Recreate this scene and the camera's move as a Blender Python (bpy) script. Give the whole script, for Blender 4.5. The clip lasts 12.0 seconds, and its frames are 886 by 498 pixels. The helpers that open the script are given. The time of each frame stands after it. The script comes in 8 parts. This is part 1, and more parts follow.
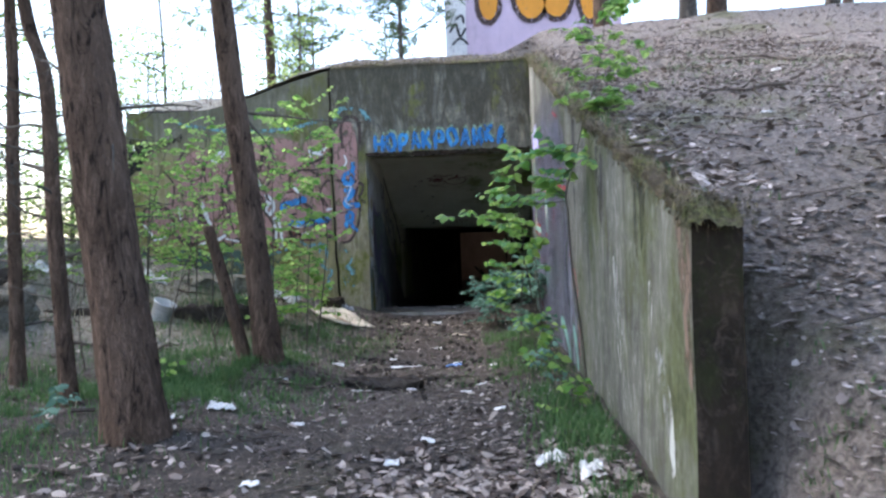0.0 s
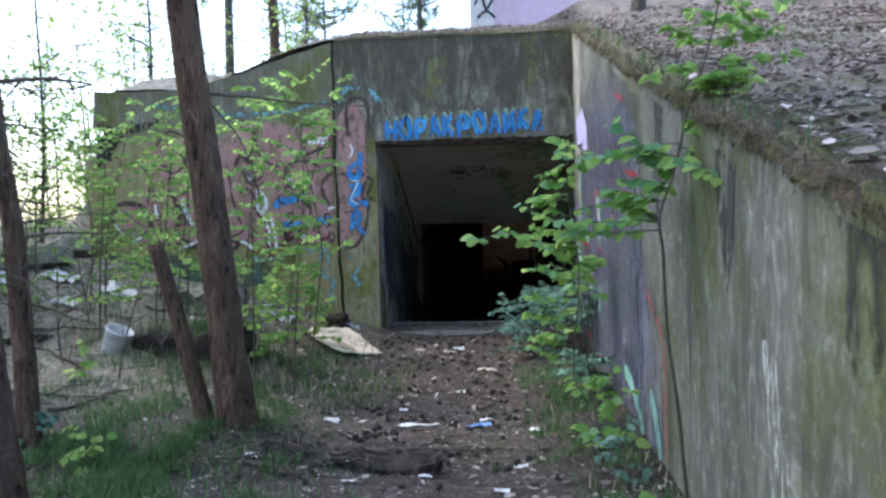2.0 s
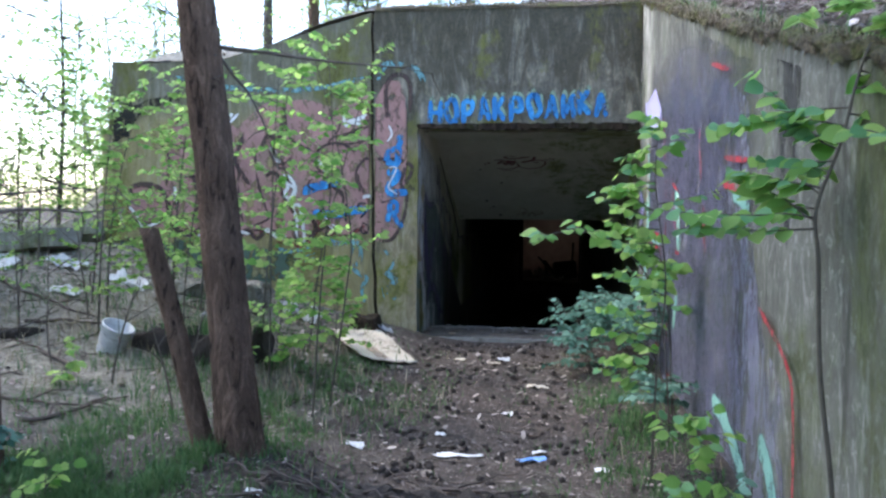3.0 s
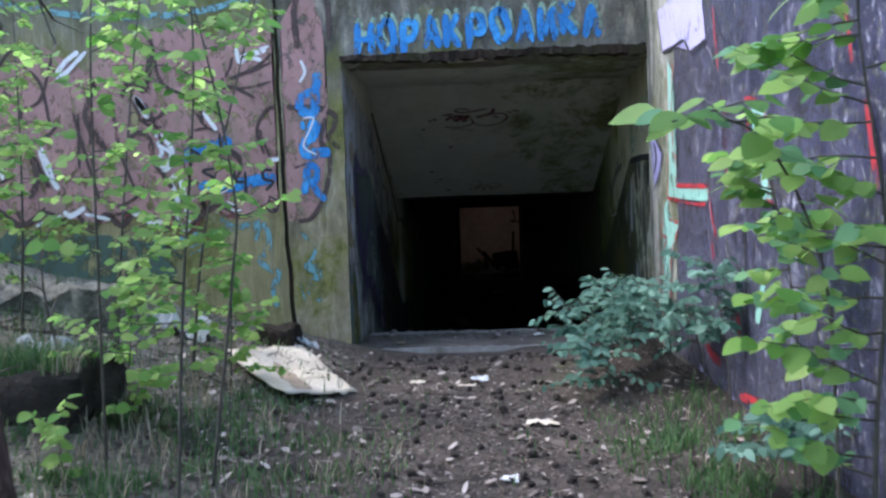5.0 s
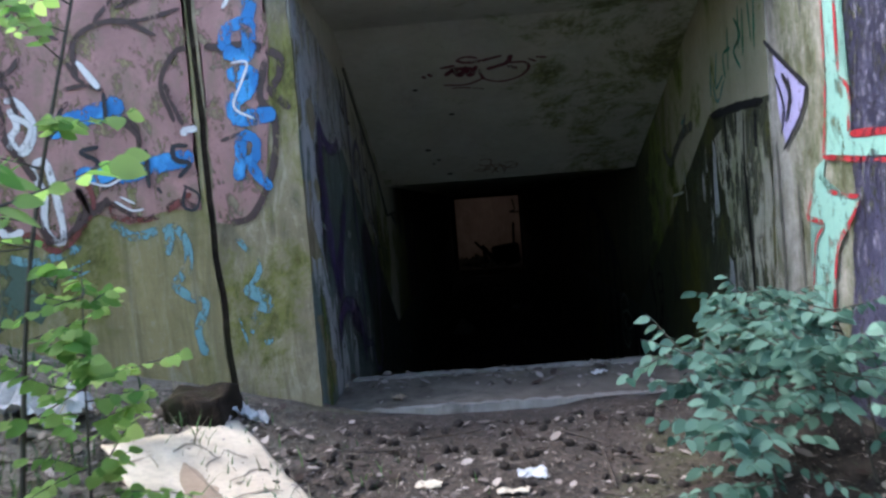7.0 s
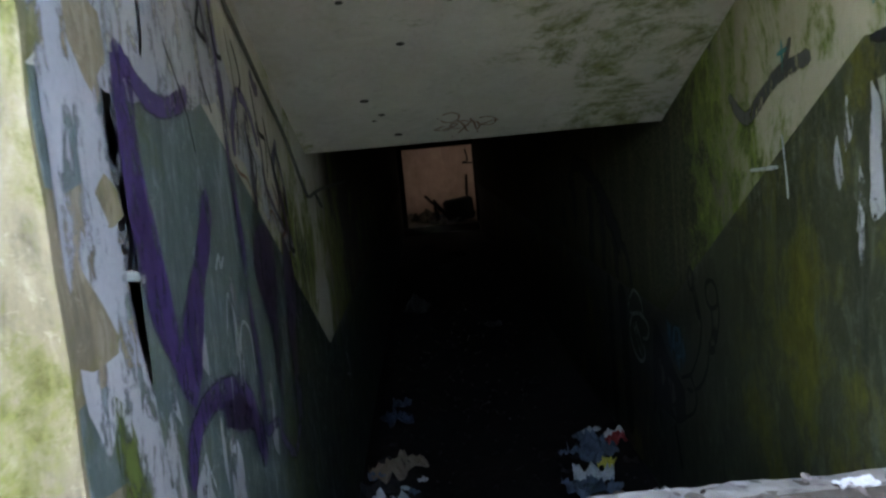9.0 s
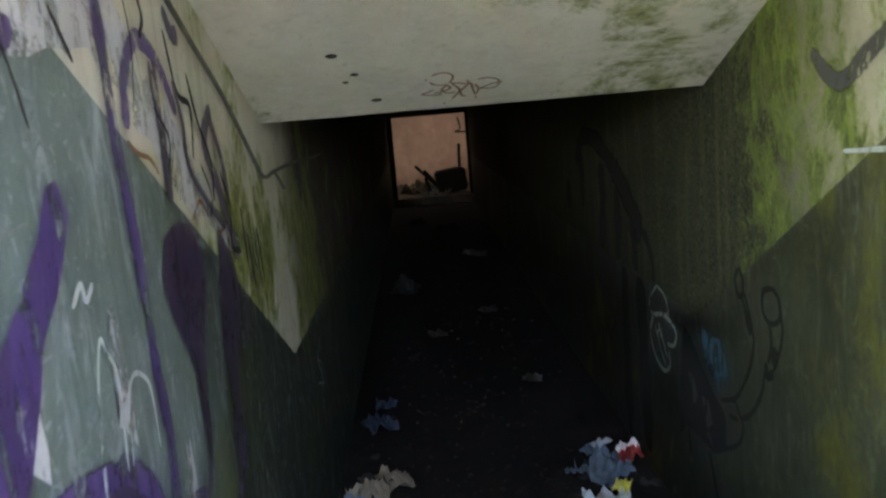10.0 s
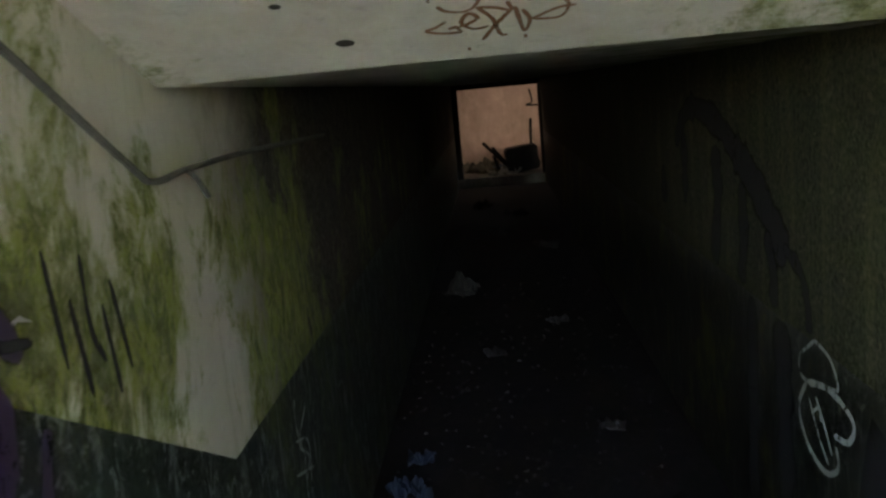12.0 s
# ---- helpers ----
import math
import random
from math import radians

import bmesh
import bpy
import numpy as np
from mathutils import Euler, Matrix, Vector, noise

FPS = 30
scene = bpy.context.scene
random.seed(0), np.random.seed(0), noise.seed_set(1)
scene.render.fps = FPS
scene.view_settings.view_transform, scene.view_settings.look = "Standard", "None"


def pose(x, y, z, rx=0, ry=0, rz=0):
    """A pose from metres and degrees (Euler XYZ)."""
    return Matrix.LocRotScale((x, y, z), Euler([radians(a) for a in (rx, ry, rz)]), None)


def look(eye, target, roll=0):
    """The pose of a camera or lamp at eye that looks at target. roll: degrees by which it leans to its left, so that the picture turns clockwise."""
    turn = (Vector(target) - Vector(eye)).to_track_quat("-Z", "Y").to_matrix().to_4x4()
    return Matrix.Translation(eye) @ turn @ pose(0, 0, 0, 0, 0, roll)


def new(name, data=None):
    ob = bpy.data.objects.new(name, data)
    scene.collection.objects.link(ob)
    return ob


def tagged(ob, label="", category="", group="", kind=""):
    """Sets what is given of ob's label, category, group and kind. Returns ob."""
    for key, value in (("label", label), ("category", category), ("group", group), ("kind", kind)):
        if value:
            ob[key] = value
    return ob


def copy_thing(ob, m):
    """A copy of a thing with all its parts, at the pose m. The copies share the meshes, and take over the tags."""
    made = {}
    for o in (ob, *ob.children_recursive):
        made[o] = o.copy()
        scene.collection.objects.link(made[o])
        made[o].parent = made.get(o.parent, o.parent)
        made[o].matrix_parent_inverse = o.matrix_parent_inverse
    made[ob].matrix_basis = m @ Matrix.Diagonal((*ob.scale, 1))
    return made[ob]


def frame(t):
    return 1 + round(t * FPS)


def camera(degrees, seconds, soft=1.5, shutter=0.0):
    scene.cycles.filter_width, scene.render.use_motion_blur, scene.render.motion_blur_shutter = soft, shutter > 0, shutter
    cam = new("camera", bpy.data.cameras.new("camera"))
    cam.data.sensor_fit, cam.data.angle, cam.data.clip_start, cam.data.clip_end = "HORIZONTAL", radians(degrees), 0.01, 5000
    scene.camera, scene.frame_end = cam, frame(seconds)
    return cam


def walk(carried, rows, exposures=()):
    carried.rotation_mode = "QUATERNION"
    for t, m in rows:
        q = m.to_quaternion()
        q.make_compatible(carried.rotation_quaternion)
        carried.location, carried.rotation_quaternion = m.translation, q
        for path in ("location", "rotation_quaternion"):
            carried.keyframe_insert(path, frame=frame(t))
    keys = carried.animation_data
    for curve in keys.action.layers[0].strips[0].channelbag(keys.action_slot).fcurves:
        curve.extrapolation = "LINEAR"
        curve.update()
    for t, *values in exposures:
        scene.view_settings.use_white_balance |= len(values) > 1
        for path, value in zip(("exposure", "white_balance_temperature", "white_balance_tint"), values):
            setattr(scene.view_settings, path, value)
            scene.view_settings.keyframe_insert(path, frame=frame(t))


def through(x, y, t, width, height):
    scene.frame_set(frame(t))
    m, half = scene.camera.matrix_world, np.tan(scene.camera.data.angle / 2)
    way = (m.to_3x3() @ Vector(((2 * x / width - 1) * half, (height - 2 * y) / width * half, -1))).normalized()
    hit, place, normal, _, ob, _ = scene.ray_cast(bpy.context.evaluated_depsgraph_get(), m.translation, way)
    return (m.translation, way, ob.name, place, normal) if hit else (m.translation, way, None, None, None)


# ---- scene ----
cam = camera(55.0, 12.0, soft=2.5, shutter=0.3)
PATH = [
    (0, (0.528, -11.571, 1.128), (0.396, -9.576, 1.087), -1.9),
    (0.5, (0.511, -11.077, 1.194), (0.337, -9.085, 1.149), -2.4),
    (1, (0.532, -10.636, 1.295), (0.325, -8.648, 1.233), -2.6),
    (1.5, (0.438, -10.161, 1.305), (0.213, -8.175, 1.233), -2.6),
    (2, (0.367, -9.7, 1.394), (0.188, -7.71, 1.31), -1.4),
    (2.5, (0.296, -9.247, 1.36), (0.014, -7.27, 1.242), -0.4),
    (3, (0.187, -8.696, 1.345), (-0.078, -6.716, 1.255), 0.5),
    (3.2, (0.138, -8.524, 1.313), (-0.08, -6.539, 1.207), 0.7),
    (4.8, (-0.192, -6.53, 1.099), (-0.295, -4.539, 0.946), -1.9),
    (5, (-0.221, -6.339, 1.088), (-0.32, -4.344, 0.991), -1.9),
    (5.5, (-0.266, -5.783, 1.053), (-0.406, -3.79, 0.98), -2.6),
    (5.7, (-0.337, -5.574, 1.045), (-0.398, -3.575, 1.044), -3.0),
    (6, (-0.366, -5.261, 1.022), (-0.423, -3.266, 0.891), -4.0),
    (6.5, (-0.377, -4.677, 1.028), (-0.465, -2.681, 0.946), -4.7),
    (6.7, (-0.399, -4.481, 1.03), (-0.485, -2.485, 0.934), -4.6),
    (8.3, (-0.497, -2.378, 1.208), (-0.563, -0.384, 1.068), -3.9),
    (8.5, (-0.521, -2.221, 1.221), (-0.494, -0.23, 1.034), -4.4),
    (9, (-0.496, -1.699, 1.226), (-0.467, 0.285, 0.975), -5.3),
    (9.5, (-0.437, -1.206, 1.241), (-0.454, 0.768, 0.92), -5.6),
    (10, (-0.455, -0.645, 1.224), (-0.413, 1.328, 0.898), -4.9),
    (10.5, (-0.331, -0.155, 1.206), (-0.446, 1.816, 0.885), -6.1),
    (11, (-0.308, 0.324, 1.198), (-0.463, 2.291, 0.87), -5.0),
    (11.5, (-0.343, 0.818, 1.195), (-0.445, 2.773, 0.787), -4.7),
    (12, (-0.244, 1.288, 1.143), (-0.381, 3.249, 0.774), -5.3),
]
EXPOSURES = [(0, 2.46, 6450, 12), (1.0, 2.33, 6400, 11), (2.0, 2.40, 6250, 11), (3, 2.64, 6100, 11), (5, 2.66, 5950, 13), (6.5, 2.74, 6050, 14), (8.4, 3.52, 6500, 13), (9.0, 4.52, 6900, 14), (9.5, 5.45, 7400, 16), (10.2, 6.38, 7650, 18), (11, 6.65, 7800, 18), (12, 6.2, 7950, 18)]
walk(cam, [(t, look(eye, target, roll)) for t, eye, target, roll in PATH], EXPOSURES)

# ---------- light ----------
world = bpy.data.worlds.new("world")
scene.world = world
world.use_nodes = True
wn = world.node_tree.nodes
sky = wn.new("ShaderNodeTexSky")
sky.sky_type = "NISHITA"
sky.sun_disc = False
sky.sun_elevation = radians(52)
sky.sun_rotation = radians(-80)
sky.air_density, sky.dust_density, sky.ozone_density = 1.0, 2.0, 1.5
wn["Background"].inputs["Strength"].default_value = 0.15
world.node_tree.links.new(sky.outputs[0], wn["Background"].inputs["Color"])
sun_data = bpy.data.lights.new("sun", "SUN")
sun_data.energy, sun_data.angle, sun_data.color = 0.5, radians(14), (1.0, 0.97, 0.92)
sun = new("sun", sun_data)
sun.matrix_world = look((-20 * math.sin(radians(80)), 20 * math.cos(radians(80)), 25.6), (0, 0, 0))


# ---------- materials ----------
def nodes_of(name):
    m = bpy.data.materials.new(name)
    m.use_nodes = True
    nt = m.node_tree
    return m, nt, nt.nodes["Principled BSDF"]


def add(nt, kind, **values):
    n = nt.nodes.new(kind)
    for key, value in values.items():
        n.inputs[key.replace("_", " ")].default_value = value
    return n


def coords(nt, scale=(1, 1, 1), what="Object"):
    tc = nt.nodes.new("ShaderNodeTexCoord")
    mp = nt.nodes.new("ShaderNodeMapping")
    mp.inputs["Scale"].default_value = scale
    nt.links.new(tc.outputs[what], mp.inputs["Vector"])
    return mp.outputs[0]


def noise_of(nt, vec, scale, detail=6.0, rough=0.6, distort=0.0):
    n = add(nt, "ShaderNodeTexNoise", Scale=scale, Detail=detail, Roughness=rough, Distortion=distort)
    nt.links.new(vec, n.inputs["Vector"])
    return n.outputs[0]


def ramp(nt, fac, lo, hi):
    r = nt.nodes.new("ShaderNodeMapRange")
    r.inputs["From Min"].default_value, r.inputs["From Max"].default_value = lo, hi
    nt.links.new(fac, r.inputs["Value"])
    return r.outputs[0]


def scaled(nt, fac, k):
    m = nt.nodes.new("ShaderNodeMath")
    m.operation = "MULTIPLY"
    nt.links.new(fac, m.inputs[0])
    m.inputs[1].default_value = k
    return m.outputs[0]


def mixed(nt, fac, a, b):
    m = nt.nodes.new("ShaderNodeMix")
    m.data_type = "RGBA"
    if isinstance(fac, float):
        m.inputs[0].default_value = fac
    else:
        nt.links.new(fac, m.inputs[0])
    for sock, v in ((m.inputs[6], a), (m.inputs[7], b)):
        if isinstance(v, tuple):
            sock.default_value = (*v, 1)
        else:
            nt.links.new(v, sock)
    return m.outputs[2]


def bumped(nt, bsdf, height, strength, distance):
    b = nt.nodes.new("ShaderNodeBump")
    b.inputs["Strength"].default_value, b.inputs["Distance"].default_value = strength, distance
    nt.links.new(height, b.inputs["Height"])
    nt.links.new(b.outputs[0], bsdf.inputs["Normal"])


def axis_of(nt, axis):
    """One coordinate of the place, as a value."""
    tc = nt.nodes.new("ShaderNodeTexCoord")
    sp = nt.nodes.new("ShaderNodeSeparateXYZ")
    nt.links.new(tc.outputs["Object"], sp.inputs[0])
    return sp.outputs[axis]


def sum_of(nt, a, b, how="ADD"):
    m = nt.nodes.new("ShaderNodeMath")
    m.operation = how
    for sock, v in zip(m.inputs, (a, b)):
        if isinstance(v, float):
            sock.default_value = v
        else:
            nt.links.new(v, sock)
    return m.outputs[0]


def between(nt, value, lo, hi, soft):
    return sum_of(nt, ramp(nt, value, lo - soft, lo + soft), ramp(nt, value, hi + soft, hi - soft), "MULTIPLY")


def concrete(name, base, dark, streak, moss=(0.10, 0.13, 0.03), moss_amount=0.4, streak_amount=0.6, pale=None, pale_amount=0.3, rough=0.92, moss_scale=0.8, moss_from=0.50, bands=(), from_top=None, coat=None, chips=0.35, stretch=0.5):
    """Weathered concrete: blotches, run-off streaks, moss, chips and pitting.
    bands: stretches (axis, lo, hi, softness, gain) where moss grows more; from_top: (lo, hi, gain) heights over which
    run-off stains thicken;
    coat: (axis, lo, hi, colour, colour) another coat of paint, or paint with the passage's shade in it, that takes
    over, with a ragged edge."""
    m, nt, b = nodes_of(name)
    v = coords(nt)
    blotch = noise_of(nt, v, 1.7, 8, 0.65)
    patchy = noise_of(nt, v, 5.5, 8, 0.7)
    grain = noise_of(nt, v, 38, 6, 0.7)
    chip = noise_of(nt, v, 17, 10, 0.78, 0.6)
    run = noise_of(nt, coords(nt, (4.2, 4.2, stretch)), 1.0, 9, 0.68, 1.1)
    fine_run = noise_of(nt, coords(nt, (9, 9, 2.4 * stretch)), 1.0, 9, 0.76, 1.6)
    c = mixed(nt, ramp(nt, blotch, 0.35, 0.68), dark, base)
    c = mixed(nt, scaled(nt, ramp(nt, patchy, 0.44, 0.66), 0.45), c, dark)
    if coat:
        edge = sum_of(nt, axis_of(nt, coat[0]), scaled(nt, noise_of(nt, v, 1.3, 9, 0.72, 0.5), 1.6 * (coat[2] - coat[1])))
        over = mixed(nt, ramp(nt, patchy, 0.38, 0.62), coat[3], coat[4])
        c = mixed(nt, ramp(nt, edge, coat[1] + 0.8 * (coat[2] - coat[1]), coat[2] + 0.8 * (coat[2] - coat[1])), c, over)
    if pale:
        c = mixed(nt, scaled(nt, ramp(nt, fine_run, 0.52, 0.64), pale_amount), c, pale)
        c = mixed(nt, scaled(nt, ramp(nt, chip, 0.565, 0.60), 0.8 * pale_amount), c, pale)
    if from_top:
        thicker = scaled(nt, ramp(nt, axis_of(nt, 2), from_top[0], from_top[1]), from_top[2])
        run, fine_low = sum_of(nt, run, thicker), sum_of(nt, fine_run, scaled(nt, thicker, -0.8))
    else:
        fine_low = fine_run
    c = mixed(nt, scaled(nt, ramp(nt, run, 0.50, 0.66), streak_amount), c, streak)
    c = mixed(nt, scaled(nt, ramp(nt, fine_low, 0.46, 0.32), streak_amount * 0.6), c, streak)
    mossy = noise_of(nt, coords(nt, (1, 1, 0.6)), moss_scale, 12, 0.78, 0.3)
    for axis, lo, hi, soft, gain in bands:
        mossy = sum_of(nt, mossy, scaled(nt, between(nt, axis_of(nt, axis), lo, hi, soft), gain))
    c = mixed(nt, scaled(nt, ramp(nt, mossy, moss_from, moss_from + 0.10), moss_amount), c, moss)
    clot = noise_of(nt, coords(nt, (1, 1, 0.5)), 11, 9, 0.78, 0.4)
    thick = sum_of(nt, ramp(nt, mossy, moss_from + 0.03, moss_from + 0.12), ramp(nt, clot, 0.45, 0.54), "MULTIPLY")
    c = mixed(nt, scaled(nt, thick, 0.85 * moss_amount), c, tuple(0.25 * k for k in moss))
    c = mixed(nt, scaled(nt, ramp(nt, chip, 0.42, 0.38), chips), c, tuple(0.6 * k for k in dark))
    c = mixed(nt, scaled(nt, ramp(nt, grain, 0.35, 0.7), 0.4), c, mixed(nt, 0.6, c, dark))
    nt.links.new(c, b.inputs["Base Color"])
    b.inputs["Roughness"].default_value, b.inputs["Specular IOR Level"].default_value = rough, 0.25
    bumped(nt, b, mixed(nt, 0.35, mixed(nt, 0.5, grain, chip), patchy), 0.75, 0.015)
    return m


def paint(name, colour, under=None, wear=0.35, rough=0.6, grime=0.3, stretch=(1, 1, 0.5), scale=14.0, second=None, fade=(), grazing_sheen=0.0):
    """Sprayed or brushed paint: thin at the stroke's edge, worn off in flakes down to the wall."""
    m, nt, b = nodes_of(name)
    v = coords(nt)
    n = noise_of(nt, coords(nt, stretch), scale, 9, 0.75, 0.4)
    fine = noise_of(nt, v, 60, 5, 0.7)
    big = noise_of(nt, v, 2.4, 7, 0.65)
    c = mixed(nt, scaled(nt, ramp(nt, big, 0.35, 0.7), grime), colour, tuple(0.45 * k for k in colour))
    if second:
        c = mixed(nt, ramp(nt, noise_of(nt, coords(nt, stretch), 5.0, 9, 0.72, 0.6), 0.50, 0.60), c, second)
    c = mixed(nt, scaled(nt, ramp(nt, fine, 0.45, 0.7), 0.35), c, tuple(0.6 * k for k in colour))
    nt.links.new(c, b.inputs["Base Color"])
    b.inputs["Roughness"].default_value = rough
    bumped(nt, b, mixed(nt, 0.5, n, fine), 0.4, 0.005)
    # Sheen that lightens the paint at grazing angles, in place of sky gloss.
    b.inputs["Sheen Weight"].default_value, b.inputs["Sheen Roughness"].default_value = grazing_sheen, 0.4
    cover = nt.nodes.new("ShaderNodeAttribute")
    cover.attribute_name = "cover"
    rim = sum_of(nt, cover.outputs["Fac"], scaled(nt, fine, 0.9))
    keep = sum_of(nt, ramp(nt, rim, 0.52, 0.80), ramp(nt, n, 0.70 - wear * 0.30, 0.62 - wear * 0.32), "MULTIPLY")
    for axis, none, full in fade:
        edge = sum_of(nt, axis_of(nt, axis), scaled(nt, noise_of(nt, v, 2.2, 9, 0.75, 0.6), 1.5))
        keep = sum_of(nt, keep, ramp(nt, edge, none + 0.75, full + 0.75), "MULTIPLY")
    clear_one = nt.nodes.new("ShaderNodeBsdfTransparent")
    s = nt.nodes.new("ShaderNodeMixShader")
    nt.links.new(keep, s.inputs[0])
    nt.links.new(clear_one.outputs[0], s.inputs[1])
    nt.links.new(b.outputs[0], s.inputs[2])
    nt.links.new(s.outputs[0], nt.nodes["Material Output"].inputs["Surface"])
    return m


def plain(name, a, b2, scale=6.0, rough=0.8, bump=0.3, dist=0.01, metal=0.0, stretch=(1, 1, 1), random_tint=0.0):
    m, nt, b = nodes_of(name)
    v = coords(nt, stretch)
    n = noise_of(nt, v, scale, 7, 0.65)
    f = noise_of(nt, v, scale * 7, 4, 0.6)
    c = mixed(nt, ramp(nt, n, 0.3, 0.7), a, b2)
    c = mixed(nt, scaled(nt, ramp(nt, f, 0.45, 0.7), 0.3), c, tuple(0.5 * k for k in a))
    if random_tint:
        oi = nt.nodes.new("ShaderNodeObjectInfo")
        c = mixed(nt, scaled(nt, oi.outputs["Random"], random_tint), c, tuple(0.45 * k for k in b2))
    nt.links.new(c, b.inputs["Base Color"])
    b.inputs["Roughness"].default_value, b.inputs["Metallic"].default_value = rough, metal
    bumped(nt, b, f, bump, dist)
    return m


def leafy(name, a, b2, through=0.45, island=True, power=1.0):
    """Leaves: each its own shade, letting light through."""
    m, nt, b = nodes_of(name)
    if island:
        r = nt.nodes.new("ShaderNodeNewGeometry").outputs["Random Per Island"]
    else:
        r = nt.nodes.new("ShaderNodeObjectInfo").outputs["Random"]
    if power != 1.0:
        pw = nt.nodes.new("ShaderNodeMath")
        pw.operation = "POWER"
        nt.links.new(r, pw.inputs[0])
        pw.inputs[1].default_value = power
        r = pw.outputs[0]
    c = mixed(nt, r, a, b2)
    nt.links.new(c, b.inputs["Base Color"])
    b.inputs["Roughness"].default_value, b.inputs["Specular IOR Level"].default_value = 0.6, 0.25
    t = nt.nodes.new("ShaderNodeBsdfTranslucent")
    nt.links.new(c, t.inputs["Color"])
    s = nt.nodes.new("ShaderNodeMixShader")
    s.inputs[0].default_value = through
    nt.links.new(b.outputs[0], s.inputs[1])
    nt.links.new(t.outputs[0], s.inputs[2])
    nt.links.new(s.outputs[0], nt.nodes["Material Output"].inputs["Surface"])
    return m


M_PORTAL = concrete("weathered_concrete", (0.41, 0.345, 0.215), (0.24, 0.20, 0.12), (0.042, 0.04, 0.028), (0.19, 0.20, 0.035), 0.85, 0.75, (0.56, 0.49, 0.35), 0.5, 0.92, 1.3, 0.49, from_top=(2.0, 3.3, 0.17), stretch=0.9, bands=[(2, 2.3, 3.6, 0.1, -0.07)], coat=(2, 2.02, 2.22, (0.235, 0.222, 0.19), (0.115, 0.11, 0.09)))
M_LEFT = concrete("olive_stained_concrete", (0.42, 0.35, 0.18), (0.26, 0.22, 0.10), (0.09, 0.085, 0.05), (0.15, 0.165, 0.03), 0.8, 0.6, (0.46, 0.43, 0.34), 0.4, from_top=(1.9, 3.0, 0.14), coat=(2, 2.2, 2.6, (0.27, 0.26, 0.22), (0.15, 0.145, 0.12)))
M_WING = concrete("grey_green_concrete", (0.186, 0.184, 0.15), (0.088, 0.089, 0.069), (0.032, 0.032, 0.025), (0.098, 0.118, 0.034), 0.75, 0.66, (0.50, 0.50, 0.45), 0.40, 0.9, 0.9, 0.50, stretch=1.25, from_top=(1.0, 3.6, 0.08), coat=(1, -0.85, -0.65, (0.42, 0.41, 0.36), (0.27, 0.265, 0.23)))
M_WINGEND = concrete("near_black_concrete", (0.046, 0.030, 0.019), (0.012, 0.008, 0.005), (0.005, 0.004, 0.003), (0.028, 0.032, 0.009), 0.7, 0.6, (0.15, 0.11, 0.08), 0.3, moss_scale=2.2, stretch=1.6)
# Deep passage: darker paint and the fading of light, both in the coats' colour.
GRIME_AND_SHADE = ((0.026, 0.020, 0.015), (0.012, 0.010, 0.008))
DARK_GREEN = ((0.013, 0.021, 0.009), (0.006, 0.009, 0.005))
M_WHITEWASH = concrete("mouldy_whitewash", (0.60, 0.575, 0.485), (0.47, 0.45, 0.34), (0.16, 0.16, 0.064), (0.20, 0.24, 0.04), 1.0, 0.3, None, 0.0, 0.85, 2.6, 0.53, bands=[(1, 2.5, 3.7, 0.35, 0.17), (1, 4.3, 5.7, 0.4, 0.12), (1, 3.9, 4.2, 0.3, -0.03), (2, 1.0, 2.4, 0.3, -0.17), (1, 1.2, 2.3, 0.4, 0.08)], coat=(1, 4.2, 5.0, *GRIME_AND_SHADE))
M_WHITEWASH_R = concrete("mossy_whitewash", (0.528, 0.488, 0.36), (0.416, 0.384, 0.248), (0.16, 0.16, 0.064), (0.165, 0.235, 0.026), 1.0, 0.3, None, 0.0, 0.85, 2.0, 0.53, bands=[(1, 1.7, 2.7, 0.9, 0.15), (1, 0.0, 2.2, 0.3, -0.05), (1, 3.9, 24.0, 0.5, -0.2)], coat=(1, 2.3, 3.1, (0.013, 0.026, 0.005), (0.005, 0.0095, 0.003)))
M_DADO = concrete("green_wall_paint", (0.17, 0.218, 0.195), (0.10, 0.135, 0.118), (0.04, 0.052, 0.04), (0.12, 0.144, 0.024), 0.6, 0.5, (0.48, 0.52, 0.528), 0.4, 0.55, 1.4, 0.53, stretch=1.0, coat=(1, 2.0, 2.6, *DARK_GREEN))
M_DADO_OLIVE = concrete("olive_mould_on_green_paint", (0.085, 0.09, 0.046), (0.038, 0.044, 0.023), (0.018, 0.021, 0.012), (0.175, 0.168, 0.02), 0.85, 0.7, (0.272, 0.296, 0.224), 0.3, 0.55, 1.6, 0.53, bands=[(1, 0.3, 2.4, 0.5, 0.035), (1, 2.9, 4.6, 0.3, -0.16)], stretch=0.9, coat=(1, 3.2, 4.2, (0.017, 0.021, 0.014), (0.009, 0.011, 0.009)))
M_CEIL = concrete("whitewashed_ceiling", (0.65, 0.64, 0.56), (0.53, 0.52, 0.44), (0.272, 0.272, 0.216), (0.192, 0.232, 0.048), 0.85, 0.2, (0.64, 0.64, 0.608), 0.4, 0.9, 1.5, 0.54, bands=[(0, 0.35, 1.3, 0.35, 0.09), (0, -1.2, -0.2, 0.3, -0.06), (1, -0.2, 1.4, 0.7, 0.05)])
M_SLAB = concrete("dirty_floor_concrete", (0.29, 0.25, 0.205), (0.10, 0.083, 0.066), (0.024, 0.02, 0.016), (0.04, 0.036, 0.02), 0.4, 0.2)
M_EDGE = concrete("worn_step_edge", (0.46, 0.43, 0.39), (0.26, 0.24, 0.21), (0.048, 0.04, 0.032), (0.08, 0.072, 0.04), 0.4, 0.3)
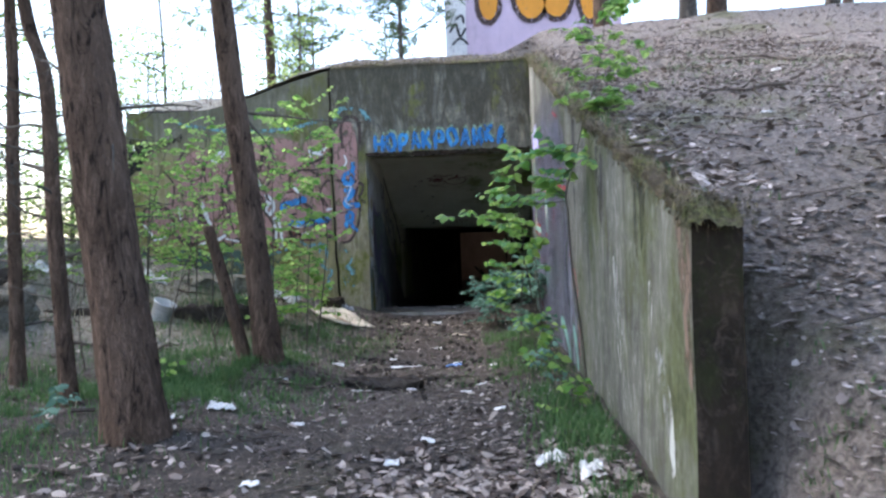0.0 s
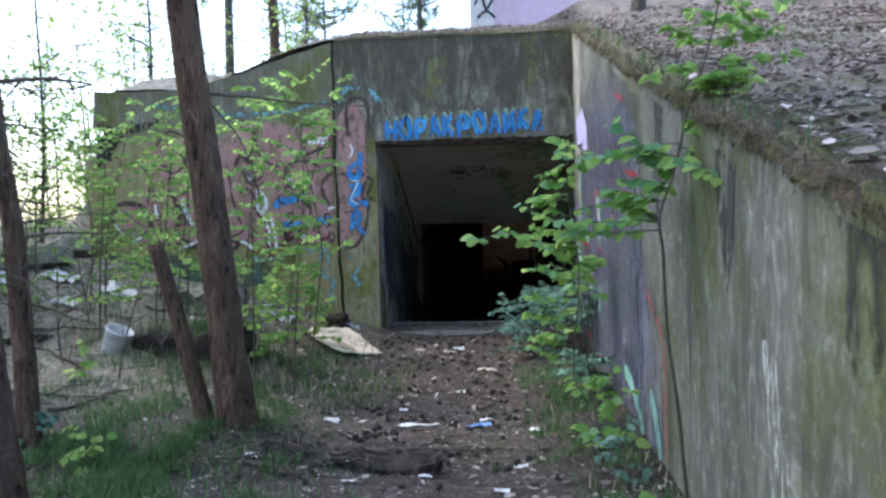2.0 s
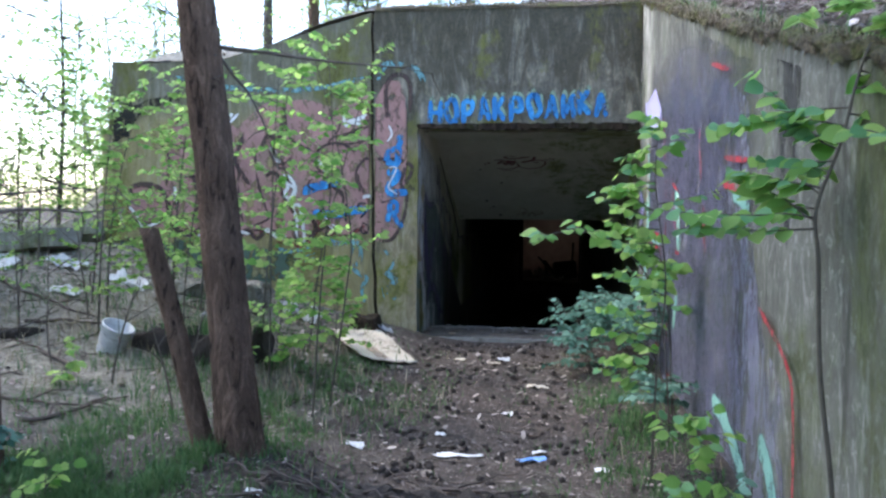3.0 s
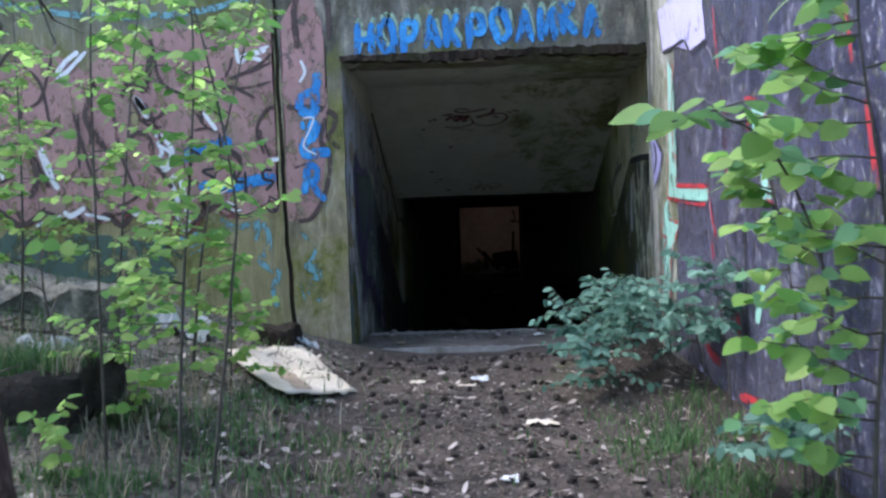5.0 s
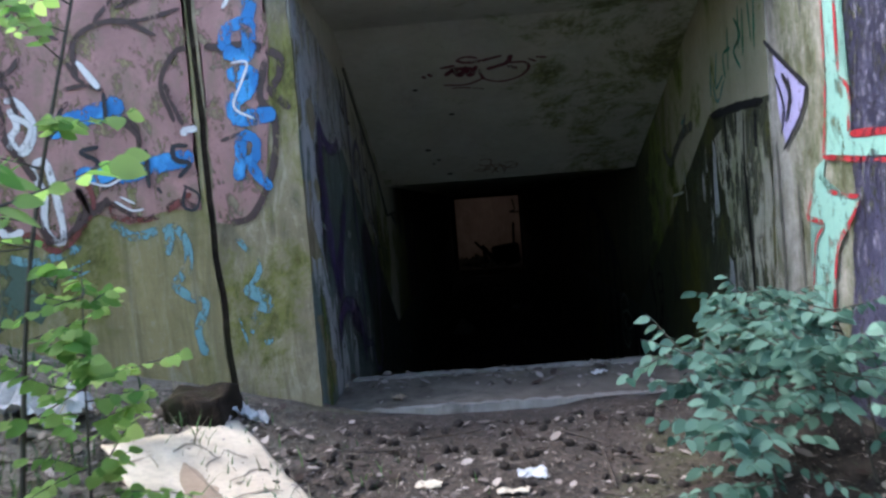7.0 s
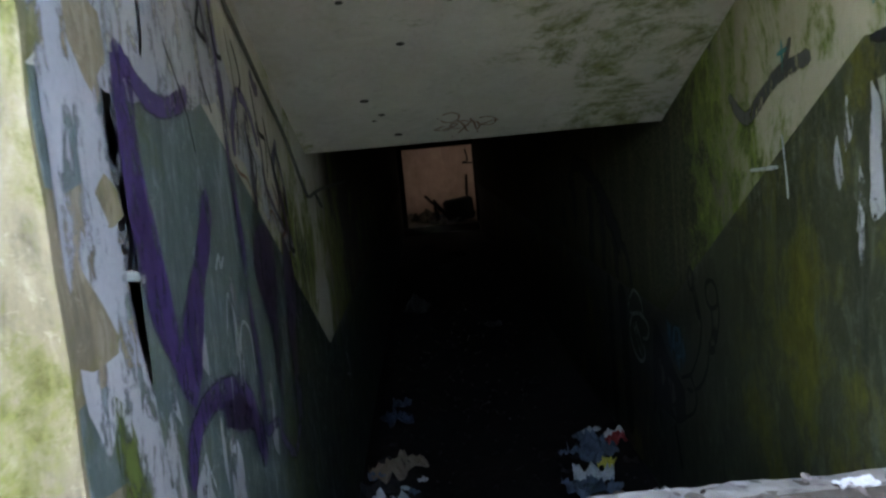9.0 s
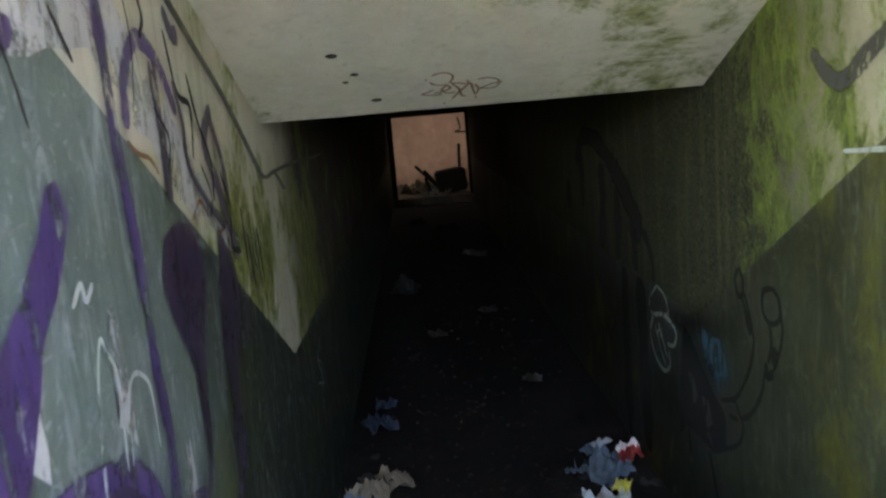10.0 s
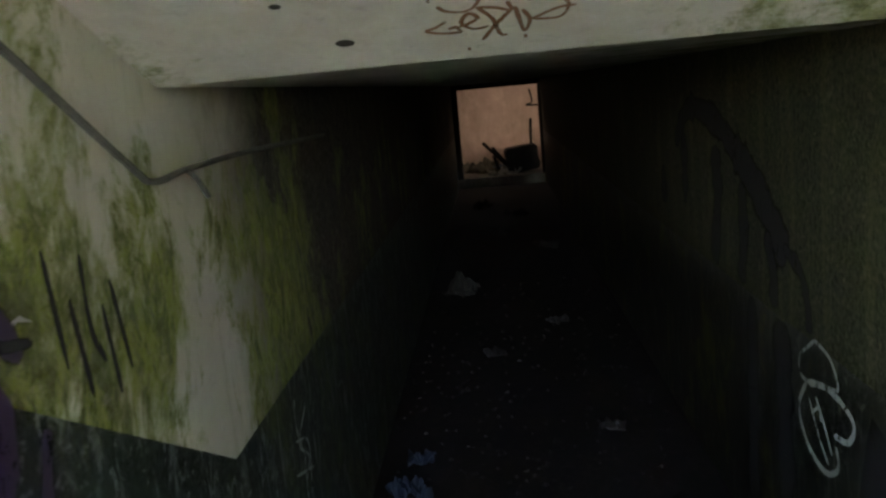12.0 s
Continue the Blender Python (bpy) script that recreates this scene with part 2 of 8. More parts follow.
# One near-black colour for the steps, the corridor floor and the end wall.
M_NEAR_BLACK = concrete("near_black_surface", (0.021, 0.015, 0.012), (0.008, 0.006, 0.0055), (0.006, 0.005, 0.005), (0.010, 0.010, 0.006), 0.3, 0.2, (0.06, 0.046, 0.037), 0.3)
M_FARWALL = concrete("pink_plaster", (0.58, 0.41, 0.35), (0.44, 0.30, 0.25), (0.22, 0.15, 0.12), (0.2, 0.15, 0.1), 0.2, 0.3)
M_PINKWALL = concrete("pink_painted_wall", (0.72, 0.56, 0.67), (0.62, 0.48, 0.58), (0.4, 0.3, 0.4), (0.3, 0.25, 0.27), 0.15, 0.2)


# ---------- building helpers ----------
def part(name, bm, material, parent=None, label="", smooth=False):
    me = bpy.data.meshes.new(name)
    bm.to_mesh(me)
    bm.free()
    for m in material if isinstance(material, (list, tuple)) else [material]:
        me.materials.append(m)
    if smooth:
        for p in me.polygons:
            p.use_smooth = True
    ob = new(name, me)
    if parent:
        ob.parent = parent
    if label:
        ob["label"] = label
    return ob


def quad_grid(bm, fn, nu, nv, mat=0):
    """A grid of faces over fn(u, v), u and v from 0 to 1."""
    vs = [[bm.verts.new(fn(i / nu, j / nv)) for j in range(nv + 1)] for i in range(nu + 1)]
    for i in range(nu):
        for j in range(nv):
            f = bm.faces.new((vs[i][j], vs[i + 1][j], vs[i + 1][j + 1], vs[i][j + 1]))
            f.material_index = mat
    return vs


def wobble(p, amp, size):
    v = Vector(p)
    return v + amp * Vector(noise.noise_vector(v / size))


def prism(bm, outline, axis, a, b, mat=0):
    """An outline of 2D points pushed along an axis from a to b. Axis x: points (y, z); y: (x, z); z: (x, y)."""
    def at(p, k):
        return {"x": (k, p[0], p[1]), "y": (p[0], k, p[1]), "z": (p[0], p[1], k)}[axis]
    lo = [bm.verts.new(at(p, a)) for p in outline]
    hi = [bm.verts.new(at(p, b)) for p in outline]
    fs = [bm.faces.new(lo), bm.faces.new(hi[::-1])]
    n = len(outline)
    for i in range(n):
        fs.append(bm.faces.new((lo[i], hi[i], hi[(i + 1) % n], lo[(i + 1) % n])))
    for f in fs:
        f.material_index = mat
    return fs


def box(bm, lo, hi, mat=0):
    return prism(bm, [(lo[0], lo[1]), (hi[0], lo[1]), (hi[0], hi[1]), (lo[0], hi[1])], "z", lo[2], hi[2], mat)


def fixed(bm):
    bmesh.ops.recalc_face_normals(bm, faces=bm.faces)
    return bm


def cut_fine(bm, size, amp, wave, flat=None):
    """Cuts a mesh into small faces and makes it uneven; flat: the axis (0 to 2) along which it stays nearly true."""
    for _ in range(7):
        long = [e for e in bm.edges if e.calc_length() > size]
        if not long:
            break
        bmesh.ops.subdivide_edges(bm, edges=long, cuts=1, use_grid_fill=True)
    bmesh.ops.triangulate(bm, faces=[f for f in bm.faces if len(f.verts) > 4])
    for v in bm.verts:
        d = wobble(v.co, amp, wave) - v.co
        if flat is not None:
            d[flat] *= 0.2
        v.co += d
    return fixed(bm)


def tube(bm, pts, radii, sides=8, mat=0, cap=True):
    """A tapered tube along points."""
    pts = [Vector(p) for p in pts]
    rings = []
    up = Vector((0.13, 0.21, 1)).normalized()
    for i, p in enumerate(pts):
        d = (pts[min(i + 1, len(pts) - 1)] - pts[max(i - 1, 0)]).normalized()
        a = d.cross(up if abs(d.dot(up)) < 0.95 else Vector((1, 0, 0))).normalized()
        b = d.cross(a)
        r = radii[i] if isinstance(radii, (list, tuple)) else radii
        rings.append([bm.verts.new(p + r * (math.cos(k * math.tau / sides) * a + math.sin(k * math.tau / sides) * b)) for k in range(sides)])
    for r0, r1 in zip(rings, rings[1:]):
        for k in range(sides):
            f = bm.faces.new((r0[k], r0[(k + 1) % sides], r1[(k + 1) % sides], r1[k]))
            f.material_index = mat
    if cap:
        bm.faces.new(rings[0][::-1]).material_index = mat
        bm.faces.new(rings[-1]).material_index = mat
    return rings


def curve_through(pts, n=8):
    """Catmull-Rom points through the given ones."""
    pts = [Vector(p) for p in pts]
    if len(pts) < 3:
        return [pts[0].lerp(pts[-1], k / n) for k in range(n + 1)]
    ext = [2 * pts[0] - pts[1], *pts, 2 * pts[-1] - pts[-2]]
    out = []
    for i in range(1, len(ext) - 2):
        a, b, c, d = ext[i - 1:i + 3]
        for k in range(n):
            t = k / n
            out.append(0.5 * (2 * b + (c - a) * t + (2 * a - 5 * b + 4 * c - d) * t * t + (3 * b - a - 3 * c + d) * t ** 3))
    out.append(pts[-1])
    return out


# ---------- the lie of the land ----------
def ease(a, b, x):
    t = min(1.0, max(0.0, (x - a) / (b - a)))
    return t * t * (3 - 2 * t)


WING_X = 1.0       # face of the wing wall where it meets the portal
WING_END = -8.62   # its free end
LEFT_END = -4.62   # free end of the left wall
FACE = 0.0         # plane of the portal
L_IN, R_IN = -1.25, 1.08   # inner faces of the passage


def wing_shift(y):
    return 0.021 * min(8.62, max(0.0, -y))


def front_height(x, y):
    z = -0.04 + 0.045 * ease(-1.3, -0.05, y) - 0.11 * math.exp(-((y + 3.9) / 1.6) ** 2) * math.exp(-((x + 0.2) / 1.3) ** 2)
    z += 0.10 * math.exp(-((x + 1.55) / 0.5) ** 2 - ((y + 4.4) / 0.6) ** 2)
    rise = 0.27 * max(0.0, -1.0 - x) if x > -4.6 else 0.27 * 3.6 + 0.06 * (-4.6 - x)
    z += min(rise, 1.3) * (0.12 + 0.88 * ease(-5.6, -0.2, y))
    return z + 0.10 * ease(0.3, 1.1, x) * ease(-12, -7, y)


def hill_height(x, y):
    z = 3.4 + 0.265 * y + 0.05 * max(0.0, min(x - 1.3, 4.0))
    if y > 0:
        z = 3.4 + 0.42 * min(y, 2.0) * (0.6 + 0.4 * ease(0.5, 1.5, x)) + 0.05 * max(0.0, min(x - 1.3, 4.0))
    return z


def ground_height(x, y):
    w = WING_X + 0.11 + wing_shift(y)
    if y > 0.2:
        if x < -4.6:
            t = ease(-5.9, -4.7, x)
            return front_height(x, 0) + t * (2.75 - front_height(x, 0)) * ease(0.2, 1.5, y)
        if x < 1.15:
            return 3.4 - 0.5 * ease(-1.7, -3.7, x) + hill_height(x, y) - 3.4
        return hill_height(x, y)
    if x < w and y > -8.6:
        return front_height(x, y)
    slope = ease(-10.6, -6.9, y)
    low, high = front_height(min(x, w), y), hill_height(x, y) * slope + front_height(w, y) * (1 - slope)
    away, beyond = ease(-7.6, -8.8, y), ease(-8.7, -10.2, y)
    return low + (high - low) * ease(w - 0.1 + 0.2 * away - 0.3 * beyond, w + 0.05 + 0.4 * away + 0.6 * beyond, x)


def rough_ground(x, y):
    """Ground height with its small bumps."""
    p = Vector((x, y, 0))
    return ground_height(x, y) + 0.05 * noise.noise(p / 0.9) + 0.022 * noise.noise(p / 0.28) + 0.008 * noise.noise(p / 0.09)


# ---------- ground ----------
def litter_ground():
    m, nt, b = nodes_of("forest_floor")
    v = coords(nt)
    big = noise_of(nt, v, 0.9, 5, 0.6)
    mid = noise_of(nt, v, 6, 8, 0.7)
    fine = noise_of(nt, v, 55, 6, 0.7)
    vor = nt.nodes.new("ShaderNodeTexVoronoi")
    vor.inputs["Scale"].default_value = 34
    nt.links.new(v, vor.inputs["Vector"])
    c = mixed(nt, ramp(nt, mid, 0.35, 0.65), (0.032, 0.024, 0.018), (0.092, 0.069, 0.054))
    c = mixed(nt, scaled(nt, ramp(nt, big, 0.45, 0.62), 0.5), c, (0.125, 0.098, 0.078))
    c = mixed(nt, scaled(nt, ramp(nt, vor.outputs["Color"], 0.62, 0.95), 0.5), c, (0.21, 0.172, 0.145))
    c = mixed(nt, ramp(nt, fine, 0.52, 0.36), c, (0.035, 0.03, 0.026))
    moss = noise_of(nt, v, 0.75, 7, 0.7, 0.6)
    c = mixed(nt, scaled(nt, ramp(nt, moss, 0.57, 0.69), 0.6), c, (0.12, 0.14, 0.05))
    # the bank under the left wall: pale grass and needles, lightened further for the open sky
    side = sum_of(nt, axis_of(nt, 0), scaled(nt, noise_of(nt, v, 1.1, 8, 0.7, 0.5), 3.0))
    pale_lit = mixed(nt, ramp(nt, noise_of(nt, v, 14, 8, 0.75, 0.8), 0.36, 0.62), (0.085, 0.08, 0.052), (0.34, 0.32, 0.265))
    ahead = between(nt, axis_of(nt, 1), -4.2, 3.0, 0.6)
    c = mixed(nt, sum_of(nt, scaled(nt, ramp(nt, side, 0.2, -0.8), 0.85), ahead, "MULTIPLY"), c, pale_lit)
    # the hillside: dry matted needles and leaves
    hill = sum_of(nt, axis_of(nt, 0), scaled(nt, noise_of(nt, v, 2.0, 8, 0.7, 0.5), 0.5))
    matted = mixed(nt, ramp(nt, noise_of(nt, v, 30, 8, 0.75, 0.6), 0.38, 0.62), (0.075, 0.06, 0.05), (0.30, 0.255, 0.22))
    matted = mixed(nt, scaled(nt, ramp(nt, noise_of(nt, v, 0.9, 8, 0.72, 0.4), 0.55, 0.64), 0.7), matted, (0.10, 0.112, 0.035))
    c = mixed(nt, scaled(nt, ramp(nt, hill, 1.35, 1.6), 0.8), c, matted)
    # darker needles towards the start of the path
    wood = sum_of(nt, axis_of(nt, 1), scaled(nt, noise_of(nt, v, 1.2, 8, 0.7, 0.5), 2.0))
    start_dark = sum_of(nt, scaled(nt, ramp(nt, wood, -4.4, -6.2), 0.72), ramp(nt, axis_of(nt, 0), 1.1, 0.6), "MULTIPLY")
    c = mixed(nt, start_dark, c, mixed(nt, ramp(nt, fine, 0.4, 0.62), (0.018, 0.014, 0.010), (0.06, 0.045, 0.034)))
    # dark soil and the shade under the shrubs, both painted along the wing's foot
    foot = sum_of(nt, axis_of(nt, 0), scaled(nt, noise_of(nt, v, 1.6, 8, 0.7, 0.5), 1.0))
    foot_shade = sum_of(nt, ramp(nt, foot, 0.95, 1.25), ramp(nt, axis_of(nt, 0), 1.2, 1.1), "MULTIPLY")
    c = mixed(nt, scaled(nt, foot_shade, 0.85), c, mixed(nt, ramp(nt, fine, 0.4, 0.62), (0.014, 0.011, 0.008), (0.045, 0.034, 0.026)))
    nt.links.new(c, b.inputs["Base Color"])
    b.inputs["Roughness"].default_value = 0.95
    bumped(nt, b, mixed(nt, 0.5, fine, mid), 1.0, 0.04)
    return m


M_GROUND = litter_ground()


def span(stops):
    """Grid lines: stops are (value, step after it)."""
    out = []
    for (a, step), (b, _) in zip(stops, stops[1:]):
        n = max(1, round((b - a) / step))
        out += [a + (b - a) * k / n for k in range(n)]
    return out + [stops[-1][0]]


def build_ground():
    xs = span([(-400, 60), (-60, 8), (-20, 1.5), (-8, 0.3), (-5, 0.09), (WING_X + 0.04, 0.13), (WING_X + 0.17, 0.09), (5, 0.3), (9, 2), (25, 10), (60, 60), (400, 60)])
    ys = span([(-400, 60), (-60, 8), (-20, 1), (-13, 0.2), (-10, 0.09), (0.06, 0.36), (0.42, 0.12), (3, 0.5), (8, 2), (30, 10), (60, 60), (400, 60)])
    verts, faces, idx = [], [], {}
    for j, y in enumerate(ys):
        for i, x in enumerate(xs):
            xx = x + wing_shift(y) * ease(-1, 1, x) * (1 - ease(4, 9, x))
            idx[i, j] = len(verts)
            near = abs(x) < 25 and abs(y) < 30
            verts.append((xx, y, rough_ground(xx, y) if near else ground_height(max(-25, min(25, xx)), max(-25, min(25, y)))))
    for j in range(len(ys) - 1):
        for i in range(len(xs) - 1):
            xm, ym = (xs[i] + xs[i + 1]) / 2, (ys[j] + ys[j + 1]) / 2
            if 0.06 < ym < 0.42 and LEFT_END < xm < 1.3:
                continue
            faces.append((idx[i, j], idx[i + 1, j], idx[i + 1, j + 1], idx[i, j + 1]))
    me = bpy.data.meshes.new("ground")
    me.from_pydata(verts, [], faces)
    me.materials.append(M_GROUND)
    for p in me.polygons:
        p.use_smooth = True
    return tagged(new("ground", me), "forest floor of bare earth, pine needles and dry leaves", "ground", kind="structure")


build_ground()


# ---------- portal ----------
def wall_thing(name, label):
    return tagged(new(name), label, "wall", kind="structure")


portal = wall_thing("wall_portal", "weathered mossy concrete portal wall streaked black, around a dark entrance")
bm = bmesh.new()
prism(bm, [(-1.63, -0.5), (-1.695, 1.05), (-1.715, 2.0), (-1.715, 3.41), (-0.6, 3.43), (0.3, 3.40), (WING_X - 0.005, 3.44), (WING_X - 0.005, 2.19), (-1.25, 2.19), (-1.25, -0.5)], "y", 0.0, 0.44)
cut_fine(bm, 0.11, 0.016, 0.23, 1)
part("wall_face", bm, M_PORTAL, portal)
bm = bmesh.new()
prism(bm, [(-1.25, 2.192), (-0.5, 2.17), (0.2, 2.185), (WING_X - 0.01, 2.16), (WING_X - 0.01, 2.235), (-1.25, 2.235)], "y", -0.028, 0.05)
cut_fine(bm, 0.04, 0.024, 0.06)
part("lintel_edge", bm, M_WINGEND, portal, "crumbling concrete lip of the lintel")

# Dark strip set into the open joint, standing in for its shade.
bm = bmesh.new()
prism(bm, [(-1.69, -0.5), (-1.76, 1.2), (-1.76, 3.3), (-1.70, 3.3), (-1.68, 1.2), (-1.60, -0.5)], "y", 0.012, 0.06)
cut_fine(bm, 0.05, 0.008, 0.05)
part("joint", bm, M_WINGEND, portal, "dark strip standing in for the shade of the open joint")

left_wall = wall_thing("wall_left", "olive and brown stained concrete wall covered with graffiti")
bm = bmesh.new()
prism(bm, [(-1.665, -0.5), (-1.73, 1.05), (-1.745, 2.0), (-1.745, 3.38), (-2.2, 3.25), (-2.85, 3.06), (-3.45, 2.91), (-4.05, 2.90), (-4.60, 2.92), (-4.62, 2.5), (-4.50, 2.46), (-4.48, 2.2), (-4.72, 2.14), (-4.70, 0.2)], "y", 0.0, 0.42)
cut_fine(bm, 0.12, 0.016, 0.23, 1)
part("wall_face", bm, M_LEFT, left_wall)

wing = wall_thing("wall_wing", "tall grey-green concrete retaining wall holding the hillside, stained by run-off")


def wing_top(y):
    return 3.43 + 0.265 * y - 0.05 * math.sin(min(1, max(0, -y / 8.6)) * math.pi)


bm = bmesh.new()
n = 30
outline = [(WING_END, -0.5)] + [(WING_END + (0.0 - WING_END) * k / n, wing_top(WING_END + (0.0 - WING_END) * k / n)) for k in range(n + 1)] + [(0.0, -0.5)]
prism(bm, outline, "x", WING_X, WING_X + 0.175)
# Free end: its stain and the shade on that side, in one near-black.
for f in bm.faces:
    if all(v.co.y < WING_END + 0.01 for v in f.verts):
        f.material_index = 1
bmesh.ops.triangulate(bm, faces=[f for f in bm.faces if len(f.verts) > 4])
cut_fine(bm, 0.16, 0.014, 0.3, 0)
for v in bm.verts:
    v.co.x += wing_shift(v.co.y)
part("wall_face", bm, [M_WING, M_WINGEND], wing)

# ---------- passage ----------
DADO = [(0.0, 1.45), (1.30, 1.455), (4.10, -0.09), (24.0, -0.13)]
STEP_Y, RISE, GOING, STEPS = 0.95, 0.172, 0.304, 9
LOW = 0.02 - RISE * STEPS
CEIL = [(0.0, 2.19), (1.40, 2.19), (3.87, 1.225), (24.0, 1.20)]


def line_at(line, y):
    for (y0, z0), (y1, z1) in zip(line, line[1:]):
        if y <= y1:
            return z0 + (z1 - z0) * (y - y0) / (y1 - y0)
    return line[-1][1]


def passage_wall(name, x, out, label, lower, upper):
    """One side of the passage: painted below, whitewashed above."""
    wall = wall_thing(name, label)
    ys = [0.02 + 0.1 * k for k in range(13)] + [1.30 + 0.1 * k for k in range(28)] + [4.10, 4.6, 5.2, 6, 7, 8, 11, 15, 20, 24.0]
    low, dado, top = (lambda y: LOW - 0.15), (lambda y: line_at(DADO, y)), (lambda y: line_at(CEIL, y) + 0.12)
    for nm, mat, lo, hi in (("lower_paint", lower, low, dado), ("upper_paint", upper, dado, top)):
        bm = bmesh.new()
        rows = []
        for y in ys:
            a, b = lo(y), hi(y)
            rows.append([bm.verts.new((x, y, a + (b - a) * k / 8)) for k in range(9)])
        for r0, r1 in zip(rows, rows[1:]):
            for k in range(8):
                bm.faces.new((r0[k], r1[k], r1[k + 1], r0[k + 1]))
        bmesh.ops.recalc_face_normals(bm, faces=bm.faces)
        ret = bmesh.ops.extrude_face_region(bm, geom=list(bm.faces))
        for v in [g for g in ret["geom"] if isinstance(g, bmesh.types.BMVert)]:
            v.co.x += out
        part(nm, fixed(bm), mat, wall)
    return wall


wall_in_l = passage_wall("wall_passage_1", L_IN, -0.3, "passage wall, worn green paint below, mouldy whitewash above, shade painted deep in", M_DADO, M_WHITEWASH)
wall_in_r = passage_wall("wall_passage_2", R_IN, 0.3, "mossy passage wall, olive-moulded paint below, stained whitewash above, shade painted deep in", M_DADO_OLIVE, M_WHITEWASH_R)

bm = bmesh.new()
prism(bm, [(0.05, 2.195), (1.40, 2.19), (3.87, 1.225), (24.0, 1.20), (24.0, 2.7), (0.44, 2.7)], "x", L_IN - 0.02, R_IN + 0.02)
ceil = part("ceiling", fixed(bm), M_CEIL)
tagged(ceil, "whitewashed ceiling, level and then sloping down over stairs", "ceiling", kind="structure")

floor = tagged(new("floor"), "dirty concrete landing and corridor floor with litter", "floor", kind="structure")
bm = bmesh.new()
prism(bm, [(0.04, -0.35), (0.04, -0.045), (0.12, -0.045), (0.12, 0.02), (STEP_Y, 0.02), (STEP_Y, -0.35)], "x", L_IN + 0.002, R_IN - 0.002)
cut_fine(bm, 0.07, 0.006, 0.13)
part("landing", bm, M_SLAB, floor)
for a, b, z in ((STEP_Y - 0.10, STEP_Y + 0.012, 0.024), (0.10, 0.14, 0.022)):
    bm = bmesh.new()
    box(bm, (L_IN + 0.02, a, z - 0.06), (R_IN - 0.02, b, z))
    cut_fine(bm, 0.05, 0.012, 0.06)
    part("step_edge", bm, M_EDGE, floor, "worn pale concrete edge")
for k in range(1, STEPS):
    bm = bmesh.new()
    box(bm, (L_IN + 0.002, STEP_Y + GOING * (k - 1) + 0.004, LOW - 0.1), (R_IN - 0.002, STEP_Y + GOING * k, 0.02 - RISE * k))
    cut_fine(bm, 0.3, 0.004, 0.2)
    part("step", bm, M_NEAR_BLACK, floor)
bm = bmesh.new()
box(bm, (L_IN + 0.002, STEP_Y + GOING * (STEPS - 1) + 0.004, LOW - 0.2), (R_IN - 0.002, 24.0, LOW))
part("corridor_floor", fixed(bm), M_NEAR_BLACK, floor)

# far end: a doorway into a lit room
DOOR = (-1.10, 1.02, 1.05)
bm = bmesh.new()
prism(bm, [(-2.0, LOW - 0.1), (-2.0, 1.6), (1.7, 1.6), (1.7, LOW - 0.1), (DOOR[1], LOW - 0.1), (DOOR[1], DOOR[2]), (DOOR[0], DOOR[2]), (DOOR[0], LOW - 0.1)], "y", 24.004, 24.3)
end_wall = part("wall_end", fixed(bm), M_NEAR_BLACK)
tagged(end_wall, "dark end wall of the corridor with an open doorway", "wall", kind="structure")
bm = bmesh.new()
box(bm, (-3.0, 28.0, LOW - 0.2), (3.0, 28.3, 1.8))
box(bm, (-3.3, 24.304, LOW - 0.2), (-3.0, 28.3, 1.8))
box(bm, (3.0, 24.304, LOW - 0.2), (3.3, 28.3, 1.8))
room = part("wall_room", fixed(bm), M_FARWALL)
tagged(room, "pinkish plaster walls of the daylit room beyond", "wall", kind="structure")
bm = bmesh.new()
box(bm, (-3.0, 24.0, LOW - 0.2), (3.0, 28.0, LOW + 0.24))
tagged(part("floor_room", fixed(bm), M_SLAB), "rubble-strewn concrete floor of the far room", "floor", kind="structure")
bm = bmesh.new()
for lo, hi in (((-3.3, 24.304, 1.8), (3.3, 25.0, 2.1)), ((-3.3, 27.2, 1.8), (3.3, 28.3, 2.1)), ((-3.3, 25.0, 1.8), (-0.9, 27.2, 2.1)), ((0.9, 25.0, 1.8), (3.3, 27.2, 2.1))):
    box(bm, lo, hi)
tagged(part("ceiling_room", fixed(bm), M_SLAB), "concrete ceiling with an added hatch holding the room lamp", "ceiling", kind="structure")
# Far room's source is unseen; a ceiling hatch and area lamp are added.
hatch = bpy.data.lights.new("hatch_lamp", "AREA")
hatch.shape, hatch.size, hatch.size_y, hatch.energy, hatch.color = "RECTANGLE", 1.7, 2.1, 0.19, (1.0, 0.92, 0.86)
new("hatch_lamp", hatch).matrix_world = look((0, 26.1, 2.05), (0, 26.1, 0))


# ---------- graffiti ----------
def on_front(x, z, d):
    return (x, FACE - d, z)


def on_wing(y, z, d):
    return (WING_X + wing_shift(y) - d, y, z)


def on_left_in(y, z, d):
    return (L_IN + d, y, z)


def on_right_in(y, z, d):
    return (R_IN - d, y, z)


def on_slope(x, y, d):
    return (x, y, line_at(CEIL, y) - d)


def on_pink(x, z, d):
    return (x + 0.35, 9.0 - d, z)


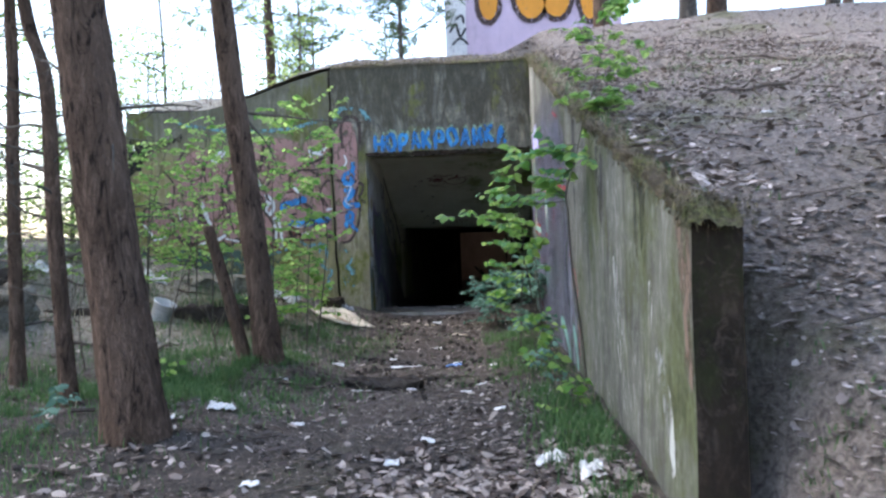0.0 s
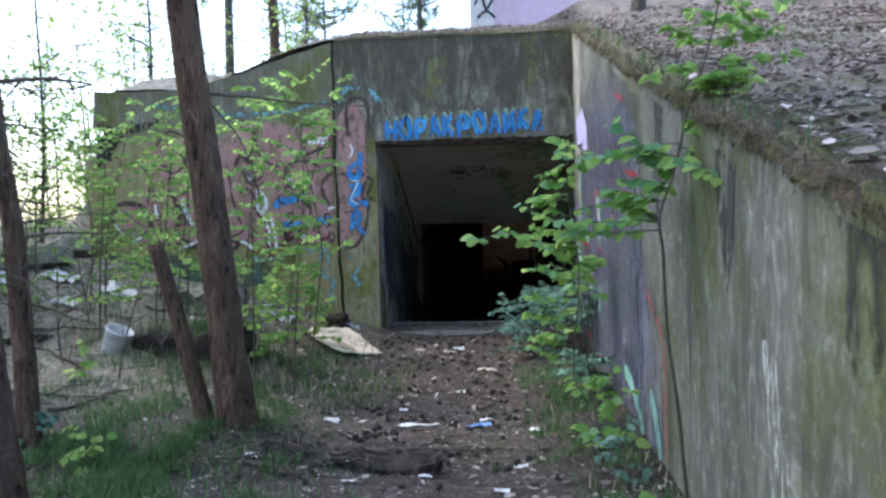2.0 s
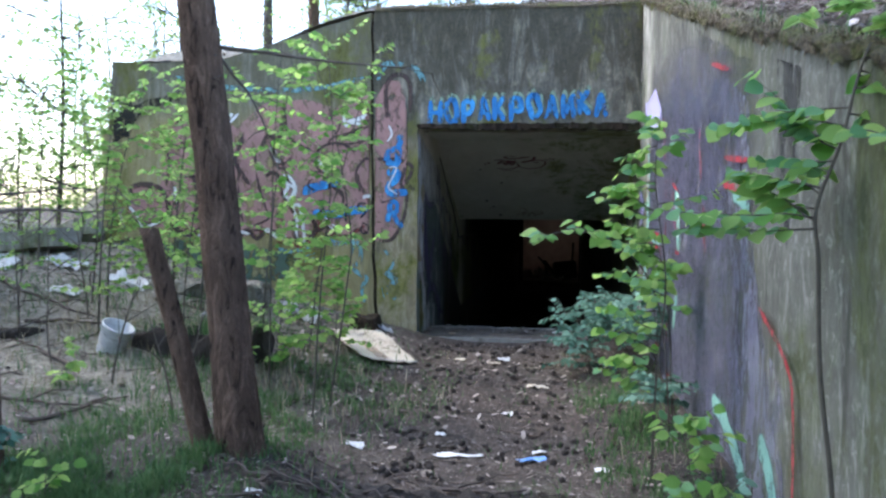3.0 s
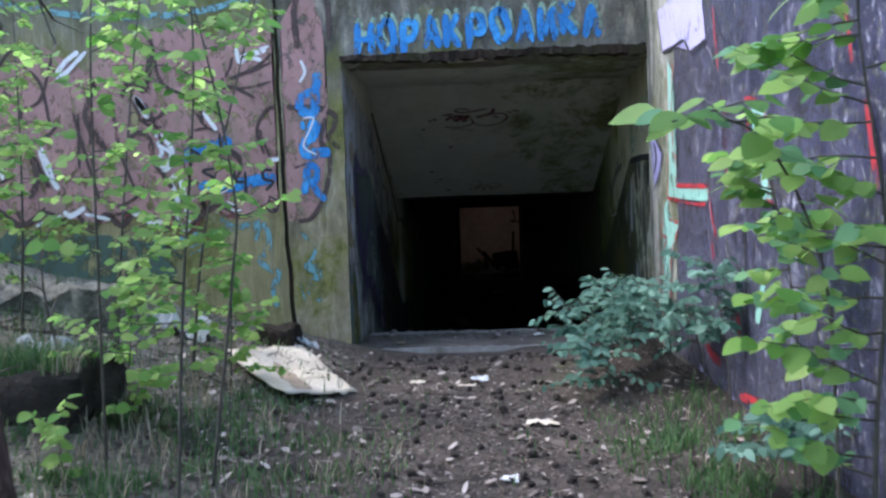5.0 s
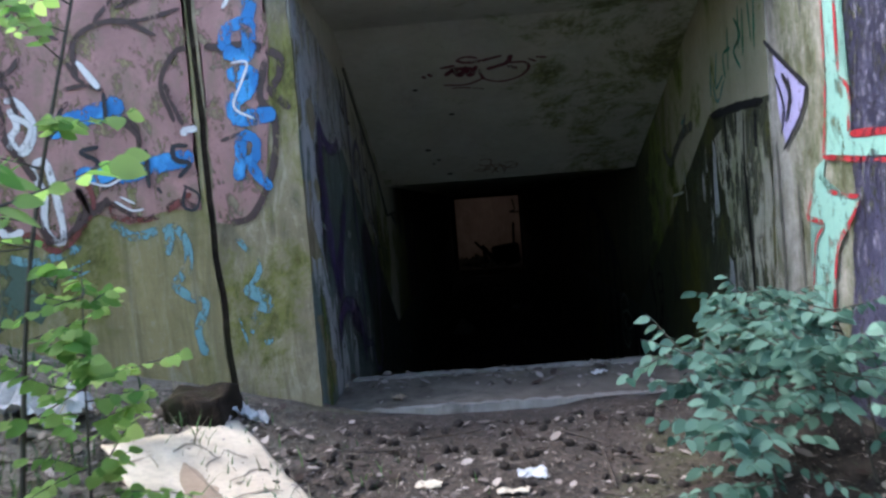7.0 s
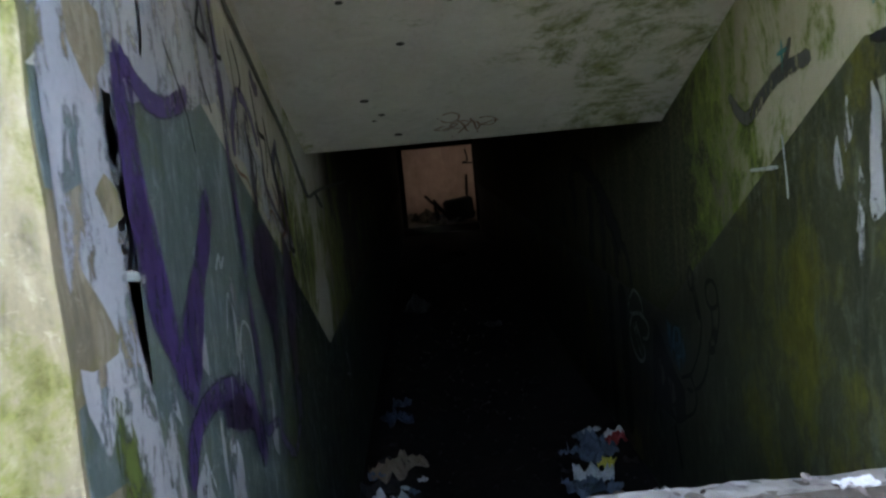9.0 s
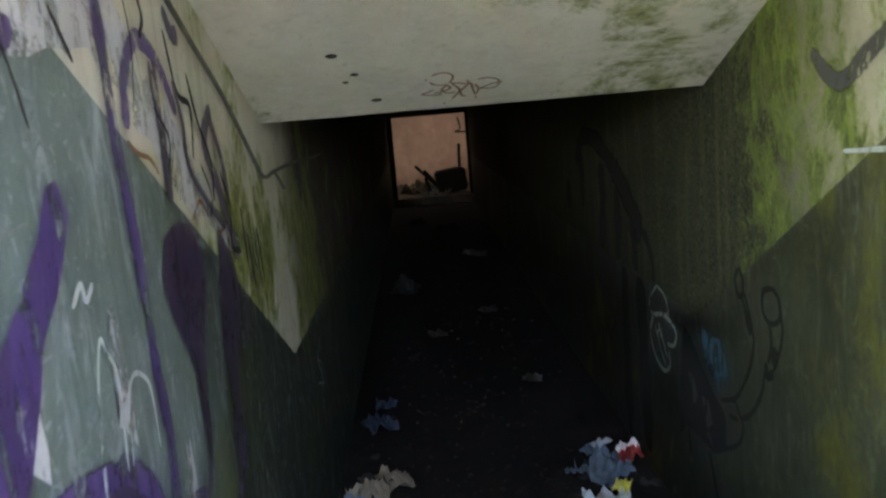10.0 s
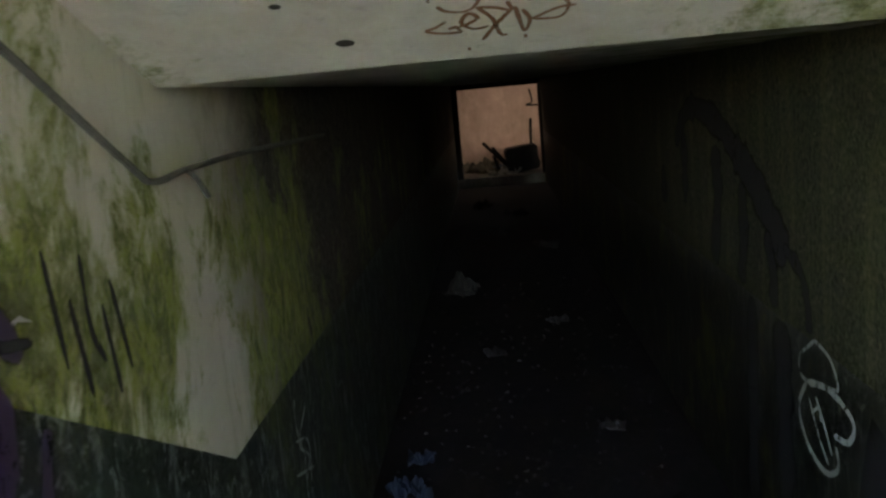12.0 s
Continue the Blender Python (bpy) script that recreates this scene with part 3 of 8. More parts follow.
def lines(name, at, strokes, material, parent, label, width=0.03, lift=0.006, rough=0.12):
    """Brush or spray strokes: each a list of 2D points in the wall's plane, with tapered ends, thin towards both edges."""
    bm = bmesh.new()
    cover = bm.verts.layers.float.new("cover")
    for s, pts in enumerate(strokes):
        w = width
        if isinstance(pts[0], (int, float)):
            w, pts = pts[0], pts[1:]
        way = curve_through([(p[0], p[1], 0) for p in pts], 9)
        d = lift + 0.0005 * s
        rows = []
        for i, p in enumerate(way):
            t = (way[min(i + 1, len(way) - 1)] - way[max(i - 1, 0)]).normalized()
            nrm = Vector((-t.y, t.x, 0))
            end = min(i, len(way) - 1 - i)
            ww = 1.2 * w * (0.5 if end == 0 else 0.85 if end == 1 else 1.0) * (1 + rough * 2.4 * noise.noise(p * 9 + Vector((s * 3.1, 0, 0)))) / 2
            row = []
            for k, amount in ((-1, 0.0), (-0.45, 0.62), (0.45, 0.62), (1, 0.0)):
                vert = bm.verts.new(at(p.x + k * nrm.x * ww, p.y + k * nrm.y * ww, d))
                vert[cover] = amount if 0 < i < len(way) - 1 else 0.5 * amount
                row.append(vert)
            rows.append(row)
        for r0, r1 in zip(rows, rows[1:]):
            for k in range(3):
                bm.faces.new((r0[k], r1[k], r1[k + 1], r0[k + 1]))
    return part(name, bm, material, parent, label)


def patch(name, at, outline, material, parent, label, lift=0.004, ragged=0.02, step=0.06):
    """A painted area with a ragged edge."""
    bm = bmesh.new()
    cover = bm.verts.layers.float.new("cover")
    pts = []
    for a, b in zip(outline, outline[1:] + outline[:1]):
        n = max(1, int(math.dist(a, b) / step))
        pts += [(a[0] + (b[0] - a[0]) * k / n, a[1] + (b[1] - a[1]) * k / n) for k in range(n)]
    vs = []
    for x, y in pts:
        q = noise.noise_vector(Vector((x, y, 0.7)) / 0.11)
        vs.append(bm.verts.new(at(x + ragged * q.x, y + ragged * q.y, lift)))
        vs[-1][cover] = 1.0
    f = bm.faces.new(vs)
    bmesh.ops.triangulate(bm, faces=[f], ngon_method="EAR_CLIP")
    return part(name, bm, material, parent, label)


def ring(cx, cy, rx, ry, n=10, turn=0.0):
    return [(cx + rx * math.cos(turn + k * math.tau / n), cy + ry * math.sin(turn + k * math.tau / n)) for k in range(n + 1)]


G_PINK = paint("faded_pink_paint", (0.48, 0.265, 0.235), None, 0.33, 0.85, 0.75, (1, 1, 0.6), 9, (0.30, 0.20, 0.15))
G_BROWN = paint("dark_brown_spray", (0.065, 0.036, 0.030), None, 0.30)
G_BLACK = paint("black_spray", (0.02, 0.02, 0.025), None, 0.12)
G_WHITE = paint("white_spray", (0.82, 0.80, 0.78), None, 0.15)
G_BLUE = paint("bright_blue_spray", (0.022, 0.22, 0.56), None, 0.30, 0.6, 0.5, (1, 1, 0.5), 14, (0.06, 0.36, 0.72))
G_TEAL = paint("pale_teal_spray", (0.17, 0.36, 0.38), None, 0.5)
G_MINT = paint("mint_paint", (0.25, 0.48, 0.40), None, 0.25)
G_RED = paint("red_spray", (0.38, 0.022, 0.03), None, 0.42)
G_VIOLETBLACK = paint("flaking_violet_black_paint", (0.025, 0.024, 0.052), None, 0.42, 0.3, 0.3, (1, 1, 0.45), 46, (0.062, 0.06, 0.115), ((1, -4.9, -3.7), (2, 2.75, 1.9)), 0.11)
G_LILAC = paint("lilac_paint", (0.42, 0.40, 0.66), None, 0.15)
G_PURPLE = paint("purple_paint", (0.085, 0.05, 0.17), None, 0.32, 0.45, 0.5, (1, 1, 0.35), 22, (0.05, 0.03, 0.09))
G_PLUM = paint("dark_plum_paint", (0.045, 0.028, 0.06), None, 0.25, 0.45)
G_MARK = paint("black_marker", (0.012, 0.012, 0.012), None, 0.12, 0.9)
G_CHALK = paint("chalky_white_line", (0.50, 0.55, 0.53), None, 0.32)
G_GREY = paint("grey_smudge", (0.085, 0.085, 0.07), None, 0.3)
G_RUST = paint("rust_brown_marker", (0.24, 0.11, 0.05), None, 0.25)
G_CRIMSON = paint("crimson_marker", (0.16, 0.02, 0.04), None, 0.25)
G_ORANGE = paint("orange_paint", (0.85, 0.34, 0.03), None, 0.05)
G_BARE = paint("bare_chalky_concrete", (0.30, 0.30, 0.36), None, 0.72, 0.8, 0.3, (1, 1, 0.35), 30)
G_FLAKE = paint("peeling_white_paint", (0.49, 0.495, 0.49), None, 0.36, 0.7, 0.5, (1, 1, 0.45), 9)

# lintel lettering, stroke by stroke: НОРА КРОЛИКА
LETTERS = {
    "Н": [[(0, 1), (0, 0)], [(0.8, 1), (0.8, 0)], [(0, 0.5), (0.8, 0.5)]],
    "О": [[(0.4, 1), (0.03, 0.7), (0.05, 0.25), (0.4, 0), (0.78, 0.25), (0.78, 0.7), (0.4, 1)]],
    "Р": [[(0, 0), (0, 1)], [(0, 0.98), (0.6, 0.95), (0.7, 0.7), (0.55, 0.48), (0, 0.45)]],
    "А": [[(0, 0), (0.38, 1)], [(0.38, 1), (0.8, 0)], [(0.15, 0.38), (0.65, 0.38)]],
    "К": [[(0, 1), (0, 0)], [(0.7, 1), (0.05, 0.5)], [(0.05, 0.5), (0.75, 0)]],
    "Л": [[(0, 0), (0.2, 0.3), (0.35, 1)], [(0.35, 1), (0.8, 0)]],
    "И": [[(0, 1), (0, 0)], [(0, 0), (0.75, 1)], [(0.75, 1), (0.75, 0)]],
}
marks, halo = [], []
x0 = -1.12
for k, ch in enumerate("НОРАКРОЛИКА"):
    dz = 0.02 * math.sin(k * 2.3) + 0.008 * k
    for st in LETTERS[ch]:
        pts = [(x0 + 0.130 * px + 0.012 * math.sin(7 * py + k), 2.225 + dz + 0.245 * py) for px, py in st]
        marks.append(pts)
        halo.append([(px + 0.012, pz + 0.04) for px, pz in pts])
    x0 += 0.168
lines("graffiti", on_front, halo, paint("pale_lime_outline", (0.30, 0.42, 0.28), None, 0.35), portal, "pale lime outline of the lettering", 0.06, 0.012)
lines("graffiti", on_front, marks, G_BLUE, portal, "blue sprayed letters reading НОРА КРОЛИКА", 0.056, 0.016)

# pink field across the joint
patch("graffiti", on_front, [(-1.69, 1.02), (-1.58, 1.0), (-1.45, 1.1), (-1.39, 1.45), (-1.36, 1.85), (-1.38, 2.5), (-1.45, 2.68), (-1.58, 2.68), (-1.69, 2.5)], G_PINK, portal, "faded pink graffiti field on the pier")
patch("graffiti", on_front, [(-1.76, 1.10), (-1.95, 1.10), (-2.12, 1.05), (-2.34, 1.14), (-2.43, 1.0), (-2.62, 1.0), (-2.85, 1.1), (-3.1, 1.05), (-3.4, 1.1), (-3.7, 1.05), (-3.95, 1.15), (-4.25, 1.12), (-4.42, 1.3), (-4.36, 1.58), (-4.05, 1.6), (-3.9, 2.25), (-3.5, 2.4), (-3.2, 2.2), (-2.9, 2.45), (-2.46, 2.5), (-2.1, 2.4), (-1.76, 2.55)], G_PINK, left_wall, "large faded pink graffiti field with brown outlines")
lines("graffiti", on_front, [
    [0.045, (-1.57, 2.30), (-1.58, 2.62), (-1.47, 2.74), (-1.34, 2.66), (-1.33, 2.35)], [(-1.62, 1.02), (-1.52, 1.04), (-1.44, 1.15), (-1.38, 1.3), (-1.36, 1.5), (-1.42, 1.62), (-1.38, 1.84), (-1.52, 1.87)], [0.04, (-1.6, 1.84), (-1.5, 1.87), (-1.32, 1.81), (-1.32, 1.71), (-1.36, 1.64), (-1.28, 1.55)],
    [(-1.67, 1.88), (-1.56, 1.86)], [0.02, (-1.63, 1.42), (-1.5, 1.46)]], G_BROWN, portal, "dark brown graffiti outline on the pier", 0.034, 0.007)
lines("graffiti", on_front, [
    [(-1.85, 1.53), (-1.90, 1.72), (-1.82, 1.86), (-1.76, 1.88)], [(-3.00, 1.12), (-2.80, 1.12), (-2.62, 1.01), (-2.43, 1.01), (-2.35, 1.13)], [(-2.35, 1.13), (-2.21, 1.16), (-2.04, 1.07), (-1.88, 1.14), (-1.77, 1.11)],
    [(-3.69, 2.28), (-3.54, 2.12), (-3.48, 1.80)], [(-3.72, 1.93), (-3.55, 2.0), (-3.44, 2.31)], [(-2.31, 1.77), (-2.30, 1.97), (-2.09, 2.04), (-1.90, 1.95)], [(-2.67, 2.42), (-2.61, 2.10), (-2.38, 1.97)],
    [(-2.74, 1.95), (-2.66, 1.75), (-2.62, 1.62)], [(-2.8, 1.82), (-2.66, 1.83), (-2.58, 1.9)], [(-3.0, 2.0), (-2.95, 1.6), (-2.85, 1.3)], [(-3.3, 1.9), (-3.2, 1.5), (-3.12, 1.2)],
    [0.06, (-4.42, 1.36), (-4.34, 1.58), (-4.05, 1.55), (-3.96, 1.28), (-4.24, 1.16), (-4.4, 1.25)], [(-4.1, 2.1), (-3.95, 1.9), (-3.98, 1.6)], [(-3.9, 2.2), (-3.7, 2.42), (-3.5, 2.36)], [(-2.15, 1.59), (-2.03, 1.46), (-2.11, 1.31), (-2.24, 1.23)]],
    G_BROWN, left_wall, "dark brown outlines of bubble letters", 0.026, 0.007)
lines("graffiti", on_front, [
    [(-1.76, 2.28), (-1.87, 2.19), (-2.07, 2.11)], [(-1.77, 2.21), (-1.92, 2.15), (-2.09, 2.1)], [(-2.06, 2.26), (-2.1, 2.15), (-2.2, 2.04)], [(-2.2, 2.04), (-1.97, 2.03), (-1.77, 2.07)], [0.045, (-2.69, 2.42), (-2.69, 2.26), (-2.74, 2.04), (-2.83, 2.13), (-2.92, 2.0)], [(-1.88, 1.72), (-1.85, 1.62), (-1.81, 1.51)],
    [0.04, (-2.87, 1.69), (-2.8, 1.73), (-2.72, 1.68), (-2.7, 1.53), (-2.63, 1.41), (-2.56, 1.3)], [(-2.38, 1.73), (-2.27, 1.74), (-2.19, 1.71)], [(-2.11, 1.58), (-2.04, 1.52), (-2.03, 1.41)], [(-2.35, 1.86), (-2.31, 1.78), (-2.27, 1.75)], [0.035, (-2.56, 1.26), (-2.57, 1.11), (-2.49, 1.0), (-2.33, 1.11), (-2.36, 1.24), (-2.29, 1.12), (-2.21, 1.19)],
    [0.04, (-3.3, 1.12), (-3.2, 1.02), (-3.08, 1.12), (-2.97, 1.03), (-2.86, 1.13)], [0.05, (-3.95, 1.2), (-3.75, 1.06), (-3.55, 1.14), (-3.4, 1.05)], [0.05, (-3.7, 1.75), (-3.6, 1.45), (-3.66, 1.25)], [0.05, (-3.1, 2.15), (-3.2, 1.85), (-3.05, 1.6)]], G_BROWN, left_wall, "thin dark brown inner lines of the letters", 0.022, 0.0085)
lines("graffiti", on_front, [
    [(-2.68, 1.70), (-2.62, 1.69), (-2.55, 1.58), (-2.57, 1.48), (-2.62, 1.44), (-2.68, 1.50), (-2.63, 1.57), (-2.66, 1.66)], [(-2.57, 1.38), (-2.51, 1.39), (-2.48, 1.28), (-2.45, 1.04), (-2.48, 0.99), (-2.54, 1.06), (-2.53, 1.23), (-2.57, 1.33), (-2.57, 1.38)], [0.03, (-2.03, 2.33), (-2.01, 2.22), (-1.94, 2.25), (-1.84, 2.23)],
    [0.04, (-2.83, 1.11), (-2.73, 1.04), (-2.65, 1.06)], [(-1.81, 1.46), (-1.80, 1.485), (-1.74, 1.49)], [0.012, (-2.18, 1.17), (-2.1, 1.12), (-2.04, 1.12)], [0.012, (-2.15, 1.19), (-2.08, 1.15)], [0.035, (-3.17, 2.35), (-3.33, 2.2), (-3.41, 2.15)],
    [(-3.56, 1.65), (-3.46, 1.36)], [(-2.82, 2.0), (-2.73, 1.86)], [0.035, (-3.63, 1.05), (-3.42, 1.12)], [0.03, (-3.25, 1.13), (-3.05, 1.08)], [0.03, (-4.40, 1.36), (-4.30, 1.24), (-4.24, 1.14), (-4.05, 1.2)], [(-2.3, 1.86), (-2.2, 1.72)], [0.012, (-2.29, 1.27), (-2.2, 1.25), (-2.1, 1.3)], [(-2.0, 2.26), (-1.8, 2.3)]],
    G_WHITE, left_wall, "white highlights inside graffiti", 0.036, 0.010)
lines("graffiti", on_front, [[(-1.55, 2.22), (-1.52, 2.13), (-1.565, 2.05)], [0.012, (-1.545, 1.79), (-1.47, 1.785), (-1.50, 1.7), (-1.55, 1.58), (-1.45, 1.51)]], G_WHITE, portal, "thin white highlights", 0.022, 0.012)
lines("graffiti", on_front, [
    [0.065, (-1.43, 2.13), (-1.45, 2.0), (-1.55, 1.95), (-1.575, 1.85)], [0.07, (-1.575, 1.85), (-1.51, 1.825), (-1.46, 1.83), (-1.445, 2.0)], [0.07, (-1.57, 1.73), (-1.50, 1.74), (-1.45, 1.73), (-1.48, 1.65), (-1.55, 1.60), (-1.54, 1.52), (-1.45, 1.525), (-1.35, 1.535)], [0.06, (-1.50, 1.70), (-1.51, 1.6)], [0.055, (-1.53, 1.45), (-1.54, 1.33), (-1.56, 1.22)],
    [0.055, (-1.53, 1.45), (-1.46, 1.41), (-1.47, 1.33), (-1.52, 1.31)], [0.05, (-1.50, 1.31), (-1.46, 1.24), (-1.40, 1.17)]], G_BLUE, portal, "blue sprayed letters down the pier", 0.06, 0.010)
lines("graffiti", on_front, [[0.10, (-2.46, 1.54), (-2.29, 1.59), (-2.09, 1.635)], [0.085, (-2.36, 1.31), (-2.14, 1.30), (-1.95, 1.335), (-1.77, 1.355)], [0.06, (-2.47, 1.52), (-2.41, 1.53)]], G_BLUE, left_wall, "blue sprayed bars", 0.09, 0.012)
lines("graffiti", on_front, [
    [(-2.23, 1.44), (-2.32, 1.42), (-2.24, 1.36), (-2.32, 1.29)], [(-2.08, 1.42), (-2.085, 1.34), (-2.01, 1.33)], [(-2.0, 1.41), (-2.0, 1.22)], [(-1.79, 1.41), (-1.86, 1.41), (-1.86, 1.35), (-1.79, 1.32), (-1.85, 1.26)],
    [(-2.36, 1.67), (-2.41, 1.60), (-2.33, 1.54)], [(-2.18, 1.70), (-2.18, 1.55)], [0.014, (-1.83, 1.22), (-1.76, 1.17), (-1.78, 1.1), (-1.84, 1.12), (-1.82, 1.21)], [0.016, (-1.96, 1.22), (-1.94, 1.19)]],
    G_BLACK, left_wall, "black sprayed S 4,5 with scribbles over blue bars", 0.024, 0.018)
lines("graffiti", on_front, [[(-2.21, 1.07), (-2.10, 0.99), (-1.92, 1.03)], [(-1.95, 0.88), (-1.91, 1.02), (-1.85, 0.95), (-1.85, 0.82), (-1.92, 0.74), (-1.85, 0.67), (-1.78, 0.63), (-1.83, 0.51), (-1.80, 0.38)], [(-2.75, 0.93), (-2.60, 0.90), (-2.37, 0.96)], [0.05, (-3.9, 2.75), (-3.2, 2.62), (-2.4, 2.6), (-1.8, 2.72)], [0.012, (-2.45, 0.85), (-2.33, 0.89)], [0.012, (-2.45, 0.80), (-2.34, 0.84)]], G_TEAL, left_wall, "pale teal squiggles and drips", 0.045, 0.006)
lines("graffiti", on_front, [[0.06, (-1.68, 2.69), (-1.57, 2.85), (-1.3, 2.81), (-1.18, 2.66)], [0.03, (-1.60, 0.95), (-1.5, 0.8), (-1.55, 0.7)], [0.06, (-1.58, 0.7), (-1.48, 0.62), (-1.55, 0.5), (-1.46, 0.42)], [0.012, (-1.62, 0.55), (-1.58, 0.4)]], G_TEAL, portal, "pale teal sprayed arc and drips", 0.05, 0.006)

lines("graffiti", on_front, [[(-3.06, 1.09), (-2.97, 1.06), (-2.91, 1.11), (-2.81, 1.08), (-2.72, 1.01), (-2.61, 1.04), (-2.53, 0.96), (-2.44, 0.97), (-2.3, 1.13), (-2.3, 1.24), (-2.37, 1.34)], [(-2.2, 1.16), (-2.18, 1.09), (-2.01, 1.07), (-1.88, 1.13), (-1.8, 1.18)]], paint("rust_red_spray", (0.20, 0.045, 0.035), None, 0.35), left_wall, "rust-red lower outline of the bubble letters", 0.03, 0.0092)
lines("graffiti", on_front, [[(-3.41, 2.19), (-3.32, 2.29), (-3.23, 2.35)], [(-3.89, 1.58), (-3.87, 1.41)], [(-3.57, 1.63), (-3.5, 1.43), (-3.44, 1.32)], [(-3.41, 1.15), (-3.35, 1.12), (-3.24, 1.18)], [(-2.81, 2.0), (-2.72, 1.83)], [(-2.88, 1.13), (-2.8, 1.1), (-2.73, 1.03)], [0.025, (-1.9, 2.29), (-1.78, 2.33)], [0.03, (-2.66, 1.63), (-2.56, 1.56), (-2.62, 1.46), (-2.67, 1.53)]], G_WHITE, left_wall, "white sprayed highlights along the letters", 0.045, 0.0125)
lines("graffiti", on_front, [[(-3.83, 2.08), (-3.7, 1.94), (-3.74, 1.81)], [(-3.79, 1.68), (-3.55, 1.7), (-3.4, 1.83)], [(-3.64, 1.64), (-3.51, 1.33)], [(-3.26, 1.89), (-3.27, 1.45)], [(-3.17, 1.85), (-3.17, 1.48)], [(-3.79, 1.17), (-3.69, 1.06), (-3.55, 1.19)], [(-3.91, 1.38), (-3.77, 1.44)], [(-2.84, 1.97), (-2.75, 1.8), (-2.62, 1.76)], [(-3.0, 1.17), (-2.86, 1.23), (-2.78, 1.33)], [(-3.24, 1.18), (-3.14, 1.08), (-3.04, 1.11), (-2.9, 1.13)]], G_BROWN, left_wall, "brown inner strokes of the letters", 0.026, 0.0095)
patch("graffiti", on_front, [(-4.5, 0.55), (-4.5, 1.0), (-3.6, 0.98), (-2.9, 0.95), (-2.5, 0.85), (-2.6, 0.6), (-3.4, 0.5)], paint("green_glaze", (0.075, 0.12, 0.085), None, 0.42, 0.7, 0.4, (1, 1, 0.7), 5), left_wall, "thin dark green overspray low on the concrete", 0.003, 0.06)
# Shade of the broken recess at the wall's end, painted as a dark patch.
patch("stain", on_front, [(-4.58, 2.02), (-4.6, 2.5), (-4.48, 2.56), (-4.36, 2.44), (-4.2, 2.52), (-3.95, 2.54), (-3.8, 2.62), (-3.82, 2.5), (-4.0, 2.44), (-4.2, 2.38), (-4.34, 2.3), (-4.42, 2.14)], paint("recess_shade", (0.022, 0.02, 0.016), None, 0.42, 0.95, 0.4, (1, 1, 0.6), 9), left_wall, "black patch painted for the shade of the broken recess", 0.0125, 0.06, 0.05)

# wing wall
patch("graffiti", on_wing, [(-0.86, 1.9), (-0.86, 0.9), (-0.72, 0.12), (-1.6, 0.06), (-4.3, -0.03), (-5.2, -0.03), (-5.1, 0.6), (-4.6, 0.9), (-4.4, 1.9), (-3.2, 2.35), (-2.0, 2.6), (-1.0, 2.8)], paint("chalky_blue_grey_paint", (0.33, 0.33, 0.40), None, 0.46, 0.5, 0.5, (1, 1, 0.4), 9, (0.18, 0.17, 0.25), ((1, -5.6, -4.4), (2, 2.6, 1.7))), wing, "chalky blue-grey undercoat of the graffiti", 0.0015, 0.08, 0.08)
patch("graffiti", on_wing, [(-0.80, 1.95), (-0.83, 0.9), (-0.66, 0.1), (-1.6, 0.05), (-4.3, -0.04), (-5.38, -0.04), (-5.36, 0.35), (-5.32, 0.6), (-5.2, 0.76), (-4.8, 0.95), (-4.74, 1.48), (-4.5, 2.05), (-2.5, 2.66), (-1.0, 3.0)], G_VIOLETBLACK, wing, "flaking violet-black graffiti field", 0.003, 0.05, 0.08)
for k, (y, z0, z1, w) in enumerate([(-1.52, 1.2, 1.52, 0.07), (-1.3, 1.3, 1.95, 0.05), (-2.0, 0.9, 1.8, 0.05), (-2.75, 0.6, 1.5, 0.08), (-3.2, 0.3, 1.9, 0.06), (-1.75, 0.3, 0.8, 0.04), (-3.8, 0.4, 1.3, 0.07)]):
    patch("graffiti", on_wing, [(y - w, z0 + 0.1), (y - 0.6 * w, z1), (y + 0.7 * w, z1 - 0.06), (y + w, z0)], G_BARE, wing, "strip of bare chalky concrete where the paint flaked off", 0.0042 + 0.0003 * k, 0.05, 0.05)
for outline, look_of, label in (
        ([(-7.84, 0.86), (-7.90, 0.66), (-8.12, 0.36), (-8.22, 0.12), (-8.34, 0.2), (-8.22, 0.5), (-8.05, 0.66), (-7.94, 0.88)], ((0.46, 0.47, 0.43), 0.6), "pale lime run on the wall"),
        ([(-6.9, 0.95), (-6.95, 0.5), (-7.1, 0.3), (-7.2, 0.5), (-7.05, 0.75), (-7.0, 0.98)], ((0.42, 0.43, 0.38), 0.6), "faint lime run on the wall"),
        ([(-8.36, 1.16), (-8.45, 0.9), (-8.5, 0.6), (-8.6, 0.55), (-8.61, 1.12)], ((0.17, 0.118, 0.082), 0.5), "rusty brown stain along the wall's edge"),
        # Run-off stain and the shade under the overhanging lip, painted in one.
        ([(-6.3, 1.62), (-6.36, 1.3), (-6.46, 1.05), (-6.56, 1.3), (-6.6, 1.55)], ((0.035, 0.034, 0.028), 0.5), "black run-off stain and lip shade below the wall top"),
        ([(-7.5, 1.36), (-7.56, 1.05), (-7.68, 0.9), (-7.78, 1.1), (-7.84, 1.3)], ((0.035, 0.034, 0.028), 0.5), "black run-off stain and lip shade below the wall top"),
        ([(-4.9, 2.0), (-5.0, 1.5), (-5.12, 1.2), (-5.2, 1.6), (-5.25, 1.9)], ((0.035, 0.034, 0.028), 0.5), "black run-off stain and lip shade below the wall top")):
    patch("stain", on_wing, outline, paint("wall_stain", look_of[0], None, look_of[1], 0.9, 0.4, (1, 1, 0.3), 10), wing, label, 0.0024, 0.03, 0.05)
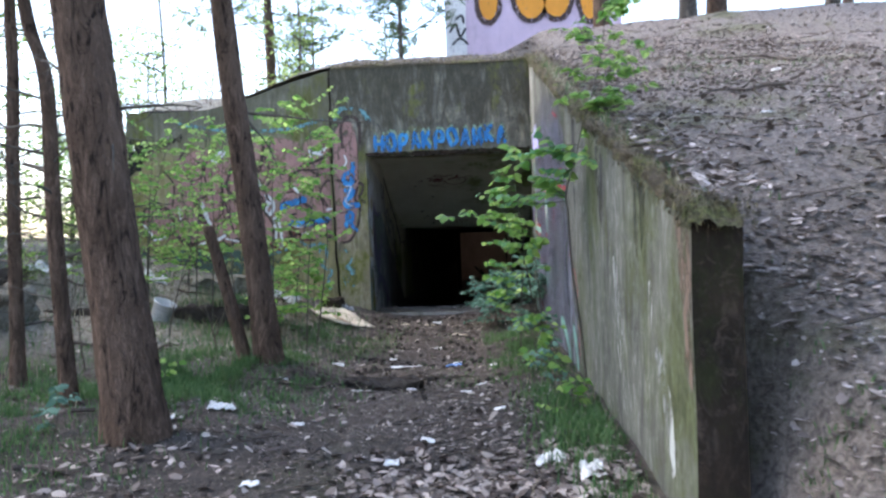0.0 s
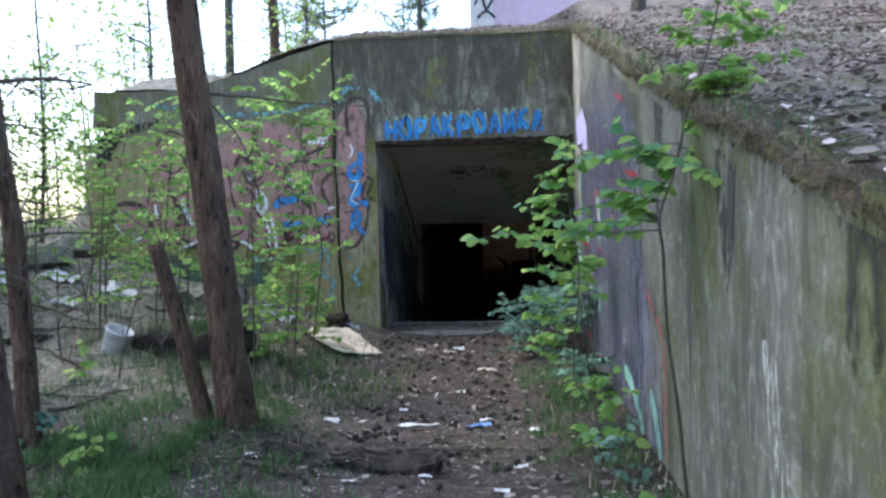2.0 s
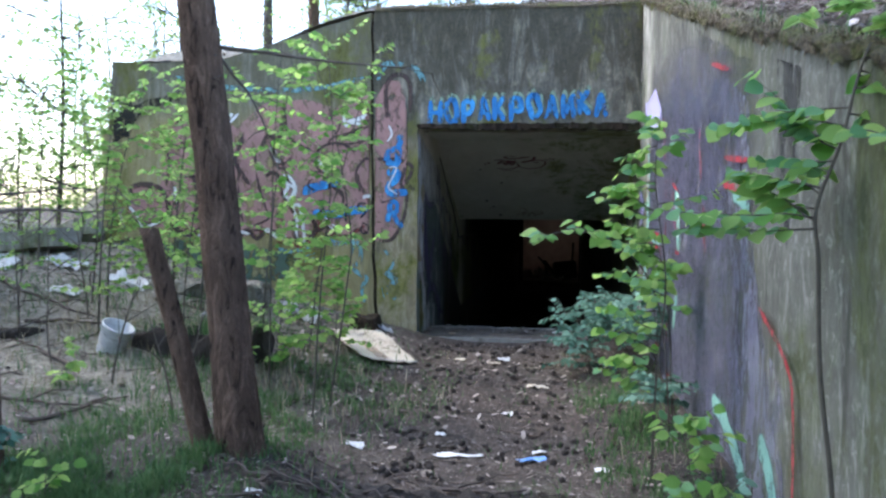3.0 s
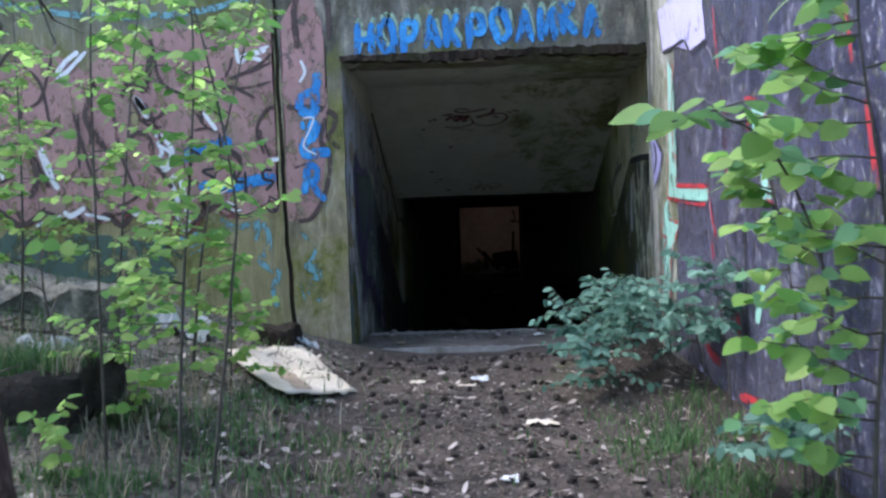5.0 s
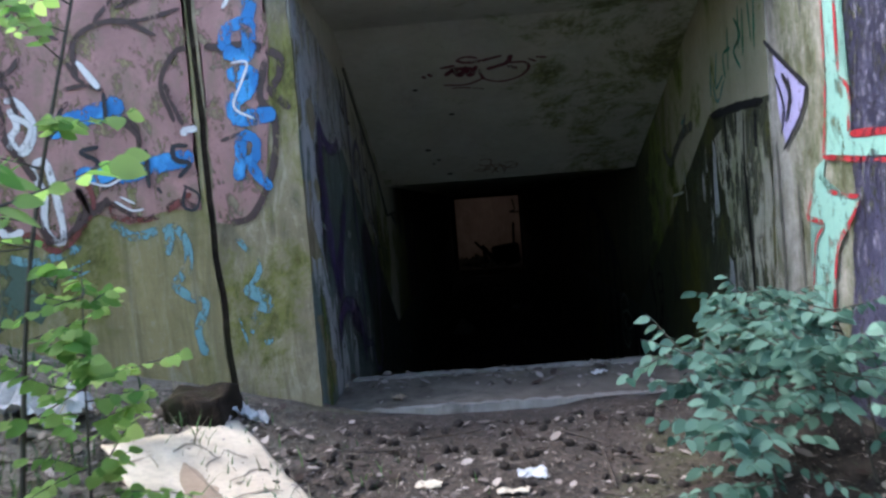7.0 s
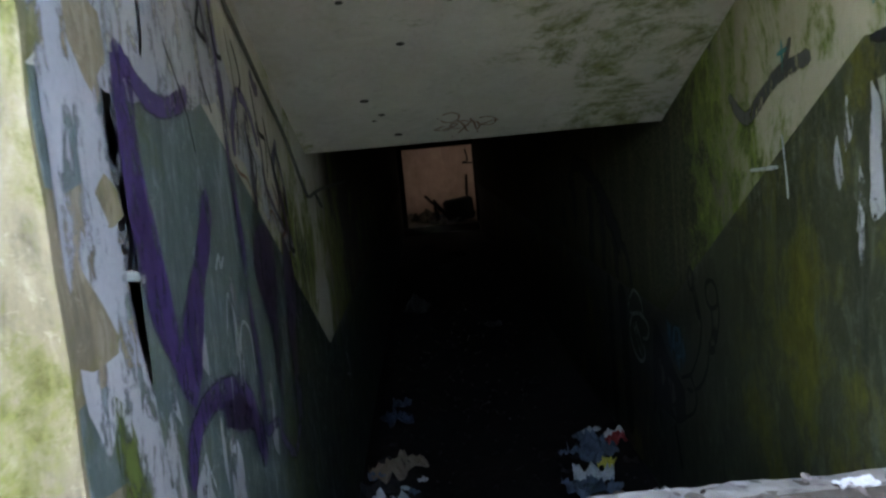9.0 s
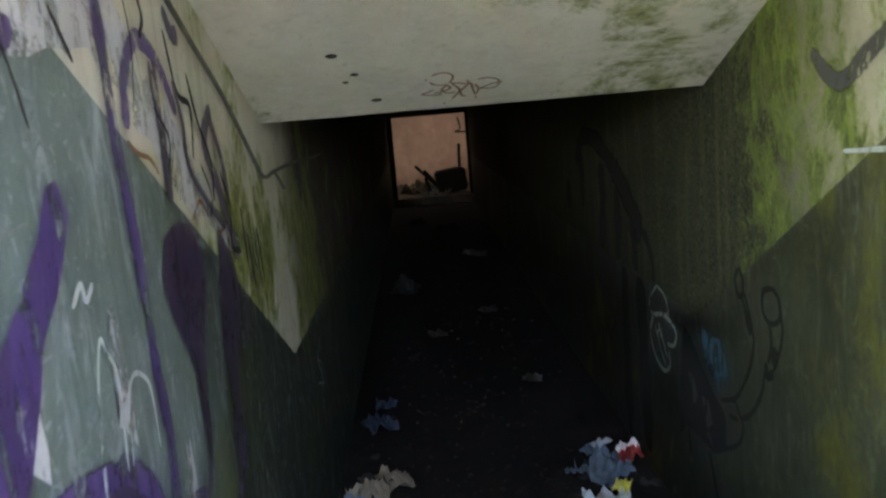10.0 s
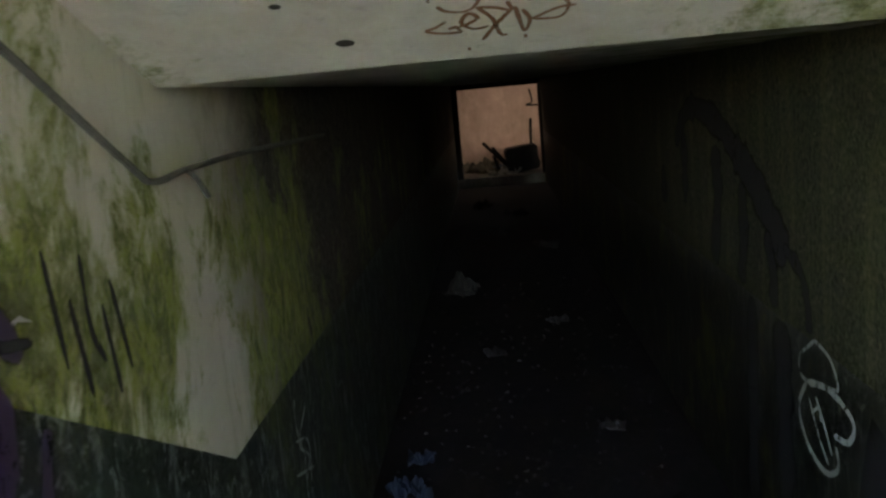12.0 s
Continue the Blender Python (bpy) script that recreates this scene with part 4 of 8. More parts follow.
patch("graffiti", on_wing, [(-0.40, 2.38), (-0.53, 2.08), (-1.08, 2.06), (-1.22, 1.96), (-1.54, 1.97), (-1.48, 2.2), (-1.2, 2.32), (-1.1, 2.42), (-0.8, 2.34)], G_LILAC, wing, "lilac angular graffiti shape", 0.009, 0.004, 0.2)
lines("graffiti", on_wing, [[(-0.40, 2.39), (-0.46, 2.22), (-0.53, 2.07)], [(-0.53, 2.07), (-0.8, 2.06), (-1.09, 2.05)], [(-1.09, 2.05), (-1.16, 2.0), (-1.22, 1.95)], [(-1.22, 1.95), (-1.38, 1.955), (-1.55, 1.96)]], G_BLACK, wing, "black edge of the lilac shape", 0.022, 0.011)
for shape in ([(-0.64, 2.0), (-0.65, 1.6), (-0.65, 1.34), (-0.61, 1.11), (-0.83, 1.10), (-0.84, 1.34), (-0.78, 1.48), (-0.79, 1.9)], [(-0.83, 1.165), (-0.83, 1.095), (-1.52, 1.075), (-1.54, 1.145)]):
    patch("graffiti", on_wing, shape, G_MINT, wing, "angular mint green band", 0.007, 0.005, 0.1)
patch("graffiti", on_wing, [(-0.60, 1.10), (-0.56, 0.99), (-0.62, 0.96), (-0.88, 0.94), (-0.77, 0.82), (-0.66, 0.71), (-0.60, 0.38), (-0.56, 0.05), (-0.36, 0.05), (-0.40, 0.36), (-0.47, 0.73), (-0.58, 0.83), (-0.42, 0.85), (-0.50, 1.06)], G_MINT, wing, "jagged mint green band running to the ground", 0.0072, 0.005, 0.1)
patch("graffiti", on_wing, [(-2.26, 1.52), (-2.47, 1.48), (-2.51, 1.07), (-2.41, 1.07), (-2.35, 1.33), (-2.28, 1.39)], G_MINT, wing, "mint green hooked bar", 0.007, 0.005, 0.1)
patch("graffiti", on_wing, [(-2.22, 1.40), (-2.35, 1.35), (-2.35, 1.22), (-2.23, 1.25)], paint("faded_rose_paint", (0.42, 0.13, 0.22), None, 0.4), wing, "faded rose patch", 0.0066, 0.008, 0.1)
lines("graffiti", on_wing, [[0.07, (-2.42, 0.75), (-2.36, 0.62), (-2.30, 0.5)], [0.12, (-3.75, 0.28), (-4.04, 0.26), (-4.4, 0.13), (-4.55, 0.02)], [0.12, (-4.78, 0.34), (-4.95, 0.24), (-5.1, 0.04)], [0.10, (-4.15, 1.46), (-4.35, 1.42), (-4.5, 1.36)]], G_MINT, wing, "mint green graffiti outline bands", 0.1, 0.0068)
lines("graffiti", on_wing, [[0.016, (-0.62, 2.0), (-0.635, 1.7), (-0.64, 1.4)], [0.016, (-0.64, 1.4), (-0.62, 1.25), (-0.59, 1.11)], [0.03, (-0.80, 1.95), (-0.755, 1.7), (-0.76, 1.42)], [0.022, (-0.77, 1.40), (-0.84, 1.34), (-0.82, 1.19)], [0.03, (-0.83, 1.180), (-1.15, 1.170), (-1.56, 1.158)], [0.022, (-0.59, 1.105), (-0.8, 1.09), (-1.02, 1.075)], [0.02, (-1.02, 1.075), (-1.3, 1.06), (-1.5, 1.06)], [0.02, (-1.56, 1.15), (-1.62, 1.0), (-1.7, 0.88)],
    [0.02, (-0.62, 0.965), (-0.76, 0.95), (-0.9, 0.94)], [0.022, (-0.9, 0.94), (-0.80, 0.84), (-0.68, 0.72), (-0.62, 0.4)], [0.018, (-0.50, 1.05), (-0.45, 0.92), (-0.41, 0.855)], [0.022, (-0.41, 0.852), (-0.5, 0.845), (-0.57, 0.835)], [0.016, (-0.57, 0.82), (-0.48, 0.73), (-0.42, 0.4), (-0.38, 0.05)], [0.032, (-2.20, 1.56), (-2.33, 1.53), (-2.46, 1.495)], [0.018, (-2.47, 1.49), (-2.5, 1.3), (-2.525, 1.08)], [0.03, (-2.39, 1.06), (-2.47, 1.065), (-2.56, 1.06)], [0.02, (-2.24, 1.5), (-2.25, 1.4)],
    [(-1.72, 2.1), (-1.75, 1.95), (-1.8, 1.75)], [(-1.88, 1.6), (-1.9, 1.4), (-1.92, 1.1)], [0.05, (-2.06, 0.52), (-2.08, 0.36)], [0.06, (-1.48, 0.26), (-1.76, 0.2)], [0.05, (-2.08, 0.1), (-2.4, 0.14)], [0.03, (-1.64, 0.85), (-1.67, 0.75)], [(-3.27, 1.86), (-3.35, 1.5)], [0.03, (-3.6, 2.2), (-4.05, 2.1)], [0.03, (-3.99, 1.64), (-4.58, 1.59)], [0.045, (-3.95, 1.50), (-4.7, 1.44)], [0.03, (-3.44, 1.4), (-3.52, 1.1)], [0.03, (-4.79, 0.93), (-5.22, 0.76), (-5.33, 0.59), (-5.36, 0.1)]], G_RED, wing, "red graffiti outlines with drips", 0.022, 0.010)
lines("graffiti", on_wing, [[0.1, (-1.31, 0.1), (-1.6, 0.0), (-2.0, 0.02)]], G_LILAC, wing, "lilac foot of the lettering", 0.1, 0.0085)
lines("graffiti", on_wing, [[0.04, (-1.33, 0.15), (-1.7, 0.02), (-2.1, 0.0)], [0.03, (-2.15, 0.95), (-2.17, 0.6), (-2.15, 0.3)]], G_BLACK, wing, "black shadow line along the foot of the lettering", 0.03, 0.0115)
patch("graffiti", on_wing, [(-0.10, 1.60), (-0.45, 1.41), (-0.37, 1.29), (-0.19, 1.18), (-0.13, 1.34)], G_LILAC, wing, "small lilac eye-shaped graffiti", 0.006, 0.004, 0.2)
lines("graffiti", on_wing, [[0.028, (0.0, 1.68), (-0.2, 1.56), (-0.46, 1.41)], [0.022, (-0.46, 1.41), (-0.38, 1.29), (-0.18, 1.16)], [0.03, (-0.20, 1.5), (-0.28, 1.4), (-0.22, 1.28)], [0.016, (-0.12, 1.5), (-0.2, 1.36), (-0.16, 1.22)], [0.014, (-0.27, 1.48), (-0.3, 1.35)]], G_BLACK, wing, "black marker lines of the small tag", 0.018, 0.010)
lines("graffiti", on_wing, [[0.03, (-0.22, 2.6), (-0.24, 2.2), (-0.23, 1.9)], [0.02, (-0.4, 2.0), (-0.42, 1.7)], [0.03, (-0.3, 1.0), (-0.33, 0.5), (-0.3, 0.1)], [0.04, (-0.1, 2.4), (-0.12, 1.8)], [0.035, (-0.08, 1.2), (-0.11, 0.6), (-0.08, 0.15)], [0.02, (-0.5, 2.9), (-0.52, 2.5)]], G_GREY, wing, "grey run-off streaks on the pale corner", 0.03, 0.003)

# inside, left
patch("graffiti", on_left_in, [(0.05, 2.15), (0.05, 0.72), (0.14, 0.6), (0.23, 0.66), (0.30, 0.55), (0.35, 0.42), (0.42, 0.22), (0.48, 0.1), (0.52, 0.4), (0.40, 0.85), (0.36, 1.42), (0.86, 1.39), (1.18, 1.41), (1.55, 1.45), (1.9, 1.25), (1.95, 1.45), (1.5, 1.85), (0.9, 1.98)], G_FLAKE, wall_in_l, "peeling white paint by the entrance")
patch("graffiti", on_left_in, [(1.86, 1.42), (2.05, 1.36), (2.33, 1.17), (2.75, 0.85), (2.97, 0.71), (2.73, 0.78), (2.38, 0.92), (2.06, 1.10), (1.83, 1.25)], G_FLAKE, wall_in_l, "ragged band of flaking white paint along the green edge", 0.005, 0.06, 0.04)
patch("graffiti", on_left_in, [(0.47, 1.52), (0.62, 1.52), (0.60, 1.36), (0.61, 1.2), (0.66, 1.05), (0.70, 0.9), (0.73, 0.76), (0.68, 0.64), (0.60, 0.72), (0.51, 0.85), (0.455, 1.0), (0.445, 1.15), (0.465, 1.35)], G_PURPLE, wall_in_l, "broad purple brush stroke", 0.0075, 0.008, 0.06)
patch("graffiti", on_left_in, [(0.66, 0.64), (0.80, 0.78), (0.95, 0.90), (1.10, 1.03), (1.17, 1.13), (1.23, 1.14), (1.27, 1.06), (1.19, 0.94), (1.05, 0.82), (0.99, 0.70), (0.91, 0.58), (0.80, 0.50), (0.71, 0.56)], G_PURPLE, wall_in_l, "broad purple brush stroke", 0.0085, 0.008, 0.06)
lines("graffiti", on_left_in, [[0.07, (0.5, 1.55), (0.67, 1.44), (0.83, 1.40), (0.98, 1.41), (1.14, 1.46)], [0.10, (0.66, 0.30), (0.74, 0.41), (0.88, 0.46), (1.07, 0.46), (1.34, 0.40)], [0.13, (1.30, 0.42), (1.48, 0.30), (1.60, 0.14), (1.66, 0.0)], [0.05, (1.71, 0.1), (1.98, 0.06), (2.05, -0.04), (2.29, -0.2), (2.49, -0.14), (2.64, 0.02)],
    [0.07, (1.60, 1.9), (1.63, 1.5), (1.64, 1.22), (1.67, 1.02), (1.69, 0.83), (1.70, 0.61), (1.73, 0.37), (1.71, 0.1)], [0.055, (1.74, 1.24), (1.77, 1.38), (1.90, 1.49), (2.03, 1.48), (2.14, 1.41), (2.25, 1.28)]], G_PURPLE, wall_in_l, "broad purple graffiti letters", 0.1, 0.008)
patch("graffiti", on_left_in, [(1.12, 0.42), (1.35, 0.38), (1.5, 0.28), (1.52, 0.2), (1.32, 0.24), (1.12, 0.33)], G_PLUM, wall_in_l, "dark plum fill under the arch", 0.0095, 0.012, 0.05)
patch("graffiti", on_left_in, [(2.13, 0.93), (2.24, 0.91), (2.32, 0.84), (2.36, 0.73), (2.33, 0.61), (2.24, 0.49), (2.19, 0.37), (2.17, 0.16), (2.11, 0.17), (2.12, 0.38), (2.03, 0.53), (1.91, 0.67), (1.87, 0.80), (1.94, 0.90), (2.03, 0.93)], G_PLUM, wall_in_l, "plum teardrop-shaped graffiti blob", 0.009, 0.006, 0.05)
patch("graffiti", on_left_in, [(2.62, 0.86), (2.80, 0.70), (2.85, 0.60), (2.83, 0.46), (2.70, 0.32), (2.65, 0.10), (2.62, -0.12), (2.50, -0.12), (2.54, 0.20), (2.50, 0.40), (2.55, 0.60)], G_PLUM, wall_in_l, "second plum blob with a long stem", 0.009, 0.008, 0.05)
lines("graffiti", on_left_in, [[0.035, (2.15, 0.2), (2.10, 0.1), (2.0, 0.0)], [0.05, (2.95, 0.51), (2.92, 0.42), (2.89, 0.31)], [0.07, (2.03, 1.44), (2.04, 1.29), (2.05, 1.14), (2.05, 1.0)], [0.06, (2.23, 1.62), (2.30, 1.55), (2.38, 1.54)], [0.035, (2.23, 1.39), (2.3, 1.25), (2.31, 1.1), (2.5, 0.96), (2.74, 0.83)], [0.07, (2.72, 1.30), (2.57, 1.20), (2.60, 1.10), (2.69, 1.0), (2.78, 0.86), (2.9, 0.68)], [0.05, (2.67, 1.27), (2.80, 1.10), (2.86, 0.9)], [0.03, (1.40, 1.9), (1.5, 1.6)]], G_PLUM, wall_in_l, "dark plum strokes and drips", 0.05, 0.012)
lines("graffiti", on_left_in, [[(4.93, -0.18), (4.9, -0.3), (4.97, -0.45)], [(5.1, -0.28), (4.92, -0.40), (5.06, -0.52), (4.94, -0.62)], [(5.0, -0.42), (4.96, -0.7), (5.04, -0.86)], [(4.86, -0.36), (5.08, -0.46), (5.02, -0.74)], [(4.8, -0.5), (5.12, -0.6)], [0.026, (0.33, 0.97), (0.41, 0.965), (0.50, 0.94)], [(1.22, 0.35), (1.26, 0.6), (1.32, 0.75), (1.36, 0.71), (1.40, 0.63), (1.38, 0.40)], [(1.42, 0.40), (1.44, 0.55), (1.50, 0.61), (1.57, 0.59), (1.62, 0.53), (1.63, 0.36)], [(0.75, 0.15), (0.82, 0.3), (0.9, 0.18)], [0.022, (1.20, 0.86), (1.26, 0.9), (1.28, 0.86), (1.33, 0.89)]], G_CHALK, wall_in_l, "thin white scribble", 0.016, 0.0105)
for k, (y, z0, z1, w) in enumerate([(0.55, 0.05, 0.5, 0.10), (0.8, -0.1, 0.3, 0.14), (1.2, -0.15, 0.25, 0.12), (1.45, 0.5, 0.8, 0.05), (0.95, 0.62, 0.75, 0.05), (1.9, 0.0, 0.25, 0.06), (1.35, 1.5, 1.8, 0.1), (0.85, 1.5, 1.75, 0.14), (2.15, 1.1, 1.3, 0.06), (0.62, 0.55, 0.62, 0.03), (1.05, 0.2, 0.34, 0.03)]):
    patch("graffiti", on_left_in, [(y - w, z0), (y - w * 0.6, z1), (y + w * 0.3, z1 + 0.05), (y + w, z0 + 0.06), (y + w * 0.5, z0 - 0.08)], G_FLAKE, wall_in_l, "peeling white patch", 0.0053 + 0.0002 * k, 0.04, 0.05)
patch("graffiti", on_left_in, [(0.20, 0.72), (0.27, 0.66), (0.33, 0.5), (0.37, 0.25), (0.36, 0.02), (0.20, 0.02), (0.17, 0.4)], paint("bright_algae", (0.125, 0.165, 0.025), None, 0.55, 0.95, 0.6, (1, 1, 0.4), 14, (0.07, 0.095, 0.02)), wall_in_l, "bright green algae low by the entrance", 0.0048, 0.03, 0.05)
lines("graffiti", on_left_in, [[(1.30, 1.95), (1.42, 1.8), (1.36, 1.7), (1.5, 1.66)], [(1.55, 1.9), (1.6, 1.65), (1.7, 1.62)], [(1.9, 1.72), (2.0, 1.58), (1.95, 1.5)], [(2.2, 1.55), (2.28, 1.35), (2.42, 1.3), (2.38, 1.12)], [(2.42, 1.42), (2.5, 1.25), (2.62, 1.1), (2.6, 0.95)], [(2.75, 1.05), (2.85, 0.9), (2.8, 0.75), (2.95, 0.7)], [(3.04, 0.88), (3.07, 0.6)], [(3.2, 0.84), (3.20, 0.66), (3.25, 0.56)], [(3.33, 0.75), (3.38, 0.5)], [(3.12, 0.75), (3.16, 0.5)], [(3.27, 0.7), (3.3, 0.46)], [0.012, (1.78, 1.75), (1.85, 1.5), (1.8, 1.3)], [0.014, (1.98, 1.3), (2.1, 1.2), (2.05, 1.1)], [0.014, (2.45, 1.1), (2.55, 0.98), (2.5, 0.9)], [0.014, (0.9, 1.6), (1.05, 1.42), (1.12, 1.25)], [0.02, (1.3, 1.52), (1.4, 1.4)]], G_MARK, wall_in_l, "tangled black scribbles on the whitewash", 0.024, 0.013)
lines("graffiti", on_left_in, [[(1.72, 1.21), (1.80, 1.17), (1.9, 1.15), (1.97, 1.10)], [(2.28, 0.92), (2.40, 0.97), (2.5, 0.9)], [(2.62, 0.82), (2.75, 0.84)]], G_RUST, wall_in_l, "thin rusty squiggle", 0.016, 0.0115)
# inside, right
patch("graffiti", on_right_in, [(4.36, -0.2), (4.2, -0.24), (4.07, -0.35), (3.85, -0.46), (3.68, -0.54), (3.68, -0.74), (3.88, -0.84), (4.12, -0.84), (4.36, -0.84), (4.5, -0.95), (4.46, -0.55)], G_MARK, wall_in_r, "black filled graffiti shape", 0.005, 0.02, 0.1)
for shape in ([(4.28, -0.48), (4.20, -0.46), (4.12, -0.58), (4.2, -0.66)], [(4.05, -0.55), (3.93, -0.54), (3.88, -0.66), (3.97, -0.72)], [(4.0, -0.75), (3.92, -0.73), (3.9, -0.8)]):
    patch("graffiti", on_right_in, shape, G_GREY, wall_in_r, "grey eye in the black shape", 0.0075, 0.01, 0.1)
patch("graffiti", on_right_in, [(4.02, -0.14), (3.7, -0.12), (3.62, -0.3), (3.74, -0.44), (3.98, -0.34)], paint("faded_blue_paint", (0.06, 0.14, 0.22), None, 0.45), wall_in_r, "faded blue paint smudge", 0.004, 0.03, 0.1)
lines("graffiti", on_right_in, [[(3.42, 0.33), (3.47, 0.26), (3.44, 0.19), (3.38, 0.20), (3.37, 0.28), (3.42, 0.33)], [(3.40, 0.20), (3.35, 0.14), (3.33, 0.05)], [(3.36, 0.22), (3.30, 0.13), (3.25, 0.01), (3.28, -0.10), (3.34, -0.20), (3.50, -0.37), (3.72, -0.46)], [0.05, (3.33, 0.13), (3.28, 0.02)],
    [(3.02, 0.31), (3.12, 0.27), (3.13, 0.18), (3.05, 0.14), (2.95, 0.18), (2.95, 0.27), (3.02, 0.31)], [(2.93, 0.24), (2.92, 0.12), (2.96, 0.02), (3.02, -0.08)], [(3.05, 0.14), (3.04, 0.04), (3.08, -0.06)], [0.06, (2.99, 0.04), (3.02, -0.05)], [0.05, (3.02, -0.09), (3.09, -0.12), (3.10, -0.06)], [(3.12, -0.12), (3.16, -0.23), (3.28, -0.37), (3.43, -0.46)], [(3.51, -0.38), (3.45, -0.44), (3.40, -0.50), (3.46, -0.6), (3.57, -0.67), (3.70, -0.73)], [(3.47, -0.48), (3.60, -0.5)], [0.05, (3.93, -0.84), (3.85, -1.0), (3.80, -1.12)], [0.04, (4.3, -0.8), (4.28, -1.0)]], G_MARK, wall_in_r, "black marker fists and drips", 0.026, 0.0075)
lines("graffiti", on_right_in, [[0.07, (2.62, 1.32), (2.50, 1.23), (2.38, 1.20), (2.2, 1.29), (2.0, 1.38), (1.7, 1.43)], [0.04, (1.95, 1.40), (1.88, 1.52)]], G_GREY, wall_in_r, "grey curved smear", 0.06, 0.006)
lines("graffiti", on_right_in, [[(2.38, 0.95), (2.24, 0.96), (2.05, 0.975)], [(2.0, 1.12), (1.97, 0.95), (1.96, 0.84)], [(4.91, -0.07), (5.09, -0.2), (5.06, -0.29), (4.8, -0.24), (4.66, -0.2), (4.74, -0.1), (4.91, -0.07)], [0.03, (5.0, -0.28), (5.11, -0.45), (5.0, -0.59), (4.8, -0.63), (4.66, -0.55), (4.68, -0.46)], [0.03, (5.0, -0.29), (4.77, -0.24), (4.56, -0.26), (4.5, -0.31), (4.56, -0.39), (4.7, -0.42)], [(4.98, -0.36), (4.86, -0.5), (4.76, -0.58)], [(4.9, -0.32), (4.8, -0.42), (4.72, -0.52)], [(4.95, -0.42), (4.86, -0.36), (4.84, -0.42)]], G_CHALK, wall_in_r, "pale chalk lines and masked face", 0.020, 0.007)
lines("graffiti", on_right_in, [[(1.97, 1.52), (1.97, 1.38)], [(1.9, 1.48), (2.02, 1.46)], [(1.2, 1.75), (1.22, 1.55)], [(1.17, 1.63), (1.08, 1.51), (0.93, 1.62)], [(1.05, 1.8), (1.1, 1.6), (0.95, 1.65)]], paint("faded_green_marker", (0.05, 0.25, 0.22), None, 0.2), wall_in_r, "small faded green tag", 0.02, 0.006)
lines("graffiti", on_right_in, [[0.16, (7.6, 0.6), (7.2, 0.85), (6.8, 0.86), (6.37, 0.78), (6.0, 0.64)], [0.24, (6.1, 0.68), (5.76, 0.54), (5.45, 0.36), (5.25, 0.22)], [0.08, (5.3, 0.27), (5.08, 0.2), (4.99, 0.06), (4.98, -0.06)], [0.22, (6.5, 0.66), (6.45, 0.4), (6.52, 0.1), (6.57, -0.06)], [0.16, (5.95, 0.5), (5.93, 0.2), (6.0, -0.06)], [0.12, (5.55, 0.3), (5.44, 0.1), (5.46, -0.06)], [0.2, (7.3, 0.7), (7.32, 0.2)], [0.2, (8.05, 0.4), (8.06, 0.1)], [0.20, (5.80, -0.1), (5.82, -0.7), (5.85, -1.5)], [0.26, (5.34, -0.1), (5.3, -0.7), (5.29, -1.4)]], G_MARK, wall_in_r, "black paint drips", 0.1, 0.0055, 0.2)
patch("graffiti", on_right_in, [(0.05, 1.42), (0.05, 0.05), (0.85, 0.05), (0.98, 0.4), (0.9, 0.7), (1.1, 1.0), (1.2, 1.3), (0.9, 1.42)], paint("peeling_cream_paint", (0.50, 0.48, 0.36), None, 0.46, 0.8, 0.5, (1, 1, 0.3), 9, (0.30, 0.31, 0.16)), wall_in_r, "peeling cream paint by the entrance", 0.004, 0.04)
lines("graffiti", on_right_in, [[0.05, (0.30, 1.43), (0.8, 1.445), (1.25, 1.44)], [0.03, (0.62, 1.4), (0.64, 1.1), (0.6, 0.7), (0.58, 0.3)], [0.04, (0.95, 1.42), (0.97, 1.2)], [0.05, (0.42, 1.40), (0.44, 1.2)], [0.03, (0.75, 1.42), (0.76, 1.28)]], G_MARK, wall_in_r, "black stain runs under the whitewash edge", 0.04, 0.007)
for k, (y, z0, z1, w) in enumerate([(1.24, 0.85, 1.25, 0.05), (1.35, 0.7, 0.95, 0.03), (1.0, 0.3, 0.55, 0.08), (1.5, 0.95, 1.05, 0.03), (1.15, 0.0, 0.3, 0.06), (1.42, 1.1, 1.2, 0.03)]):
    patch("graffiti", on_right_in, [(y - w, z0), (y - w * 0.6, z1), (y + w * 0.3, z1 + 0.05), (y + w, z0 + 0.06), (y + w * 0.5, z0 - 0.06)], G_FLAKE, wall_in_r, "flaked pale patch", 0.0045 + 0.0003 * k, 0.03, 0.04)
lines("graffiti", on_right_in, [[(0.55, 1.95), (0.57, 1.7)], [(0.62, 1.98), (0.64, 1.75)], [(0.7, 1.93), (0.6, 1.82), (0.72, 1.75), (0.62, 1.64)], [(0.82, 1.9), (0.84, 1.66)], [(0.78, 1.78), (0.92, 1.76), (0.9, 1.62)], [(0.35, 2.0), (0.38, 1.7)], [(0.45, 1.98), (0.42, 1.75)]], paint("green_marker", (0.03, 0.22, 0.13), None, 0.2), wall_in_r, "green marker scrawl on the whitewash", 0.02, 0.006)
